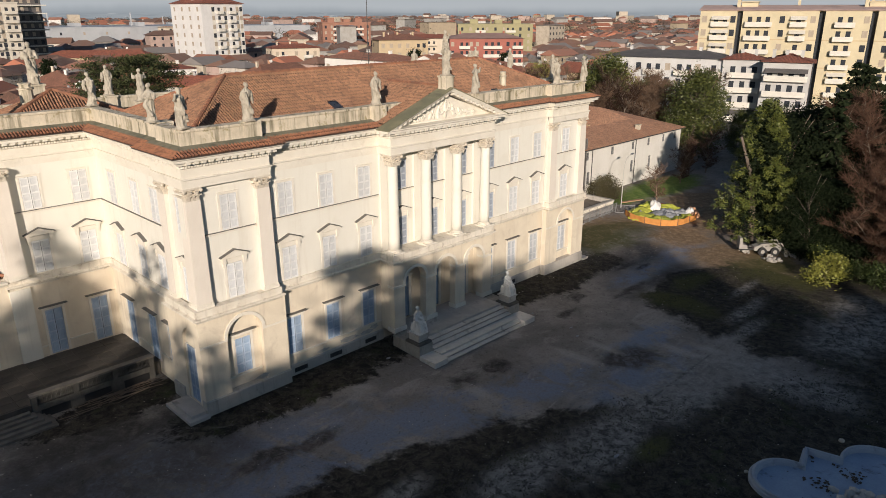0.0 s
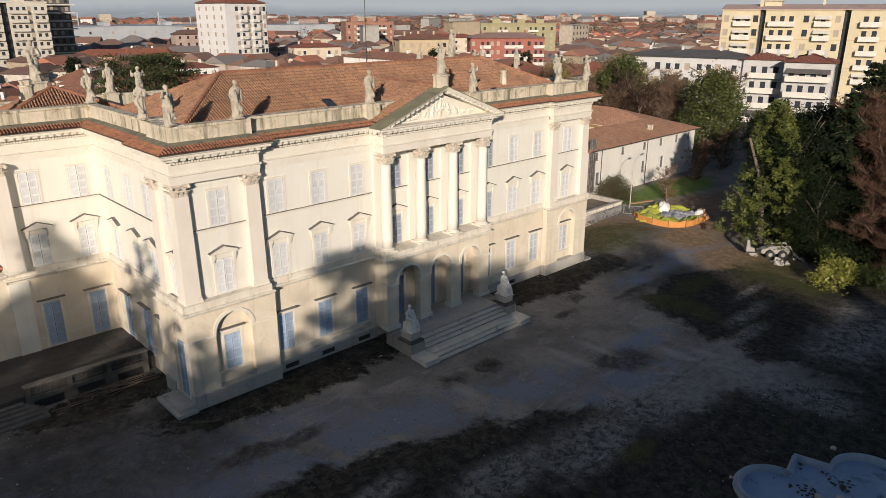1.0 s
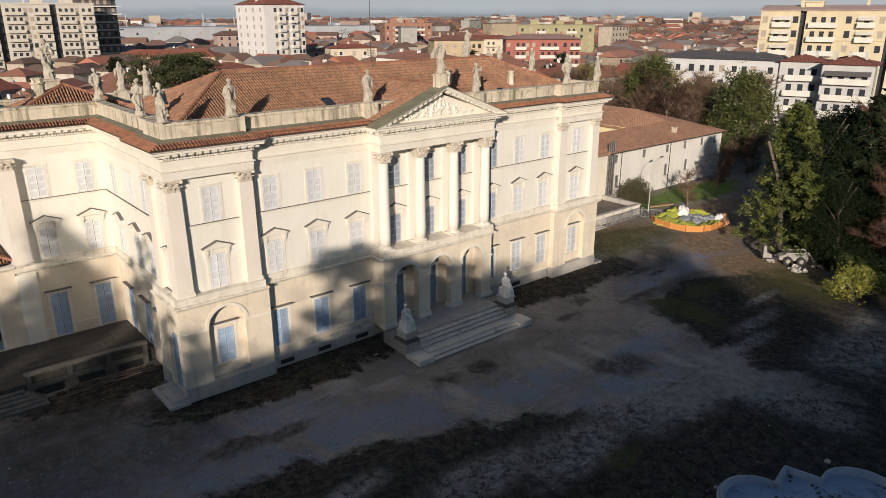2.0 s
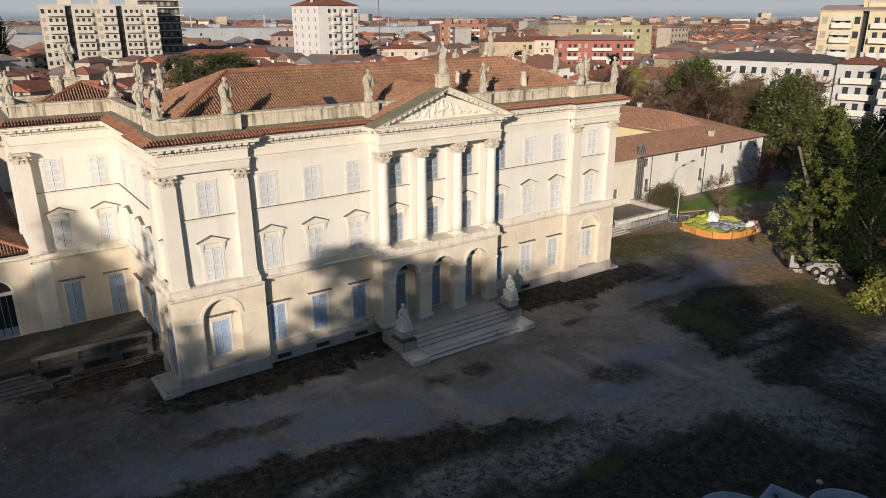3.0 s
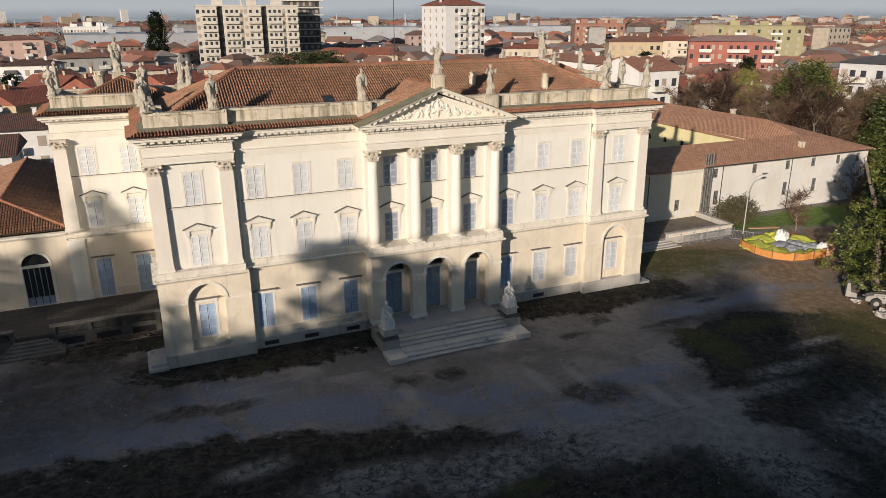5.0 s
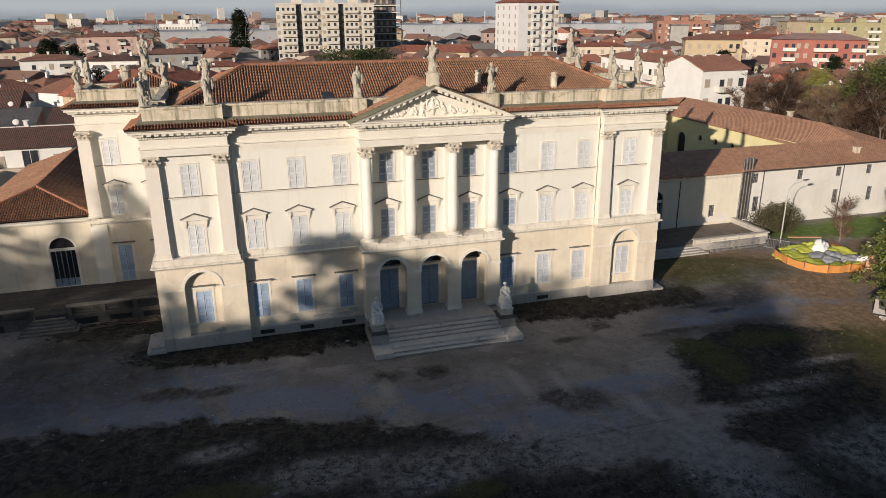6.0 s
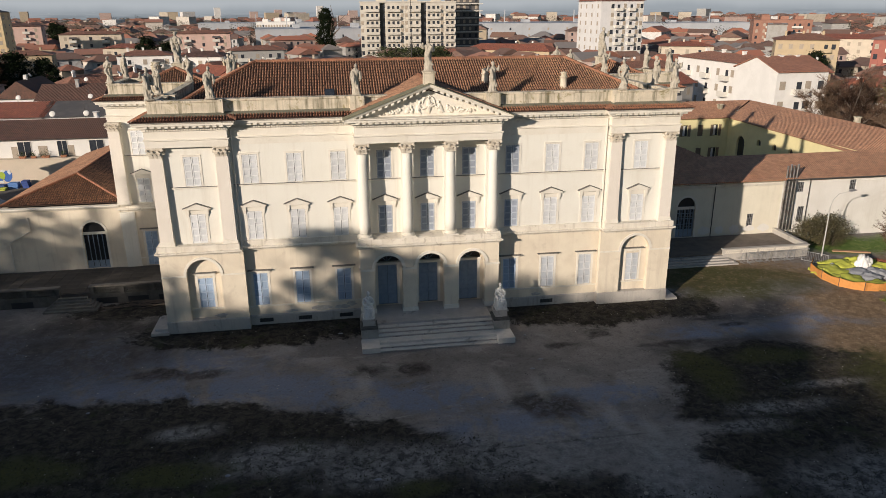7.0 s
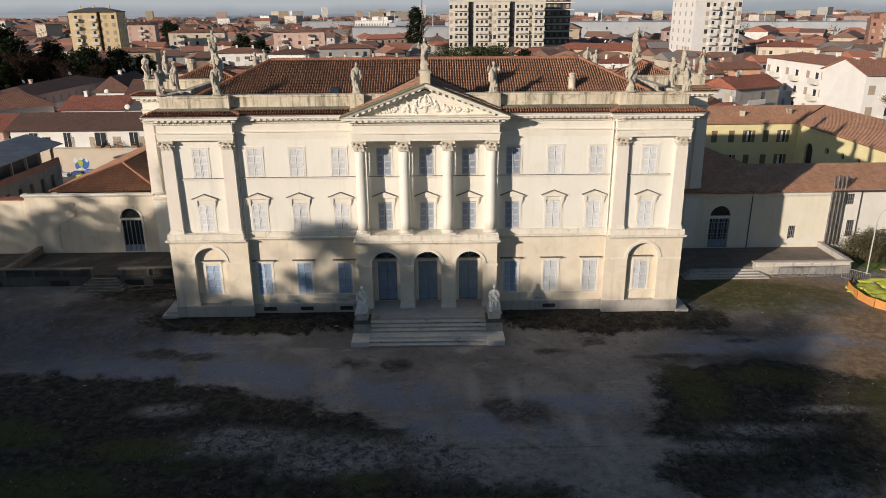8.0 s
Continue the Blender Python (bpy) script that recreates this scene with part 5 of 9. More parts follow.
right_wing = thing("right_wing", "long white service wing with brown tile roof round a court", "wing")
bm = bmesh.new()
small = [(c - 0.38, c + 0.38, 5.1, 6.15) for c in (20.6, 26.4, 31.6, 35.8, 40.0, 43.4)]
low = [(c - 0.38, c + 0.38, 2.0, 3.6) for c in (21.0, 31.6, 36.4)]
DOOR, SQUARE = (7.55, 9.45, 1.0, 4.15, "arch"), (15.15, 15.85, 1.6, 3.1)
SPLIT = 18.6
wall(bm, (18.9, 12.3), (1, 0), SPLIT, BASE, 6.6, 0.5, [DOOR, SQUARE])
part("wall", bm, surface("warm_limewash", (0.75, 0.70, 0.57), (0.69, 0.64, 0.52), 0.4, 0.9, 25, 0.25, 0.01, streak=((0.5, 0.46, 0.38), 0.35), stain=((0.58, 0.52, 0.42), 0.4, 0.4)), right_wing, "cream limewashed stretch of wing wall")
bm = bmesh.new()
wall(bm, (18.9 + SPLIT, 12.3), (1, 0), 45.1 - SPLIT, BASE, 6.6, 0.5, [(h[0] - SPLIT, h[1] - SPLIT, *h[2:]) for h in small + low])
wall(bm, (64.0, 12.85), (0, 1), 41.15, BASE, 6.6, 0.5)
part("wall", bm, WHITEWALL, right_wing, "white limewashed wing wall")
for h in small + low + [SQUARE, DOOR]:
    c, z0, z1 = 18.9 + (h[0] + h[1]) / 2, h[2], h[3]
    w = (h[1] - h[0]) / 2
    bm = bmesh.new()
    rings(bm, [[(c + sx * (w - d), y, (z0 + z1) / 2 + sz * ((z1 - z0) / 2 - d)) for sx, sz in ((-1, -1), (1, -1), (1, 1), (-1, 1))] for d, y in ((0.0, 12.47), (0.0, 12.41), (0.05, 12.41), (0.05, 12.47))], caps=False)
    ob = part("window", bm, STEEL, right_wing, "small barred window with grey frame")
    for k in range(1, 4):
        bm = bmesh.new()
        x = c - w + 2 * w * k / 4
        box(bm, x - 0.025, x + 0.025, 12.42, 12.46, z0 + 0.03, z1 - 0.03)
        part("bar", bm, STEEL, ob)
    for k in range(1, 3):
        bm = bmesh.new()
        z = z0 + (z1 - z0) * k / 3
        box(bm, c - w + 0.03, c + w - 0.03, 12.412, 12.45, z - 0.025, z + 0.025)
        part("bar", bm, STEEL, ob)
    bm = bmesh.new()
    box(bm, c - w, c + w, 12.52, 12.56, z0, z1 + (0.96 if w > 0.5 else 0.0))
    part("backing", bm, DARK, ob)
bm = bmesh.new()
for k in range(16):
    a, b = math.pi * k / 16, math.pi * (k + 1) / 16
    prism(bm, [(27.4 - r * math.cos(t), 12.3, 4.15 + r * math.sin(t)) for r, t in ((0.95, a), (0.95, b), (1.13, b), (1.13, a))], (0, -0.06, 0))
for s in (-1, 1):
    box(bm, 27.4 + min(s * 0.95, s * 1.13), 27.4 + max(s * 0.95, s * 1.13), 12.24, 12.32, 1.0, 4.15)
box(bm, 26.45, 28.35, 12.36, 12.44, 3.86, 4.12)
ob = part("door_surround", bm, TRIM, right_wing)
for k in range(2):
    bm = bmesh.new()
    x0 = 26.5 + 0.92 * k
    box(bm, x0, x0 + 0.88, 12.46, 12.50, 1.0, 1.75)
    for i in range(4):
        box(bm, x0 + 0.27 * i, x0 + 0.27 * i + 0.06, 12.46, 12.50, 1.75, 3.86)
    for i in range(4):
        box(bm, x0, x0 + 0.88, 12.465, 12.495, 1.75 + 0.55 * i, 1.81 + 0.55 * i)
    part("door_leaf", bm, DOORBLUE, ob, "glazed blue door leaf")
for k in range(11):
    rk = random.Random(700 + k)
    bm = bmesh.new()
    x, w, h = 19.8 + 1.62 * k, rk.uniform(0.5, 1.0), rk.uniform(0.25, 0.6)
    n = 16
    if 25.6 < x < 29.4:
        continue
    prism(bm, [(x + w * (0.7 + 0.4 * rk.random()) * math.cos(6.2832 * i / n), 12.294, 1.55 + h * (0.6 + 0.5 * rk.random()) * math.sin(6.2832 * i / n)) for i in range(n)], (0, 0.03, 0))
    part("plaster_patch", bm, WHITEWALL, right_wing, "fresh white plaster patch")
bm = bmesh.new()
moulding(bm, [(19.0, 12.3), (37.4, 12.3)], [(-0.1, 5.9), (0.06, 5.95), (0.18, 6.2), (0.18, 6.3), (-0.1, 6.32)])
part("cornice", bm, TRIM, right_wing)
for x in (30.2, 40.4, 51.0):
    bm = bmesh.new()
    tube(bm, (x, 12.2, 1.0 if x < 37 else 0.3), (x, 12.2, 6.5), 0.05, None, 6)
    part("downpipe", bm, IRON, right_wing)
bm = bmesh.new()
tube(bm, (37.5, 11.75, 6.55), (64.2, 11.75, 6.55), 0.07, None, 6)
part("gutter", bm, IRON, right_wing)
# the court behind, with its yellow walls
CX0, CY1 = 51.4, 46.4
bm = bmesh.new()
wall(bm, (CX0, CY1), (0, -1), 26.4, BASE, 7.4, 0.5, [(2.6, 4.6, 0.3, 4.2, "arch")] + [(s - 0.45, s + 0.45, 4.6, 5.0, "arch") for s in (8.0, 11.5, 15.0, 18.5, 22.0)])
rows_of = [(c - 0.42, c + 0.42, *z) for c in [4.0 + 2.4 * k for k in range(12)] for z in ((1.3, 3.0), (4.75, 6.4))]
wall(bm, (19.0, CY1), (1, 0), CX0 - 19.0, BASE, 7.4, 0.5, rows_of)
part("court_wall", bm, YELLOWWALL, right_wing, "pale yellow court walls with shuttered windows and arches")
BROWNSHUTTER = surface("brown_shutter", (0.20, 0.14, 0.09), (0.16, 0.115, 0.078), 2.0, 0.7, 30, 0.1)
for i, h in enumerate(rows_of):
    c = 19.0 + (h[0] + h[1]) / 2
    bm = bmesh.new()
    box(bm, c - 0.42, c + 0.42, CY1 + 0.2, CY1 + 0.26, h[2], h[3])
    ob = part("court_window", bm, DARK, right_wing)
    open_ = i % 3 == 1 or i % 7 == 2
    for s in (-1, 1):
        bm = bmesh.new()
        x = c + s * (0.64 if open_ else 0.21)
        y = CY1 - 0.05 if open_ else CY1 + 0.06
        box(bm, x - 0.2, x + 0.2, y, y + 0.045, h[2], h[3])
        part("shutter", bm, BROWNSHUTTER, ob)
    if open_:
        bm = bmesh.new()
        box(bm, c - 0.3, c + 0.02, CY1 + 0.12, CY1 + 0.15, h[2] + 0.1, h[3] - 0.1)
        part("curtain", bm, WHITEWALL, ob, "white net curtain")
bm = bmesh.new()
box(bm, CX0 + 0.3, CX0 + 0.36, 20.5, CY1 - 0.5, 0.3, 6.5)
part("dark_passage", bm, DARK, right_wing)
RW, EY, RY = 6.62, 11.75, 16.6
RX = 56.8
SLOPES = [
    [(18.9, EY, RW), (64.5, EY, RW), (RX, RY, 8.15), (18.9, RY, 8.15)],
    [(64.5, EY, RW), (64.5, 54, RW), (RX, 50, 9.3), (RX, 22.0, 9.3), (RX, RY, 8.15)],
    [(CX0 - 0.4, 21.3, 6.7), (18.9, 21.3, 6.7), (18.9, RY, 8.15), (RX, RY, 8.15)],
    [(CX0 - 0.4, CY1 - 0.4, 7.45), (CX0 - 0.4, 19.6, 7.2), (RX, RY, 8.15), (RX, 22.0, 9.3), (RX, 50, 9.3)],
    [(19.0, CY1 - 0.4, 7.45), (CX0 - 0.4, CY1 - 0.4, 7.45), (RX, 50.5, 9.3), (19.0, 50.5, 9.3)],
    [(64.5, 54.5, 7.4), (19.0, 54.5, 7.4), (19.0, 50.5, 9.3), (RX, 50.5, 9.3)],
    [(25.0, 16.9, 10.6), (31.4, 16.9, 8.05), (31.4, 22.4, 6.8), (25.0, 22.4, 6.8)],
    [(25.0, 16.9, 10.6), (25.0, 12.9, 7.1), (31.4, 16.9, 8.05)],
]
for corners in SLOPES:
    bm = bmesh.new()
    face(bm, corners)
    bmesh.ops.triangulate(bm, faces=bm.faces[:])
    bmesh.ops.solidify(bm, geom=bm.faces[:], thickness=0.12)
    part("roof_slope", bm, TILES_OLD, right_wing, "brown weathered tile roof")
for x, y, z in ((30.5, 48.4, 8.3), (38.0, 49.8, 8.9), (44.0, 48.0, 8.2), (26.0, 49.5, 8.8), (50.8, 48.4, 8.4), (59.0, 30.0, 8.9), (54.0, 13.8, 7.2)):
    bm = bmesh.new()
    box(bm, x - 0.3, x + 0.3, y - 0.25, y + 0.25, z - 0.4, z + 0.6)
    box(bm, x - 0.38, x + 0.38, y - 0.33, y + 0.33, z + 0.6, z + 0.7)
    part("chimney", bm, PARAPET, right_wing, "plastered chimney")

# Garden wall carrying on from the wing
bm = bmesh.new()
wall(bm, (-62.0, 12.6), (1, 0), 24.95, -0.2, 6.3, 0.4)
solid("garden_wall", bm, STUCCO_LOW, "cream plastered garden wall with tile coping", "wall", kind="structure")
bm = bmesh.new()
for k in range(96):
    x = -62.0 + 0.26 * k
    prism(bm, [(x, 12.45, 6.32), (x + 0.24, 12.45, 6.32), (x + 0.2, 12.45, 6.41), (x + 0.04, 12.45, 6.41)], (0, 0.7, 0.12))
tagged(new("wall_coping", mesh_of("wall_coping", bm, TILES_EAVE)), "row of red clay coping tiles", "coping", kind="stuff")

# Conduit on the wing wall
bm = bmesh.new()
for a, b in (((-32.6, 12.33, 6.1), (-32.6, 12.33, 4.9)), ((-32.6, 12.33, 4.9), (-34.4, 12.33, 3.9)), ((-34.4, 12.33, 3.9), (-34.4, 12.33, 1.4))):
    tube(bm, a, b, 0.05, None, 6)
part("conduit", bm, TRIM, left_wing, "pale conduit pipe")

# Paving slabs of the terrace by the wing
terrace_slabs = bpy.data.objects["left_terrace"]
bm = bmesh.new()
rings(bm, [[(-0.455 * k, -0.455 * k, z), (0.455 * k, -0.455 * k, z), (0.455 * k, 0.455 * k, z), (-0.455 * k, 0.455 * k, z)] for k, z in ((1.0, 0.0), (1.0, 0.02), (0.97, 0.028))])
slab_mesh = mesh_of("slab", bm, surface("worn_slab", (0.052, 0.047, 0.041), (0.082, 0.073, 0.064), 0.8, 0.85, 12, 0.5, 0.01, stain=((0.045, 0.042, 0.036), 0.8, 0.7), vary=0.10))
rs = random.Random(8)
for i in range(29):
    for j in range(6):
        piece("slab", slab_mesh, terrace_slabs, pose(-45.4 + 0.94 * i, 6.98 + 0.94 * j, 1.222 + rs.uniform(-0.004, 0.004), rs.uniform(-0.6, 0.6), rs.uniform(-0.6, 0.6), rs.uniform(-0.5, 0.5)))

# ---- statues ----
def fused(data, voxel):
    """The pieces of a mesh melted into one carved-looking skin."""
    ob = new("melt", data)
    mod = ob.modifiers.new("remesh", "REMESH")
    mod.mode, mod.voxel_size, mod.use_smooth_shade = "VOXEL", voxel, True
    soft = ob.modifiers.new("smooth", "SMOOTH")
    soft.factor, soft.iterations = 0.5, 2
    bpy.context.view_layer.update()
    out = bpy.data.meshes.new_from_object(ob.evaluated_get(bpy.context.evaluated_depsgraph_get()))
    out.name = data.name
    bpy.data.objects.remove(ob)
    for p in out.polygons:
        p.use_smooth = True
    return out


def statue_mesh(seed, h, material=MARBLE):
    """A draped stone figure on a thin plinth, one mesh, h metres high."""
    r = random.Random(seed)
    bm = bmesh.new()
    box(bm, -0.33, 0.33, -0.28, 0.28, 0, 0.1)
    n, lean, turn = 22, r.uniform(-0.10, 0.10), r.uniform(-0.5, 0.5)
    prof = [(0.10, 0.265, 0.22), (0.25, 0.245, 0.21), (0.50, 0.215, 0.20), (0.80, 0.21, 0.19), (1.0, 0.22, 0.185), (1.12, 0.186, 0.155), (1.25, 0.20, 0.165), (1.40, 0.23, 0.16), (1.50, 0.22, 0.14), (1.56, 0.118, 0.10), (1.62, 0.07, 0.075)]
    head, k = 1.75, h / 1.9
    loops = []
    phase = r.uniform(0, 6)
    for z, a, b in prof:
        fold = 0.07 * max(0.0, 1 - z / 1.3)
        sway = lean * math.sin(z * 2.0)
        loops.append([((a * (1 + fold * math.sin(7 * t + phase + z * 2) + 0.05 * math.sin(3 * t + phase * 2 + z * 5)) * math.cos(t) + sway) * k, (b * (1 + fold * math.sin(7 * t + phase + z * 2)) * math.sin(t)) * k, z * k) for t in [2 * math.pi * i / n for i in range(n)]])
    rings(bm, loops)
    hx = lean * math.sin(head * 2)
    bmesh.ops.create_uvsphere(bm, u_segments=10, v_segments=8, radius=1, matrix=Matrix.Translation((hx * k, -0.02, head * k)) @ Matrix.Diagonal((0.095 * k, 0.11 * k, 0.135 * k, 1)))
    bmesh.ops.create_uvsphere(bm, u_segments=8, v_segments=6, radius=1, matrix=Matrix.Translation((hx * k, 0.06 * k, (head + 0.04) * k)) @ Matrix.Diagonal((0.11 * k, 0.1 * k, 0.12 * k, 1)))
    top = prof[-3][0] - 0.06
    for s in (-1, 1):
        sh = Vector((s * 0.22 + hx, 0, top)) * k
        mode = r.choice(("down", "bent", "bent", "up"))
        if mode == "down":
            el, ha = Vector((s * 0.30, 0.03, top - 0.32)) * k, Vector((s * 0.26, -0.12, top - 0.58)) * k
        elif mode == "bent":
            el, ha = Vector((s * 0.33, -0.02, top - 0.28)) * k, Vector((s * 0.05, -0.24, top - 0.20)) * k
        else:
            el, ha = Vector((s * 0.38, -0.05, top - 0.12)) * k, Vector((s * 0.34, -0.16, top + 0.22)) * k
        tube(bm, sh, el, 0.095 * k, 0.08 * k, 8)
        tube(bm, el, ha, 0.08 * k, 0.055 * k, 8)
    q = [Vector((0.18 * r.choice((-1, 1)) + hx, -0.14, top)) * k, Vector((-0.1, -0.24, 0.85)) * k, Vector((0.22, -0.2, 0.35)) * k]
    tube(bm, q[0], q[1], 0.09 * k, 0.12 * k, 7)
    tube(bm, q[1], q[2], 0.12 * k, 0.07 * k, 7)
    out = fused(mesh_of("statue", bm, material, True), 0.032 * k)
    away = [v.normal.copy() for v in out.vertices]
    for v, way in zip(out.vertices, away):
        if v.co.z > 0.13:
            p = Vector((v.co.x * 11, v.co.y * 11, v.co.z * 3.5 + seed)) / k
            v.co += way * (noise.noise(p) * 0.05 + noise.noise(p * 2.3) * 0.02) * k * (0.4 if v.co.z > (head - 0.12) * k else 1.0)
    return out


def seated_mesh(seed, material):
    """A draped seated figure: block seat, knees forward, robe spreading to the feet, torso, bent arms and head."""
    r = random.Random(seed)
    bm = bmesh.new()
    box(bm, -0.42, 0.42, -0.55, 0.5, 0.0, 0.09)
    box(bm, -0.33, 0.33, -0.05, 0.46, 0.09, 0.66)
    for s in (-1, 1):
        knee, foot = Vector((s * 0.17, -0.30 - 0.06 * (s > 0), 0.80)), Vector((s * 0.20 + 0.03, -0.46, 0.14))
        tube(bm, (s * 0.16, 0.18, 0.78), knee, 0.17, 0.14, 9)
        tube(bm, knee, foot, 0.15, 0.19, 9)
    rings(bm, [[(a * math.cos(q), -0.08 + off + b * math.sin(q), z) for q in [6.2832 * i / 20 for i in range(20)]] for z, a, b, off in ((0.08, 0.42, 0.46, -0.08), (0.30, 0.37, 0.42, -0.08), (0.62, 0.33, 0.36, -0.05), (0.86, 0.28, 0.28, 0.06))])
    rings(bm, [[(0.02 + a * math.cos(q), 0.16 + off + b * math.sin(q), z) for q in [6.2832 * i / 18 for i in range(18)]] for z, a, b, off in ((0.62, 0.29, 0.23, 0.0), (0.90, 0.24, 0.18, 0.0), (1.15, 0.23, 0.17, -0.02), (1.36, 0.27, 0.17, -0.04), (1.47, 0.22, 0.13, -0.05), (1.52, 0.09, 0.09, -0.06), (1.62, 0.07, 0.08, -0.07))])
    bmesh.ops.create_uvsphere(bm, u_segments=12, v_segments=8, radius=1, matrix=Matrix.Translation((0.02, 0.07, 1.73)) @ Matrix.Diagonal((0.115, 0.13, 0.155, 1)))
    bmesh.ops.create_uvsphere(bm, u_segments=10, v_segments=6, radius=1, matrix=Matrix.Translation((0.02, 0.16, 1.76)) @ Matrix.Diagonal((0.12, 0.11, 0.12, 1)))
    for s in (-1, 1):
        el = Vector((s * 0.36, -0.02, 1.02))
        tube(bm, (s * 0.25, 0.10, 1.38), el, 0.10, 0.085, 8)
        tube(bm, el, (s * 0.12, -0.30, 0.98) if s > 0 else (-0.2, -0.34, 0.90), 0.085, 0.06, 8)
    tube(bm, (-0.24, 0.02, 1.36), (0.20, -0.16, 0.95), 0.07, 0.12, 8)
    tube(bm, (0.20, -0.16, 0.95), (0.36, -0.34, 0.30), 0.12, 0.10, 8)
    out = fused(mesh_of("statue", bm, material, True), 0.026)
    away = [v.normal.copy() for v in out.vertices]
    for v, way in zip(out.vertices, away):
        if v.co.z > 0.11:
            p = Vector((v.co.x * 12, v.co.y * 12, v.co.z * 4 + seed))
            v.co += way * (noise.noise(p) * 0.035 + noise.noise(p * 2.3) * 0.014) * (0.3 if v.co.z > 1.55 else 1.0)
    return out


def set_statue(data, x, y, z, turn, label="weathered stone statue of a draped figure on the roof parapet", group="roof statues"):
    ob = new("statue", data)
    ob.matrix_basis = pose(x, y, z, 0, 0, turn)
    tagged(ob, label, "statue", group)


roof_figures = [statue_mesh(s, 2.15) for s in (3, 8, 11, 17, 23)]
SPOTS = [(-18.5, -0.15, 20), (-18.6, 3.2, -60), (-14.6, -0.15, 0), (14.5, -0.15, -15), (18.5, -0.15, 10), (18.55, 3.2, 70),
         (-24.45, 13.0, -25), (-24.45, 17.9, -80), (-18.2, 13.0, 10), (18.2, 13.0, 0), (24.45, 13.0, 20), (24.45, 17.9, 90)]
for i, (x, y, turn) in enumerate(SPOTS):
    set_statue(roof_figures[(i * 3) % 5], x, y, 17.05, turn)
for i, s in enumerate((-1, 1)):
    set_statue(roof_figures[i + 1], 4.85 * s, 0.3, 17.04, 8 * s)
for i, (x, y) in enumerate(((-15.2, 17.9), (-14.9, 13.0), (14.9, 13.0), (15.2, 17.9))):
    bm = bmesh.new()
    box(bm, x - 0.4, x + 0.4, y - 0.4, y + 0.4, 15.9, 17.0)
    box(bm, x - 0.46, x + 0.46, y - 0.46, y + 0.46, 17.0, 17.1)
    part("statue_pedestal", bm, PARAPET, villa)
    set_statue(roof_figures[(i + 1) % 5], x, y, 17.1, 180)
for s in (-1, 1):
    bm = bmesh.new()
    box(bm, 19.9 * s - 0.5, 19.9 * s + 0.5, 17.7, 18.5, 15.9, 18.1)
    box(bm, 19.9 * s - 0.58, 19.9 * s + 0.58, 17.62, 18.58, 18.1, 18.22)
    part("statue_pedestal", bm, PARAPET, villa)
    set_statue(statue_mesh(31 + s, 2.75), 19.9 * s, 18.1, 18.22, 20 * s, "tall weathered stone statue on a high roof pedestal")
bm = bmesh.new()
box(bm, -0.36, 0.36, -1.75, -1.0, 17.7, 18.62)
box(bm, -0.42, 0.42, -1.82, -0.94, 18.62, 18.72)
part("statue_pedestal", bm, PARAPET, villa)
set_statue(statue_mesh(41, 2.15), 0.0, -1.38, 18.72, 0, "weathered stone statue on top of the pediment")
for s in (-1, 1):
    set_statue(seated_mesh(52 + s, WHITE_MARBLE), 4.82 * s, -3.45, 1.85, 0, "pale marble seated figure on a pedestal beside the steps", "stair statues")


# Chimneys, skylights and the mast on the roof
for x, y, z0, z1, w in ((5.0, 3.6, 17.2, 18.1, 0.26), (10.9, 2.65, 16.8, 17.85, 0.29), (-21.25, 15.4, 16.6, 18.25, 0.44)):
    bm = bmesh.new()
    lathe(bm, [(w, z0), (w * 0.95, z1 - 0.1), (w * 1.15, z1 - 0.08), (w * 1.15, z1)], x, y, 12)
    ob = part("chimney", bm, PARAPET, villa, "plastered chimney stack")
    bm = bmesh.new()
    lathe(bm, [(w * 0.8, z1), (w * 0.8, z1 + 0.2), (w * 0.95, z1 + 0.22), (w * 0.9, z1 + 0.3), (0.03, z1 + 0.34)], x, y, 10)
    part("chimney_pot", bm, PARAPET, ob)
GLASS = surface("dark_glass", (0.03, 0.035, 0.045), (0.05, 0.055, 0.065), 2.0, 0.15, 10, 0.0)
for x, y in ((-6.7, 2.26), (9.0, 1.6)):
    bm = bmesh.new()
    z = 16.0 + (y - 0.5) * 0.487 + 0.16
    prism(bm, [(x - 0.35, y - 0.4, z - 0.195), (x + 0.35, y - 0.4, z - 0.195), (x + 0.35, y + 0.4, z + 0.195), (x - 0.35, y + 0.4, z + 0.195)], (0, 0, 0.06))
    part("skylight", bm, GLASS, villa, "small dark skylight in the tiles")
mast = thing("antenna_mast", "thin steel mast with aerial on the roof ridge", "mast")
bm = bmesh.new()
tube(bm, (-0.22, 6.55, 18.9), (-0.22, 6.55, 25.5), 0.035, 0.02, 6)
part("pole", bm, IRON, mast)
bm = bmesh.new()
for k in range(5):
    tube(bm, (-0.6, 6.55, 19.6 + 0.12 * k), (0.16, 6.55, 19.6 + 0.12 * k), 0.012, None, 4)
for a in (0, 2.1, 4.2):
    tube(bm, (-0.22 + 0.9 * math.cos(a), 6.55 + 0.9 * math.sin(a), 18.58), (-0.22, 6.55, 20.6), 0.01, None, 4)
part("aerial", bm, IRON, mast)

# Downpipes on the front
for x, y in ((-13.55, -0.12), (13.55, -0.12)):
    bm = bmesh.new()
    tube(bm, (x, y, 1.1), (x, y, 15.0), 0.05, None, 8)
    part("downpipe", bm, PINKISH, villa)

# ---- yard: fountain basin, site enclosure, barriers, lamps, digger ----
def plain(name, col, rough=0.8, metal=0.0):
    return surface(name, col, tuple(c * 0.85 for c in col), 3.0, rough, 30, 0.15, 0.005, metal=metal)


basin = thing("fountain_basin", "scalloped pale stone fountain basin, nearly dry with leaf litter", "fountain")
FX, FY = -0.7, -31.0


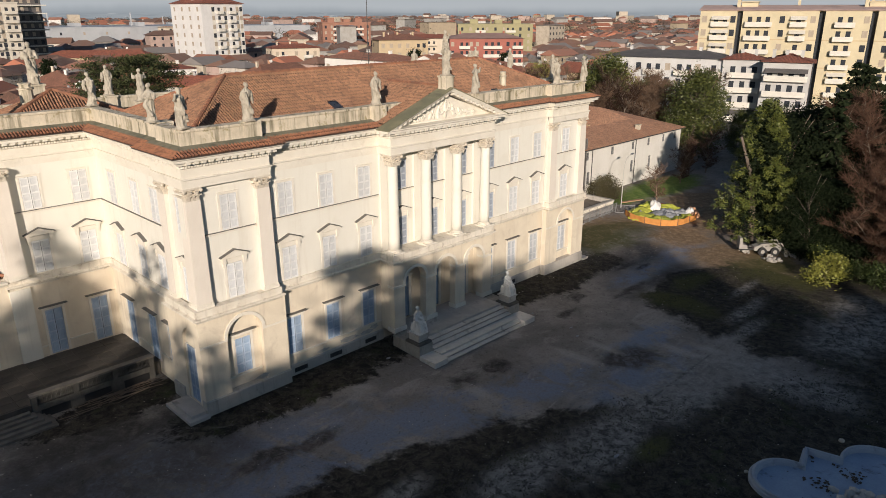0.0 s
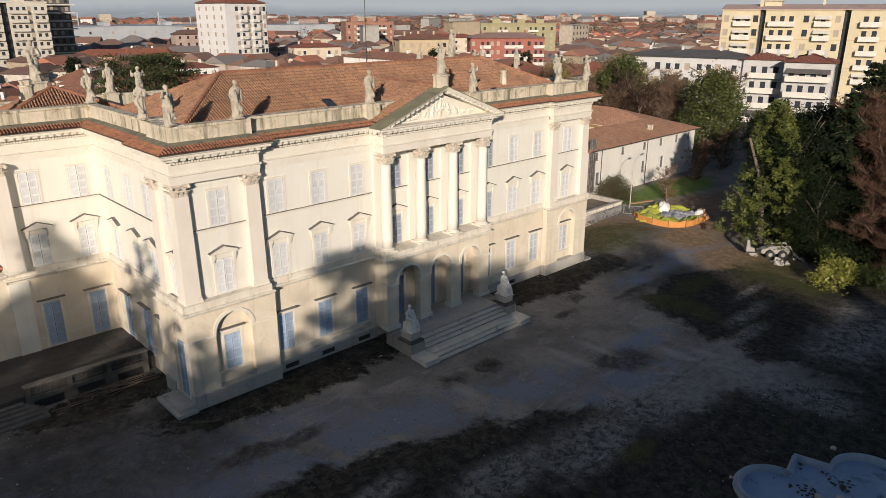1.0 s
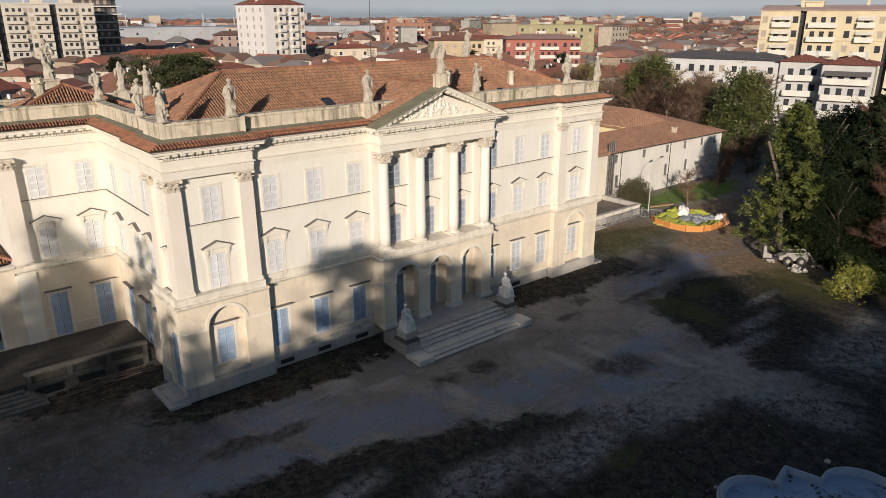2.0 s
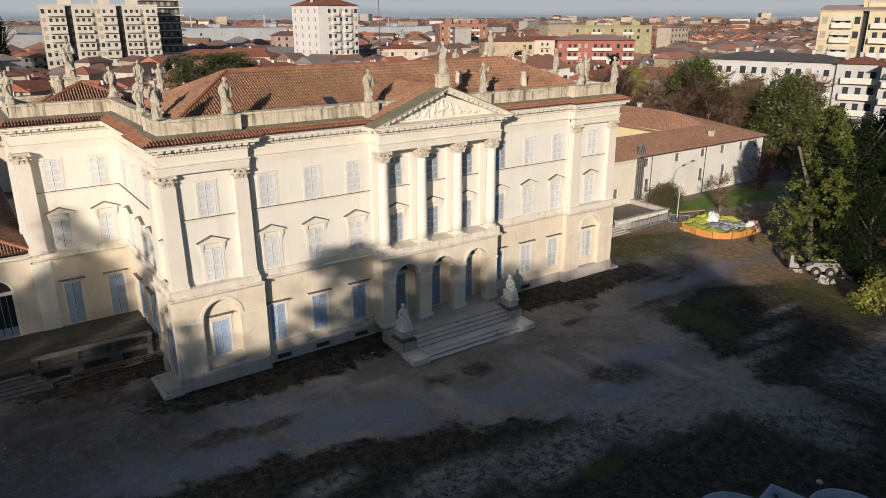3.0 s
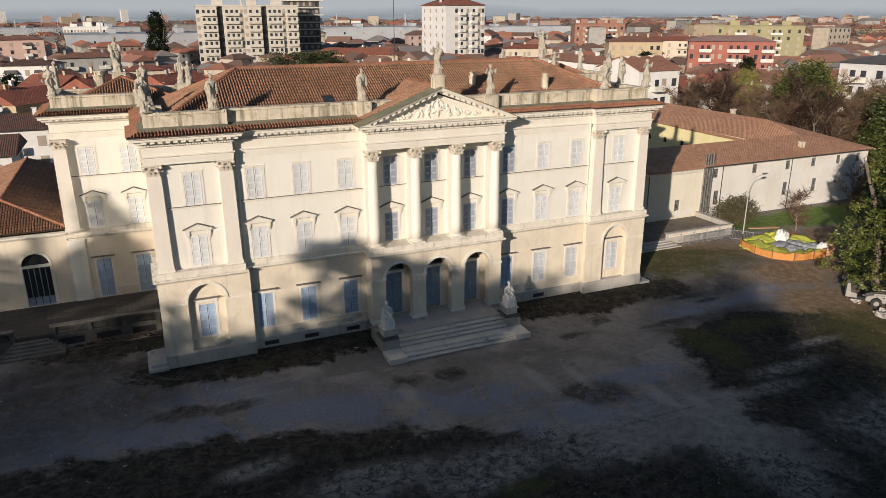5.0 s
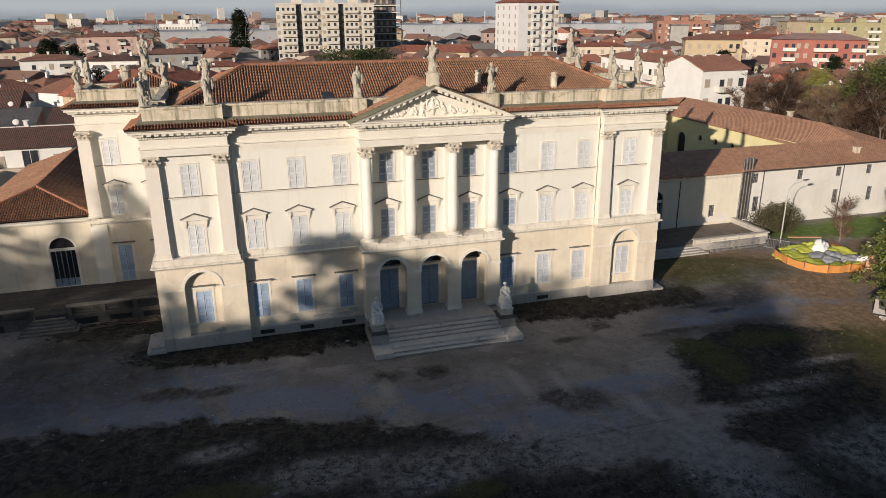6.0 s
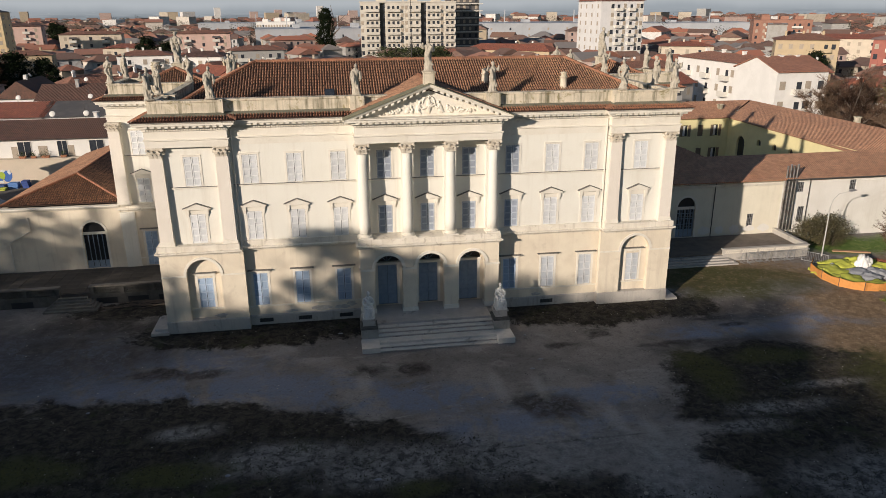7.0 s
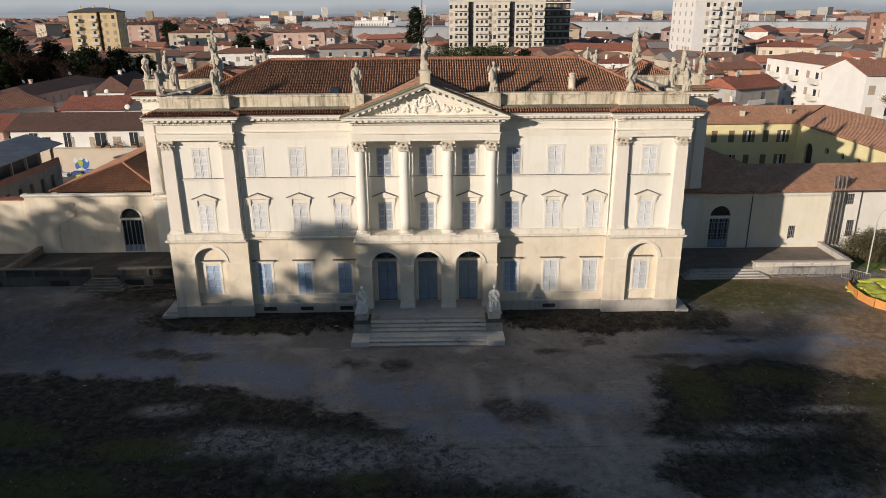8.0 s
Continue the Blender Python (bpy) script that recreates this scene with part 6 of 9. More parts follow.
def basin_radius(t):
    """Quatrefoil with a pointed corner between the lobes."""
    f = (t - radians(12) + math.pi / 4) % (math.pi / 2) - math.pi / 4
    square = 3.5 / math.cos(f)
    inside = 1.8 ** 2 - (3.78 * math.sin(f)) ** 2
    return max(square, 3.78 * math.cos(f) + math.sqrt(inside)) if inside > 0 else square


bm = bmesh.new()
n = 240
loops = []
for d, z in ((0.22, 0.02), (0.22, 0.22), (0.12, 0.26), (0.12, 0.36), (0.08, 0.42), (-0.06, 0.42), (-0.10, 0.34), (-0.16, 0.26), (-0.22, 0.08)):
    loops.append([(FX + (basin_radius(2 * math.pi * i / n) + d) * math.cos(2 * math.pi * i / n), FY + (basin_radius(2 * math.pi * i / n) + d) * math.sin(2 * math.pi * i / n), z) for i in range(n)])
rings(bm, loops, caps=False)
part("rim", bm, surface("basin_rim_stone", (0.30, 0.34, 0.40), (0.38, 0.41, 0.45), 0.9, 0.8, 20, 0.3, stain=((0.12, 0.12, 0.12), 1.0, 0.5)), basin)
BASINFLOOR = surface("basin_lining", (0.24, 0.31, 0.42), (0.30, 0.37, 0.47), 0.6, 0.5, 8, 0.3, 0.01, stain=((0.035, 0.03, 0.026), 0.8, 0.95))
bm = bmesh.new()
bm.faces.new([bm.verts.new((FX + (basin_radius(2 * math.pi * i / n) - 0.2) * math.cos(2 * math.pi * i / n), FY + (basin_radius(2 * math.pi * i / n) - 0.2) * math.sin(2 * math.pi * i / n), 0.1)) for i in range(n)])
part("floor", bm, BASINFLOOR, basin)
store4 = ([], [])
r4 = random.Random(40)
for k in range(1500):
    a, q = r4.uniform(0, 6.283), r4.random() ** 0.7
    rr4 = (basin_radius(a) - 0.35) * q
    x, y = FX + rr4 * math.cos(a), FY + rr4 * math.sin(a)
    if noise.noise(Vector((x * 0.9, y * 0.9, 3.0))) < 0.2:
        continue
    w = r4.uniform(0.05, 0.13)
    b = r4.uniform(0, 6.283)
    i = len(store4[0])
    store4[0].extend([(x + w * math.cos(b + c), y + w * math.sin(b + c) * 0.8, 0.115 + r4.uniform(0, 0.03)) for c in (0, 1.57, 3.14, 4.71)])
    store4[1].append((i, i + 1, i + 2, i + 3))
data = bpy.data.meshes.new("leaf_litter")
data.from_pydata(store4[0], [], store4[1])
data.materials.append(plain("dead_leaves", (0.07, 0.045, 0.025)))
tagged(new("leaf_litter", data), "brown dead leaves lying in the dry basin", "leaves", kind="stuff")
bm = bmesh.new()
r4 = random.Random(4)
for k in range(26):
    bmesh.ops.create_icosphere(bm, subdivisions=1, radius=1, matrix=Matrix.Translation((FX + r4.gauss(0, 0.7), FY + r4.gauss(0.6, 0.7), 0.2 + r4.random() * 0.2)) @ Matrix.Diagonal((r4.uniform(0.1, 0.35), r4.uniform(0.1, 0.3), r4.uniform(0.1, 0.3), 1)))
part("centre_rock", bm, STONE, basin)
for k, (x, y, w) in enumerate(((-1.9, -25.2, 0.12), (4.6, -27.9, 0.2), (7.6, -22.9, 0.12))):
    bm = bmesh.new()
    bmesh.ops.create_icosphere(bm, subdivisions=2, radius=1, matrix=Matrix.Translation((x, y, w * 0.4)) @ Matrix.Diagonal((w, w * 0.8, w * 0.6, 1)))
    for v in bm.verts:
        v.co += Vector((noise.noise(v.co * 4), noise.noise(v.co * 4 + Vector((7, 0, 0))), 0)) * w * 0.3
    solid("stone", bm, MARBLE, "loose pale stone lying beside the fountain", "stone", "loose stones")


ORANGE, YELLOWBAG, GREYBAG, WHITEBAG, PINKBAG = plain("orange_mesh_fence", (0.62, 0.27, 0.07)), plain("yellow_sacking", (0.50, 0.52, 0.075)), plain("grey_plastic_sheet", (0.30, 0.31, 0.33)), plain("white_sacking", (0.75, 0.75, 0.73)), plain("pale_orange_sheet", (0.75, 0.42, 0.25))


def heap(cx, cy, rx, ry, h, z0, seed, material, label):
    """A lumpy heap of sacking."""
    bm = bmesh.new()
    bmesh.ops.create_icosphere(bm, subdivisions=4, radius=1)
    for v in bm.verts:
        c = v.co.copy()
        v.co = Vector((cx + c.x * rx, cy + c.y * ry, z0 + max(-0.05, c.z) * h))
        k = noise.noise(c * 2.3 + Vector((seed, 0, 0))) * 0.30 + noise.noise(c * 5 + Vector((0, seed, 0))) * 0.13 + noise.noise(c * 11) * 0.04
        v.co += Vector((c.x * rx * k, c.y * ry * k, abs(c.z) * h * k))
    solid("sheeted_mound", bm, material, label, "heap", "building material heaps", smooth=True)


YELLOW_L, GREY_L, WHITE_L = "pile of building material under bright yellow sheeting", "pile of material under grey plastic sheeting", "white bulk bag of building material"
for k, (x, y, rx, ry, h) in enumerate(((36.5, 2.6, 1.6, 1.5, 0.6), (36.5, 0.3, 1.6, 1.6, 0.55), (38.2, 3.8, 1.8, 1.2, 0.65), (40.4, 3.9, 1.6, 1.2, 0.8), (41.6, 2.0, 1.3, 1.4, 0.7), (38.0, -1.1, 1.6, 0.9, 0.5), (39.9, -1.2, 1.2, 0.8, 0.5))):
    heap(x, y, rx, ry, h, 0.25, k + 1, YELLOWBAG, YELLOW_L)
for k, (x, y, rx, ry, h) in enumerate(((38.3, 1.6, 1.4, 1.0, 0.62), (38.6, 0.4, 1.3, 0.8, 0.66), (40.0, 1.2, 1.0, 0.9, 0.72), (41.0, 0.0, 1.0, 0.8, 0.66), (36.9, 3.0, 0.5, 0.4, 0.7))):
    heap(x, y, rx, ry, h, 0.25, k + 11, GREYBAG, GREY_L)
heap(39.9, 2.8, 0.75, 0.65, 1.35, 0.25, 21, WHITEBAG, WHITE_L)
heap(41.2, -0.9, 0.5, 0.5, 1.0, 0.25, 22, WHITEBAG, WHITE_L)
heap(40.9, -1.7, 1.0, 0.4, 0.75, 0.2, 23, PINKBAG, "pale orange sheeting over stacked material")
heap(42.4, -0.6, 0.7, 0.6, 0.8, 0.2, 24, PINKBAG, "pale orange sheeting over stacked material")
PLANK = plain("red_primed_plank", (0.42, 0.13, 0.07))
for x, y, w, turn, col, label in ((42.1, 7.1, 3.4, -19, plain("raw_pine_plank", (0.45, 0.27, 0.15)), "long raw timber plank lying behind the heaps"), (42.9, 3.5, 2.2, -68, PLANK, "red painted plank lying beside the heaps"), (43.1, 4.2, 1.8, -60, PLANK, "red painted plank lying beside the heaps")):
    bm = bmesh.new()
    box(bm, -w / 2, w / 2, -0.12, 0.12, 0.0, 0.10)
    box(bm, -w / 2 + 0.2, w / 2 - 0.15, 0.16, 0.36, 0.0, 0.08)
    ob = solid("plank", bm, col, label, "plank", "loose planks")
    ob.matrix_basis = pose(x, y, ground_height(x, y) + 0.01, 0, 0, turn)
fence = thing("site_fence", "sagging orange mesh fence round the material heaps", "fence")
FENCE = [(36.2, 4.6), (35.0, 3.3), (34.6, 1.2), (34.9, -0.6), (36.3, -1.9), (38.5, -2.2), (40.0, -2.3)]
for a, b in zip(FENCE, FENCE[1:]):
    bm = bmesh.new()
    rows = [[(a[0] + (b[0] - a[0]) * t, a[1] + (b[1] - a[1]) * t + 0.06 * math.sin(9 * t), 0.22 + z * (0.85 - 0.12 * math.sin(math.pi * t))) for t in [i / 8 for i in range(9)]] for z in (0, 0.35, 0.7, 1.0)]
    for r0, r1 in zip(rows, rows[1:]):
        for i in range(8):
            face(bm, [r0[i], r0[i + 1], r1[i + 1], r1[i]])
    part("mesh_panel", bm, ORANGE, fence)
for p in FENCE:
    bm = bmesh.new()
    tube(bm, (*p, 0.1), (*p, 1.3), 0.025, None, 6)
    part("post", bm, IRON, fence)


def barrier(x, y, turn, label):
    ob = thing("crowd_barrier", label, "barrier", "crowd barriers", at=(x, y, ground_height(x, y)))
    ob.rotation_euler = (radians(8), 0, radians(turn))
    bm = bmesh.new()
    for z in (0.12, 1.05):
        tube(bm, (-1.1, 0, z), (1.1, 0, z), 0.025, None, 6)
    for s in (-1, 1):
        tube(bm, (s * 1.1, 0, 0.1), (s * 1.1, 0, 1.05), 0.025, None, 6)
    part("frame", bm, STEEL, ob)
    for k in range(15):
        bm = bmesh.new()
        tube(bm, (-1.0 + k * 0.143, 0, 0.12), (-1.0 + k * 0.143, 0, 1.05), 0.012, None, 4)
        part("bar", bm, STEEL, ob)
    for s in (-1, 1):
        bm = bmesh.new()
        tube(bm, (s * 0.8, -0.3, 0.02), (s * 0.8, 0.3, 0.02), 0.025, None, 6)
        part("foot", bm, STEEL, ob)


for k, (x, y, turn) in enumerate(((31.0, 6.1, 4), (31.5, 5.9, 6), (33.6, 6.15, 3), (34.1, 5.95, 2), (35.7, 6.2, 3), (36.6, 4.9, -50))):
    barrier(x, y, turn, "galvanised steel crowd barrier leaning by the terrace wall")


LAMPGREY = plain("pale_grey_lamp_paint", (0.50, 0.49, 0.46), 0.6)


def street_lamp(x, y, h, reach, turn, label):
    ob = thing("street_lamp", label, "street lamp", at=(x, y, ground_height(x, y)))
    ob.rotation_euler = (0, 0, radians(turn))
    bm = bmesh.new()
    pts = [(0, 0, 0), (0, 0, h * 0.8), (reach * 0.1, 0, h * 0.92), (reach * 0.35, 0, h), (reach, 0, h + 0.15)]
    for a, b, r in zip(pts, pts[1:], (0.06, 0.04, 0.03, 0.026)):
        tube(bm, a, b, r, r * 0.85, 8)
    part("pole", bm, LAMPGREY, ob)
    bm = bmesh.new()
    prism(bm, [(reach - 0.1, -0.12, h + 0.1), (reach + 0.6, -0.12, h + 0.16), (reach + 0.6, -0.12, h + 0.24), (reach - 0.1, -0.12, h + 0.24)], (0, 0.24, 0))
    part("lamp_head", bm, STEEL, ob)


street_lamp(38.6, 6.6, 6.0, 2.2, 10, "grey steel street lamp with curved arm by the lawn")

# Flue pipes on the wing
DULLSTEEL = surface("weathered_steel", (0.42, 0.41, 0.40), (0.22, 0.20, 0.18), 2.0, 0.32, 20, 0.1, 0.003, metal=0.85)
flue = thing("flue_pipes", "bundle of steel flue pipes rising up the wing wall", "pipes")
for k in range(4):
    bm = bmesh.new()
    x = 37.6 + 0.36 * k
    tube(bm, (x, 12.05, 1.3), (x, 12.05, 7.9 + 0.12 * (k % 2)), 0.11, None, 12)
    ob = part("flue_pipe", bm, DULLSTEEL, flue)
    for z in (2.2, 4.1, 6.0, 7.5):
        bm = bmesh.new()
        tube(bm, (x, 12.05, z), (x, 12.05, z + 0.08), 0.13, None, 12)
        part("collar", bm, DULLSTEEL, ob)


# Small digger under the magnolia
digger = thing("mini_loader", "old chalky white skid loader parked under the trees", "vehicle", at=(33.9, -11.6, 0.0))
digger.rotation_euler = (0, 0, radians(-48))
LOADER, RUBBER = plain("chalky_white_paint", (0.33, 0.31, 0.28), 0.6), plain("black_rubber", (0.03, 0.03, 0.03), 0.9)
bm = bmesh.new()
prism(bm, [(-0.5, -0.45, 0.42), (2.1, -0.45, 0.38), (2.2, -0.45, 0.85), (1.6, -0.45, 1.12), (0.2, -0.45, 1.05), (-0.5, -0.45, 0.8)], (0, 0.9, 0))
bmesh.ops.bevel(bm, geom=bm.edges[:], offset=0.05, segments=2, affect="EDGES")
body = part("body", bm, LOADER, digger)
bm = bmesh.new()
for x in (0.15, 0.55, 0.95, 1.35):
    box(bm, x, x + 0.2, -0.46, 0.46, 0.86, 0.90)
part("grille", bm, RUBBER, body)
bm = bmesh.new()
for y in (-0.6, 0.52):
    tube(bm, (0.0, y, 1.15), (2.0, y, 1.28), 0.07, None, 6)
    tube(bm, (2.0, y, 1.28), (2.55, y, 0.5), 0.07, None, 6)
prism(bm, [(2.4, -0.7, 0.12), (2.95, -0.7, 0.12), (2.7, -0.7, 0.6), (2.4, -0.7, 0.6)], (0, 1.4, 0))
part("loader_arm", bm, LOADER, digger)
bm = bmesh.new()
box(bm, -1.9, -0.5, -0.22, 0.22, 0.4, 0.62)
part("chassis", bm, RUBBER, digger)
bm = bmesh.new()
prism(bm, [(-1.95, -0.4, 0.6), (-1.1, -0.4, 0.6), (-1.2, -0.4, 0.95), (-1.6, -0.4, 1.05), (-1.72, -0.4, 1.75), (-1.95, -0.4, 1.75)], (0, 0.8, 0))
part("operator_seat", bm, LOADER, digger, "chalky seat and control console")
for x in (0.25, 1.45):
    for y in (-0.62, 0.62):
        bm = bmesh.new()
        tube(bm, (x, y - 0.14, 0.42), (x, y + 0.14, 0.42), 0.42, None, 18)
        ob = part("wheel", bm, RUBBER, digger)
        bm = bmesh.new()
        tube(bm, (x, y - 0.15, 0.42), (x, y + 0.15, 0.42), 0.2, None, 12)
        part("rim", bm, LOADER, ob)
for k, (x, y, w, h) in enumerate(((32.6, -13.6, 0.9, 0.6), (33.4, -10.6, 0.6, 0.9), (35.6, -14.2, 0.8, 0.5))):
    bm = bmesh.new()
    for i in range(16):
        rr = random.Random(k * 20 + i)
        m = Matrix.Translation((x + rr.gauss(0, w * 0.4), y + rr.gauss(0, w * 0.4), h * rr.uniform(0.05, 0.5))) @ Euler((rr.uniform(0, 3), rr.uniform(0, 3), rr.uniform(0, 3))).to_matrix().to_4x4() @ Matrix.Diagonal((rr.uniform(0.2, 0.7), rr.uniform(0.1, 0.4), rr.uniform(0.06, 0.2), 1))
        bmesh.ops.create_cube(bm, size=1.0, matrix=m)
    tagged(new("rubble_heap", mesh_of("rubble_heap", bm, STONE)), "heap of broken pale slabs and timber beside the loader", "rubble", "rubble heaps", "stuff")
# Bare stakes lying by the left terrace
bm = bmesh.new()
r6 = random.Random(6)
for k in range(26):
    x = r6.uniform(-25.5, -21.0)
    y = r6.uniform(4.6, 5.9)
    a = r6.uniform(-0.35, 0.35)
    tube(bm, (x, y, 0.36 + r6.random() * 0.15), (x + 2.2 * math.cos(a), y + 2.2 * math.sin(a), 0.38 + r6.random() * 0.25), 0.02, None, 4)
solid("stake_pile", bm, plain("weathered_wood", (0.16, 0.12, 0.09)), "untidy pile of thin wooden stakes by the terrace", "stakes", kind="stuff")

# Scraps of paper and plastic lying on the asphalt
for k, (x, y, w, d) in enumerate(((-1.9, -11.2, 0.22, 0.12), (5.6, -9.6, 0.4, 0.18), (6.5, -8.4, 0.5, 0.12), (-6.9, -2.6, 0.4, 0.2), (-13.0, -18.0, 0.3, 0.2), (-5.4, -19.6, 0.45, 0.2), (6.4, -4.8, 0.25, 0.15), (-22.0, -10.5, 0.25, 0.15), (2.6, -13.4, 0.2, 0.12))):
    bm = bmesh.new()
    rk = random.Random(60 + k)
    n = 9
    rings(bm, [[(x + (w * 0.5 * (0.8 + 0.3 * rk.random()) * f) * math.cos(2 * math.pi * i / n), y + d * 0.55 * (0.8 + 0.3 * rk.random()) * f * math.sin(2 * math.pi * i / n), ground_height(x, y) + z) for i in range(n)] for f, z in ((1.0, 0.005), (0.9, 0.03), (0.4, 0.05))])
    solid("paper_scrap", bm, GREYBAG, "crumpled pale scrap lying on the yard", "litter", "litter in the yard")

# ---- trees ----
def leaf_material(name, a, b, gloss=0.5, shine=0.5):
    m, tree, bsdf, co = start(name, gloss)
    bsdf.inputs["Specular IOR Level"].default_value = shine
    geo = tree.nodes.new("ShaderNodeNewGeometry").outputs["Random Per Island"]
    col = mix(tree, geo, a, b)
    col = mix(tree, ramp(tree, tex_noise(tree, co, 0.6, 4, 0.6), 0.35, 0.68, 0.0, 0.6), col, tuple(c * 0.5 for c in a))
    tree.links.new(col, bsdf.inputs["Base Color"])
    return m


MAGNOLIA = leaf_material("magnolia_leaves", (0.06, 0.085, 0.016), (0.19, 0.20, 0.04), 0.45)
IVY = leaf_material("evergreen_leaves", (0.028, 0.045, 0.013), (0.068, 0.09, 0.022), 0.55, 0.3)
YELLOWLEAF = leaf_material("yellowing_leaves", (0.18, 0.19, 0.03), (0.30, 0.29, 0.06), 0.5)
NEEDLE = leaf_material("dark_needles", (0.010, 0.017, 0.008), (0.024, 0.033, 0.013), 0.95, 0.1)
TWIG = leaf_material("brown_twigs", (0.034, 0.020, 0.014), (0.068, 0.038, 0.025), 0.9, 0.1)
BARK = surface("grey_brown_bark", (0.13, 0.10, 0.08), (0.20, 0.165, 0.13), 3.0, 0.95, 12, 0.6, 0.02)
PALEBARK = surface("pale_bark", (0.21, 0.175, 0.145), (0.15, 0.125, 0.10), 3.0, 0.95, 12, 0.6, 0.02)


def leaf_quads(store, c, n, spread, size, rnd, flat=1.0):
    """Small leaf blades scattered round a point, added to a list of vertices and faces."""
    verts, faces = store
    for _ in range(n):
        p = Vector((rnd.gauss(0, spread), rnd.gauss(0, spread), rnd.gauss(0, spread * flat))) + c
        a, b = rnd.uniform(0, 6.283), rnd.uniform(-0.9, 0.9)
        u = Vector((math.cos(a) * math.cos(b), math.sin(a) * math.cos(b), math.sin(b)))
        w = u.cross(Vector((rnd.gauss(0, 1), rnd.gauss(0, 1), rnd.gauss(0, 1)))).normalized()
        s = size * rnd.uniform(0.6, 1.3)
        k = len(verts)
        verts += [p - u * s, p + w * s * 0.45, p + u * s, p - w * s * 0.45]
        faces.append((k, k + 1, k + 2, k + 3))


def raw_mesh(name, store, material):
    data = bpy.data.meshes.new(name)
    data.from_pydata([tuple(v) for v in store[0]], [], store[1])
    data.materials.append(material)
    return data


def limbs_mesh(h, seed, spread, material, levels=3, start_at=0.25, kids=6, thick=0.03, up=0.55):
    """Tapered trunk with limbs branching off; also gives the tips."""
    rnd = random.Random(seed)
    bm = bmesh.new()
    tips = []

    def grow(a, way, length, r, level):
        p, pieces = a, 3
        for i in range(pieces):
            way = (way + Vector((rnd.gauss(0, 0.10), rnd.gauss(0, 0.10), rnd.gauss(0.03, 0.06)))).normalized()
            q = p + way * length / pieces
            tube(bm, p, q, r * (1 - 0.22 * i), r * (1 - 0.22 * (i + 1)), 6 if level == 0 else 4)
            if level < levels and (level > 0 or (i + 1) / pieces > start_at):
                for _ in range(kids if level == 0 else max(2, kids - 3)):
                    a2 = rnd.uniform(0, 6.283)
                    out = Vector((math.cos(a2), math.sin(a2), 0)) * spread + way * up + Vector((0, 0, 0.15))
                    at = p.lerp(q, rnd.uniform(0.2, 1.0))
                    grow(at, out.normalized(), length * rnd.uniform(0.34, 0.55), r * 0.45, level + 1)
            p = q
        tips.append((p, way, level))

    grow(Vector((0, 0, -0.2)), Vector((0, 0, 1)), h, h * thick, 0)
    return mesh_of("trunk", bm, material), tips


def leafy_tree(name, h, r, seed, material, clumps=70, leaves=90, size=0.16, low=0.15, label="", limbs=1):
    """Trunk, limbs and an uneven crown of leaf clumps."""
    rnd = random.Random(seed)
    ob = thing(name, label or "dense evergreen tree with small glossy leaves", "tree", "park trees")
    trunk, _ = limbs_mesh(h * 0.8, seed, 0.6, BARK, limbs, 0.2, 5)
    piece("trunk", trunk, ob, Matrix())
    store = ([], [])
    for i in range(clumps):
        t = rnd.random()
        z = h * (low + (1 - low) * t)
        wide = r * math.sin(math.pi * min(1, 0.14 + 0.80 * t)) ** 0.7 * (0.72 + 0.5 * rnd.random())
        a = rnd.uniform(0, 6.283)
        d = wide * (0.45 + 0.55 * rnd.random() ** 0.5)
        leaf_quads(store, Vector((d * math.cos(a), d * math.sin(a), z)), leaves, r * 0.13 + 0.15, size, rnd, 0.8)
    piece("crown", raw_mesh("crown", store, material), ob, Matrix())
    return ob


def conifer(name, h, r, seed, label="", material=None, sprays=9):
    """Tiers of drooping branches with needle sprays."""
    rnd = random.Random(seed)
    ob = thing(name, label or "dark evergreen conifer with drooping branches", "tree", "park conifers")
    bm = bmesh.new()
    tube(bm, (0, 0, -0.2), (0, 0, h * 0.98), h * 0.02, 0.03, 7)
    store = ([], [])
    z = h * 0.06
    while z < h * 0.99:
        t = z / h
        reach = r * (1 - t) ** 0.8 + 0.25
        for k in range(9 if t < 0.7 else 6):
            a = rnd.uniform(0, 6.283)
            L = reach * rnd.uniform(0.65, 1.1)
            e = Vector((math.cos(a) * L, math.sin(a) * L, z - 0.22 * L))
            tube(bm, (0, 0, z), e, 0.05, 0.012, 3)
            for i in range(5):
                f = (i + 1) / 5
                leaf_quads(store, Vector((0, 0, z)).lerp(e, f) - Vector((0, 0, 0.1)), sprays, 0.10 + 0.13 * L / 3, 0.30, rnd, 0.5)
        z += h * 0.042
    piece("trunk", mesh_of("trunk", bm, BARK), ob, Matrix())
    piece("crown", raw_mesh("crown", store, material or NEEDLE), ob, Matrix())
    return ob


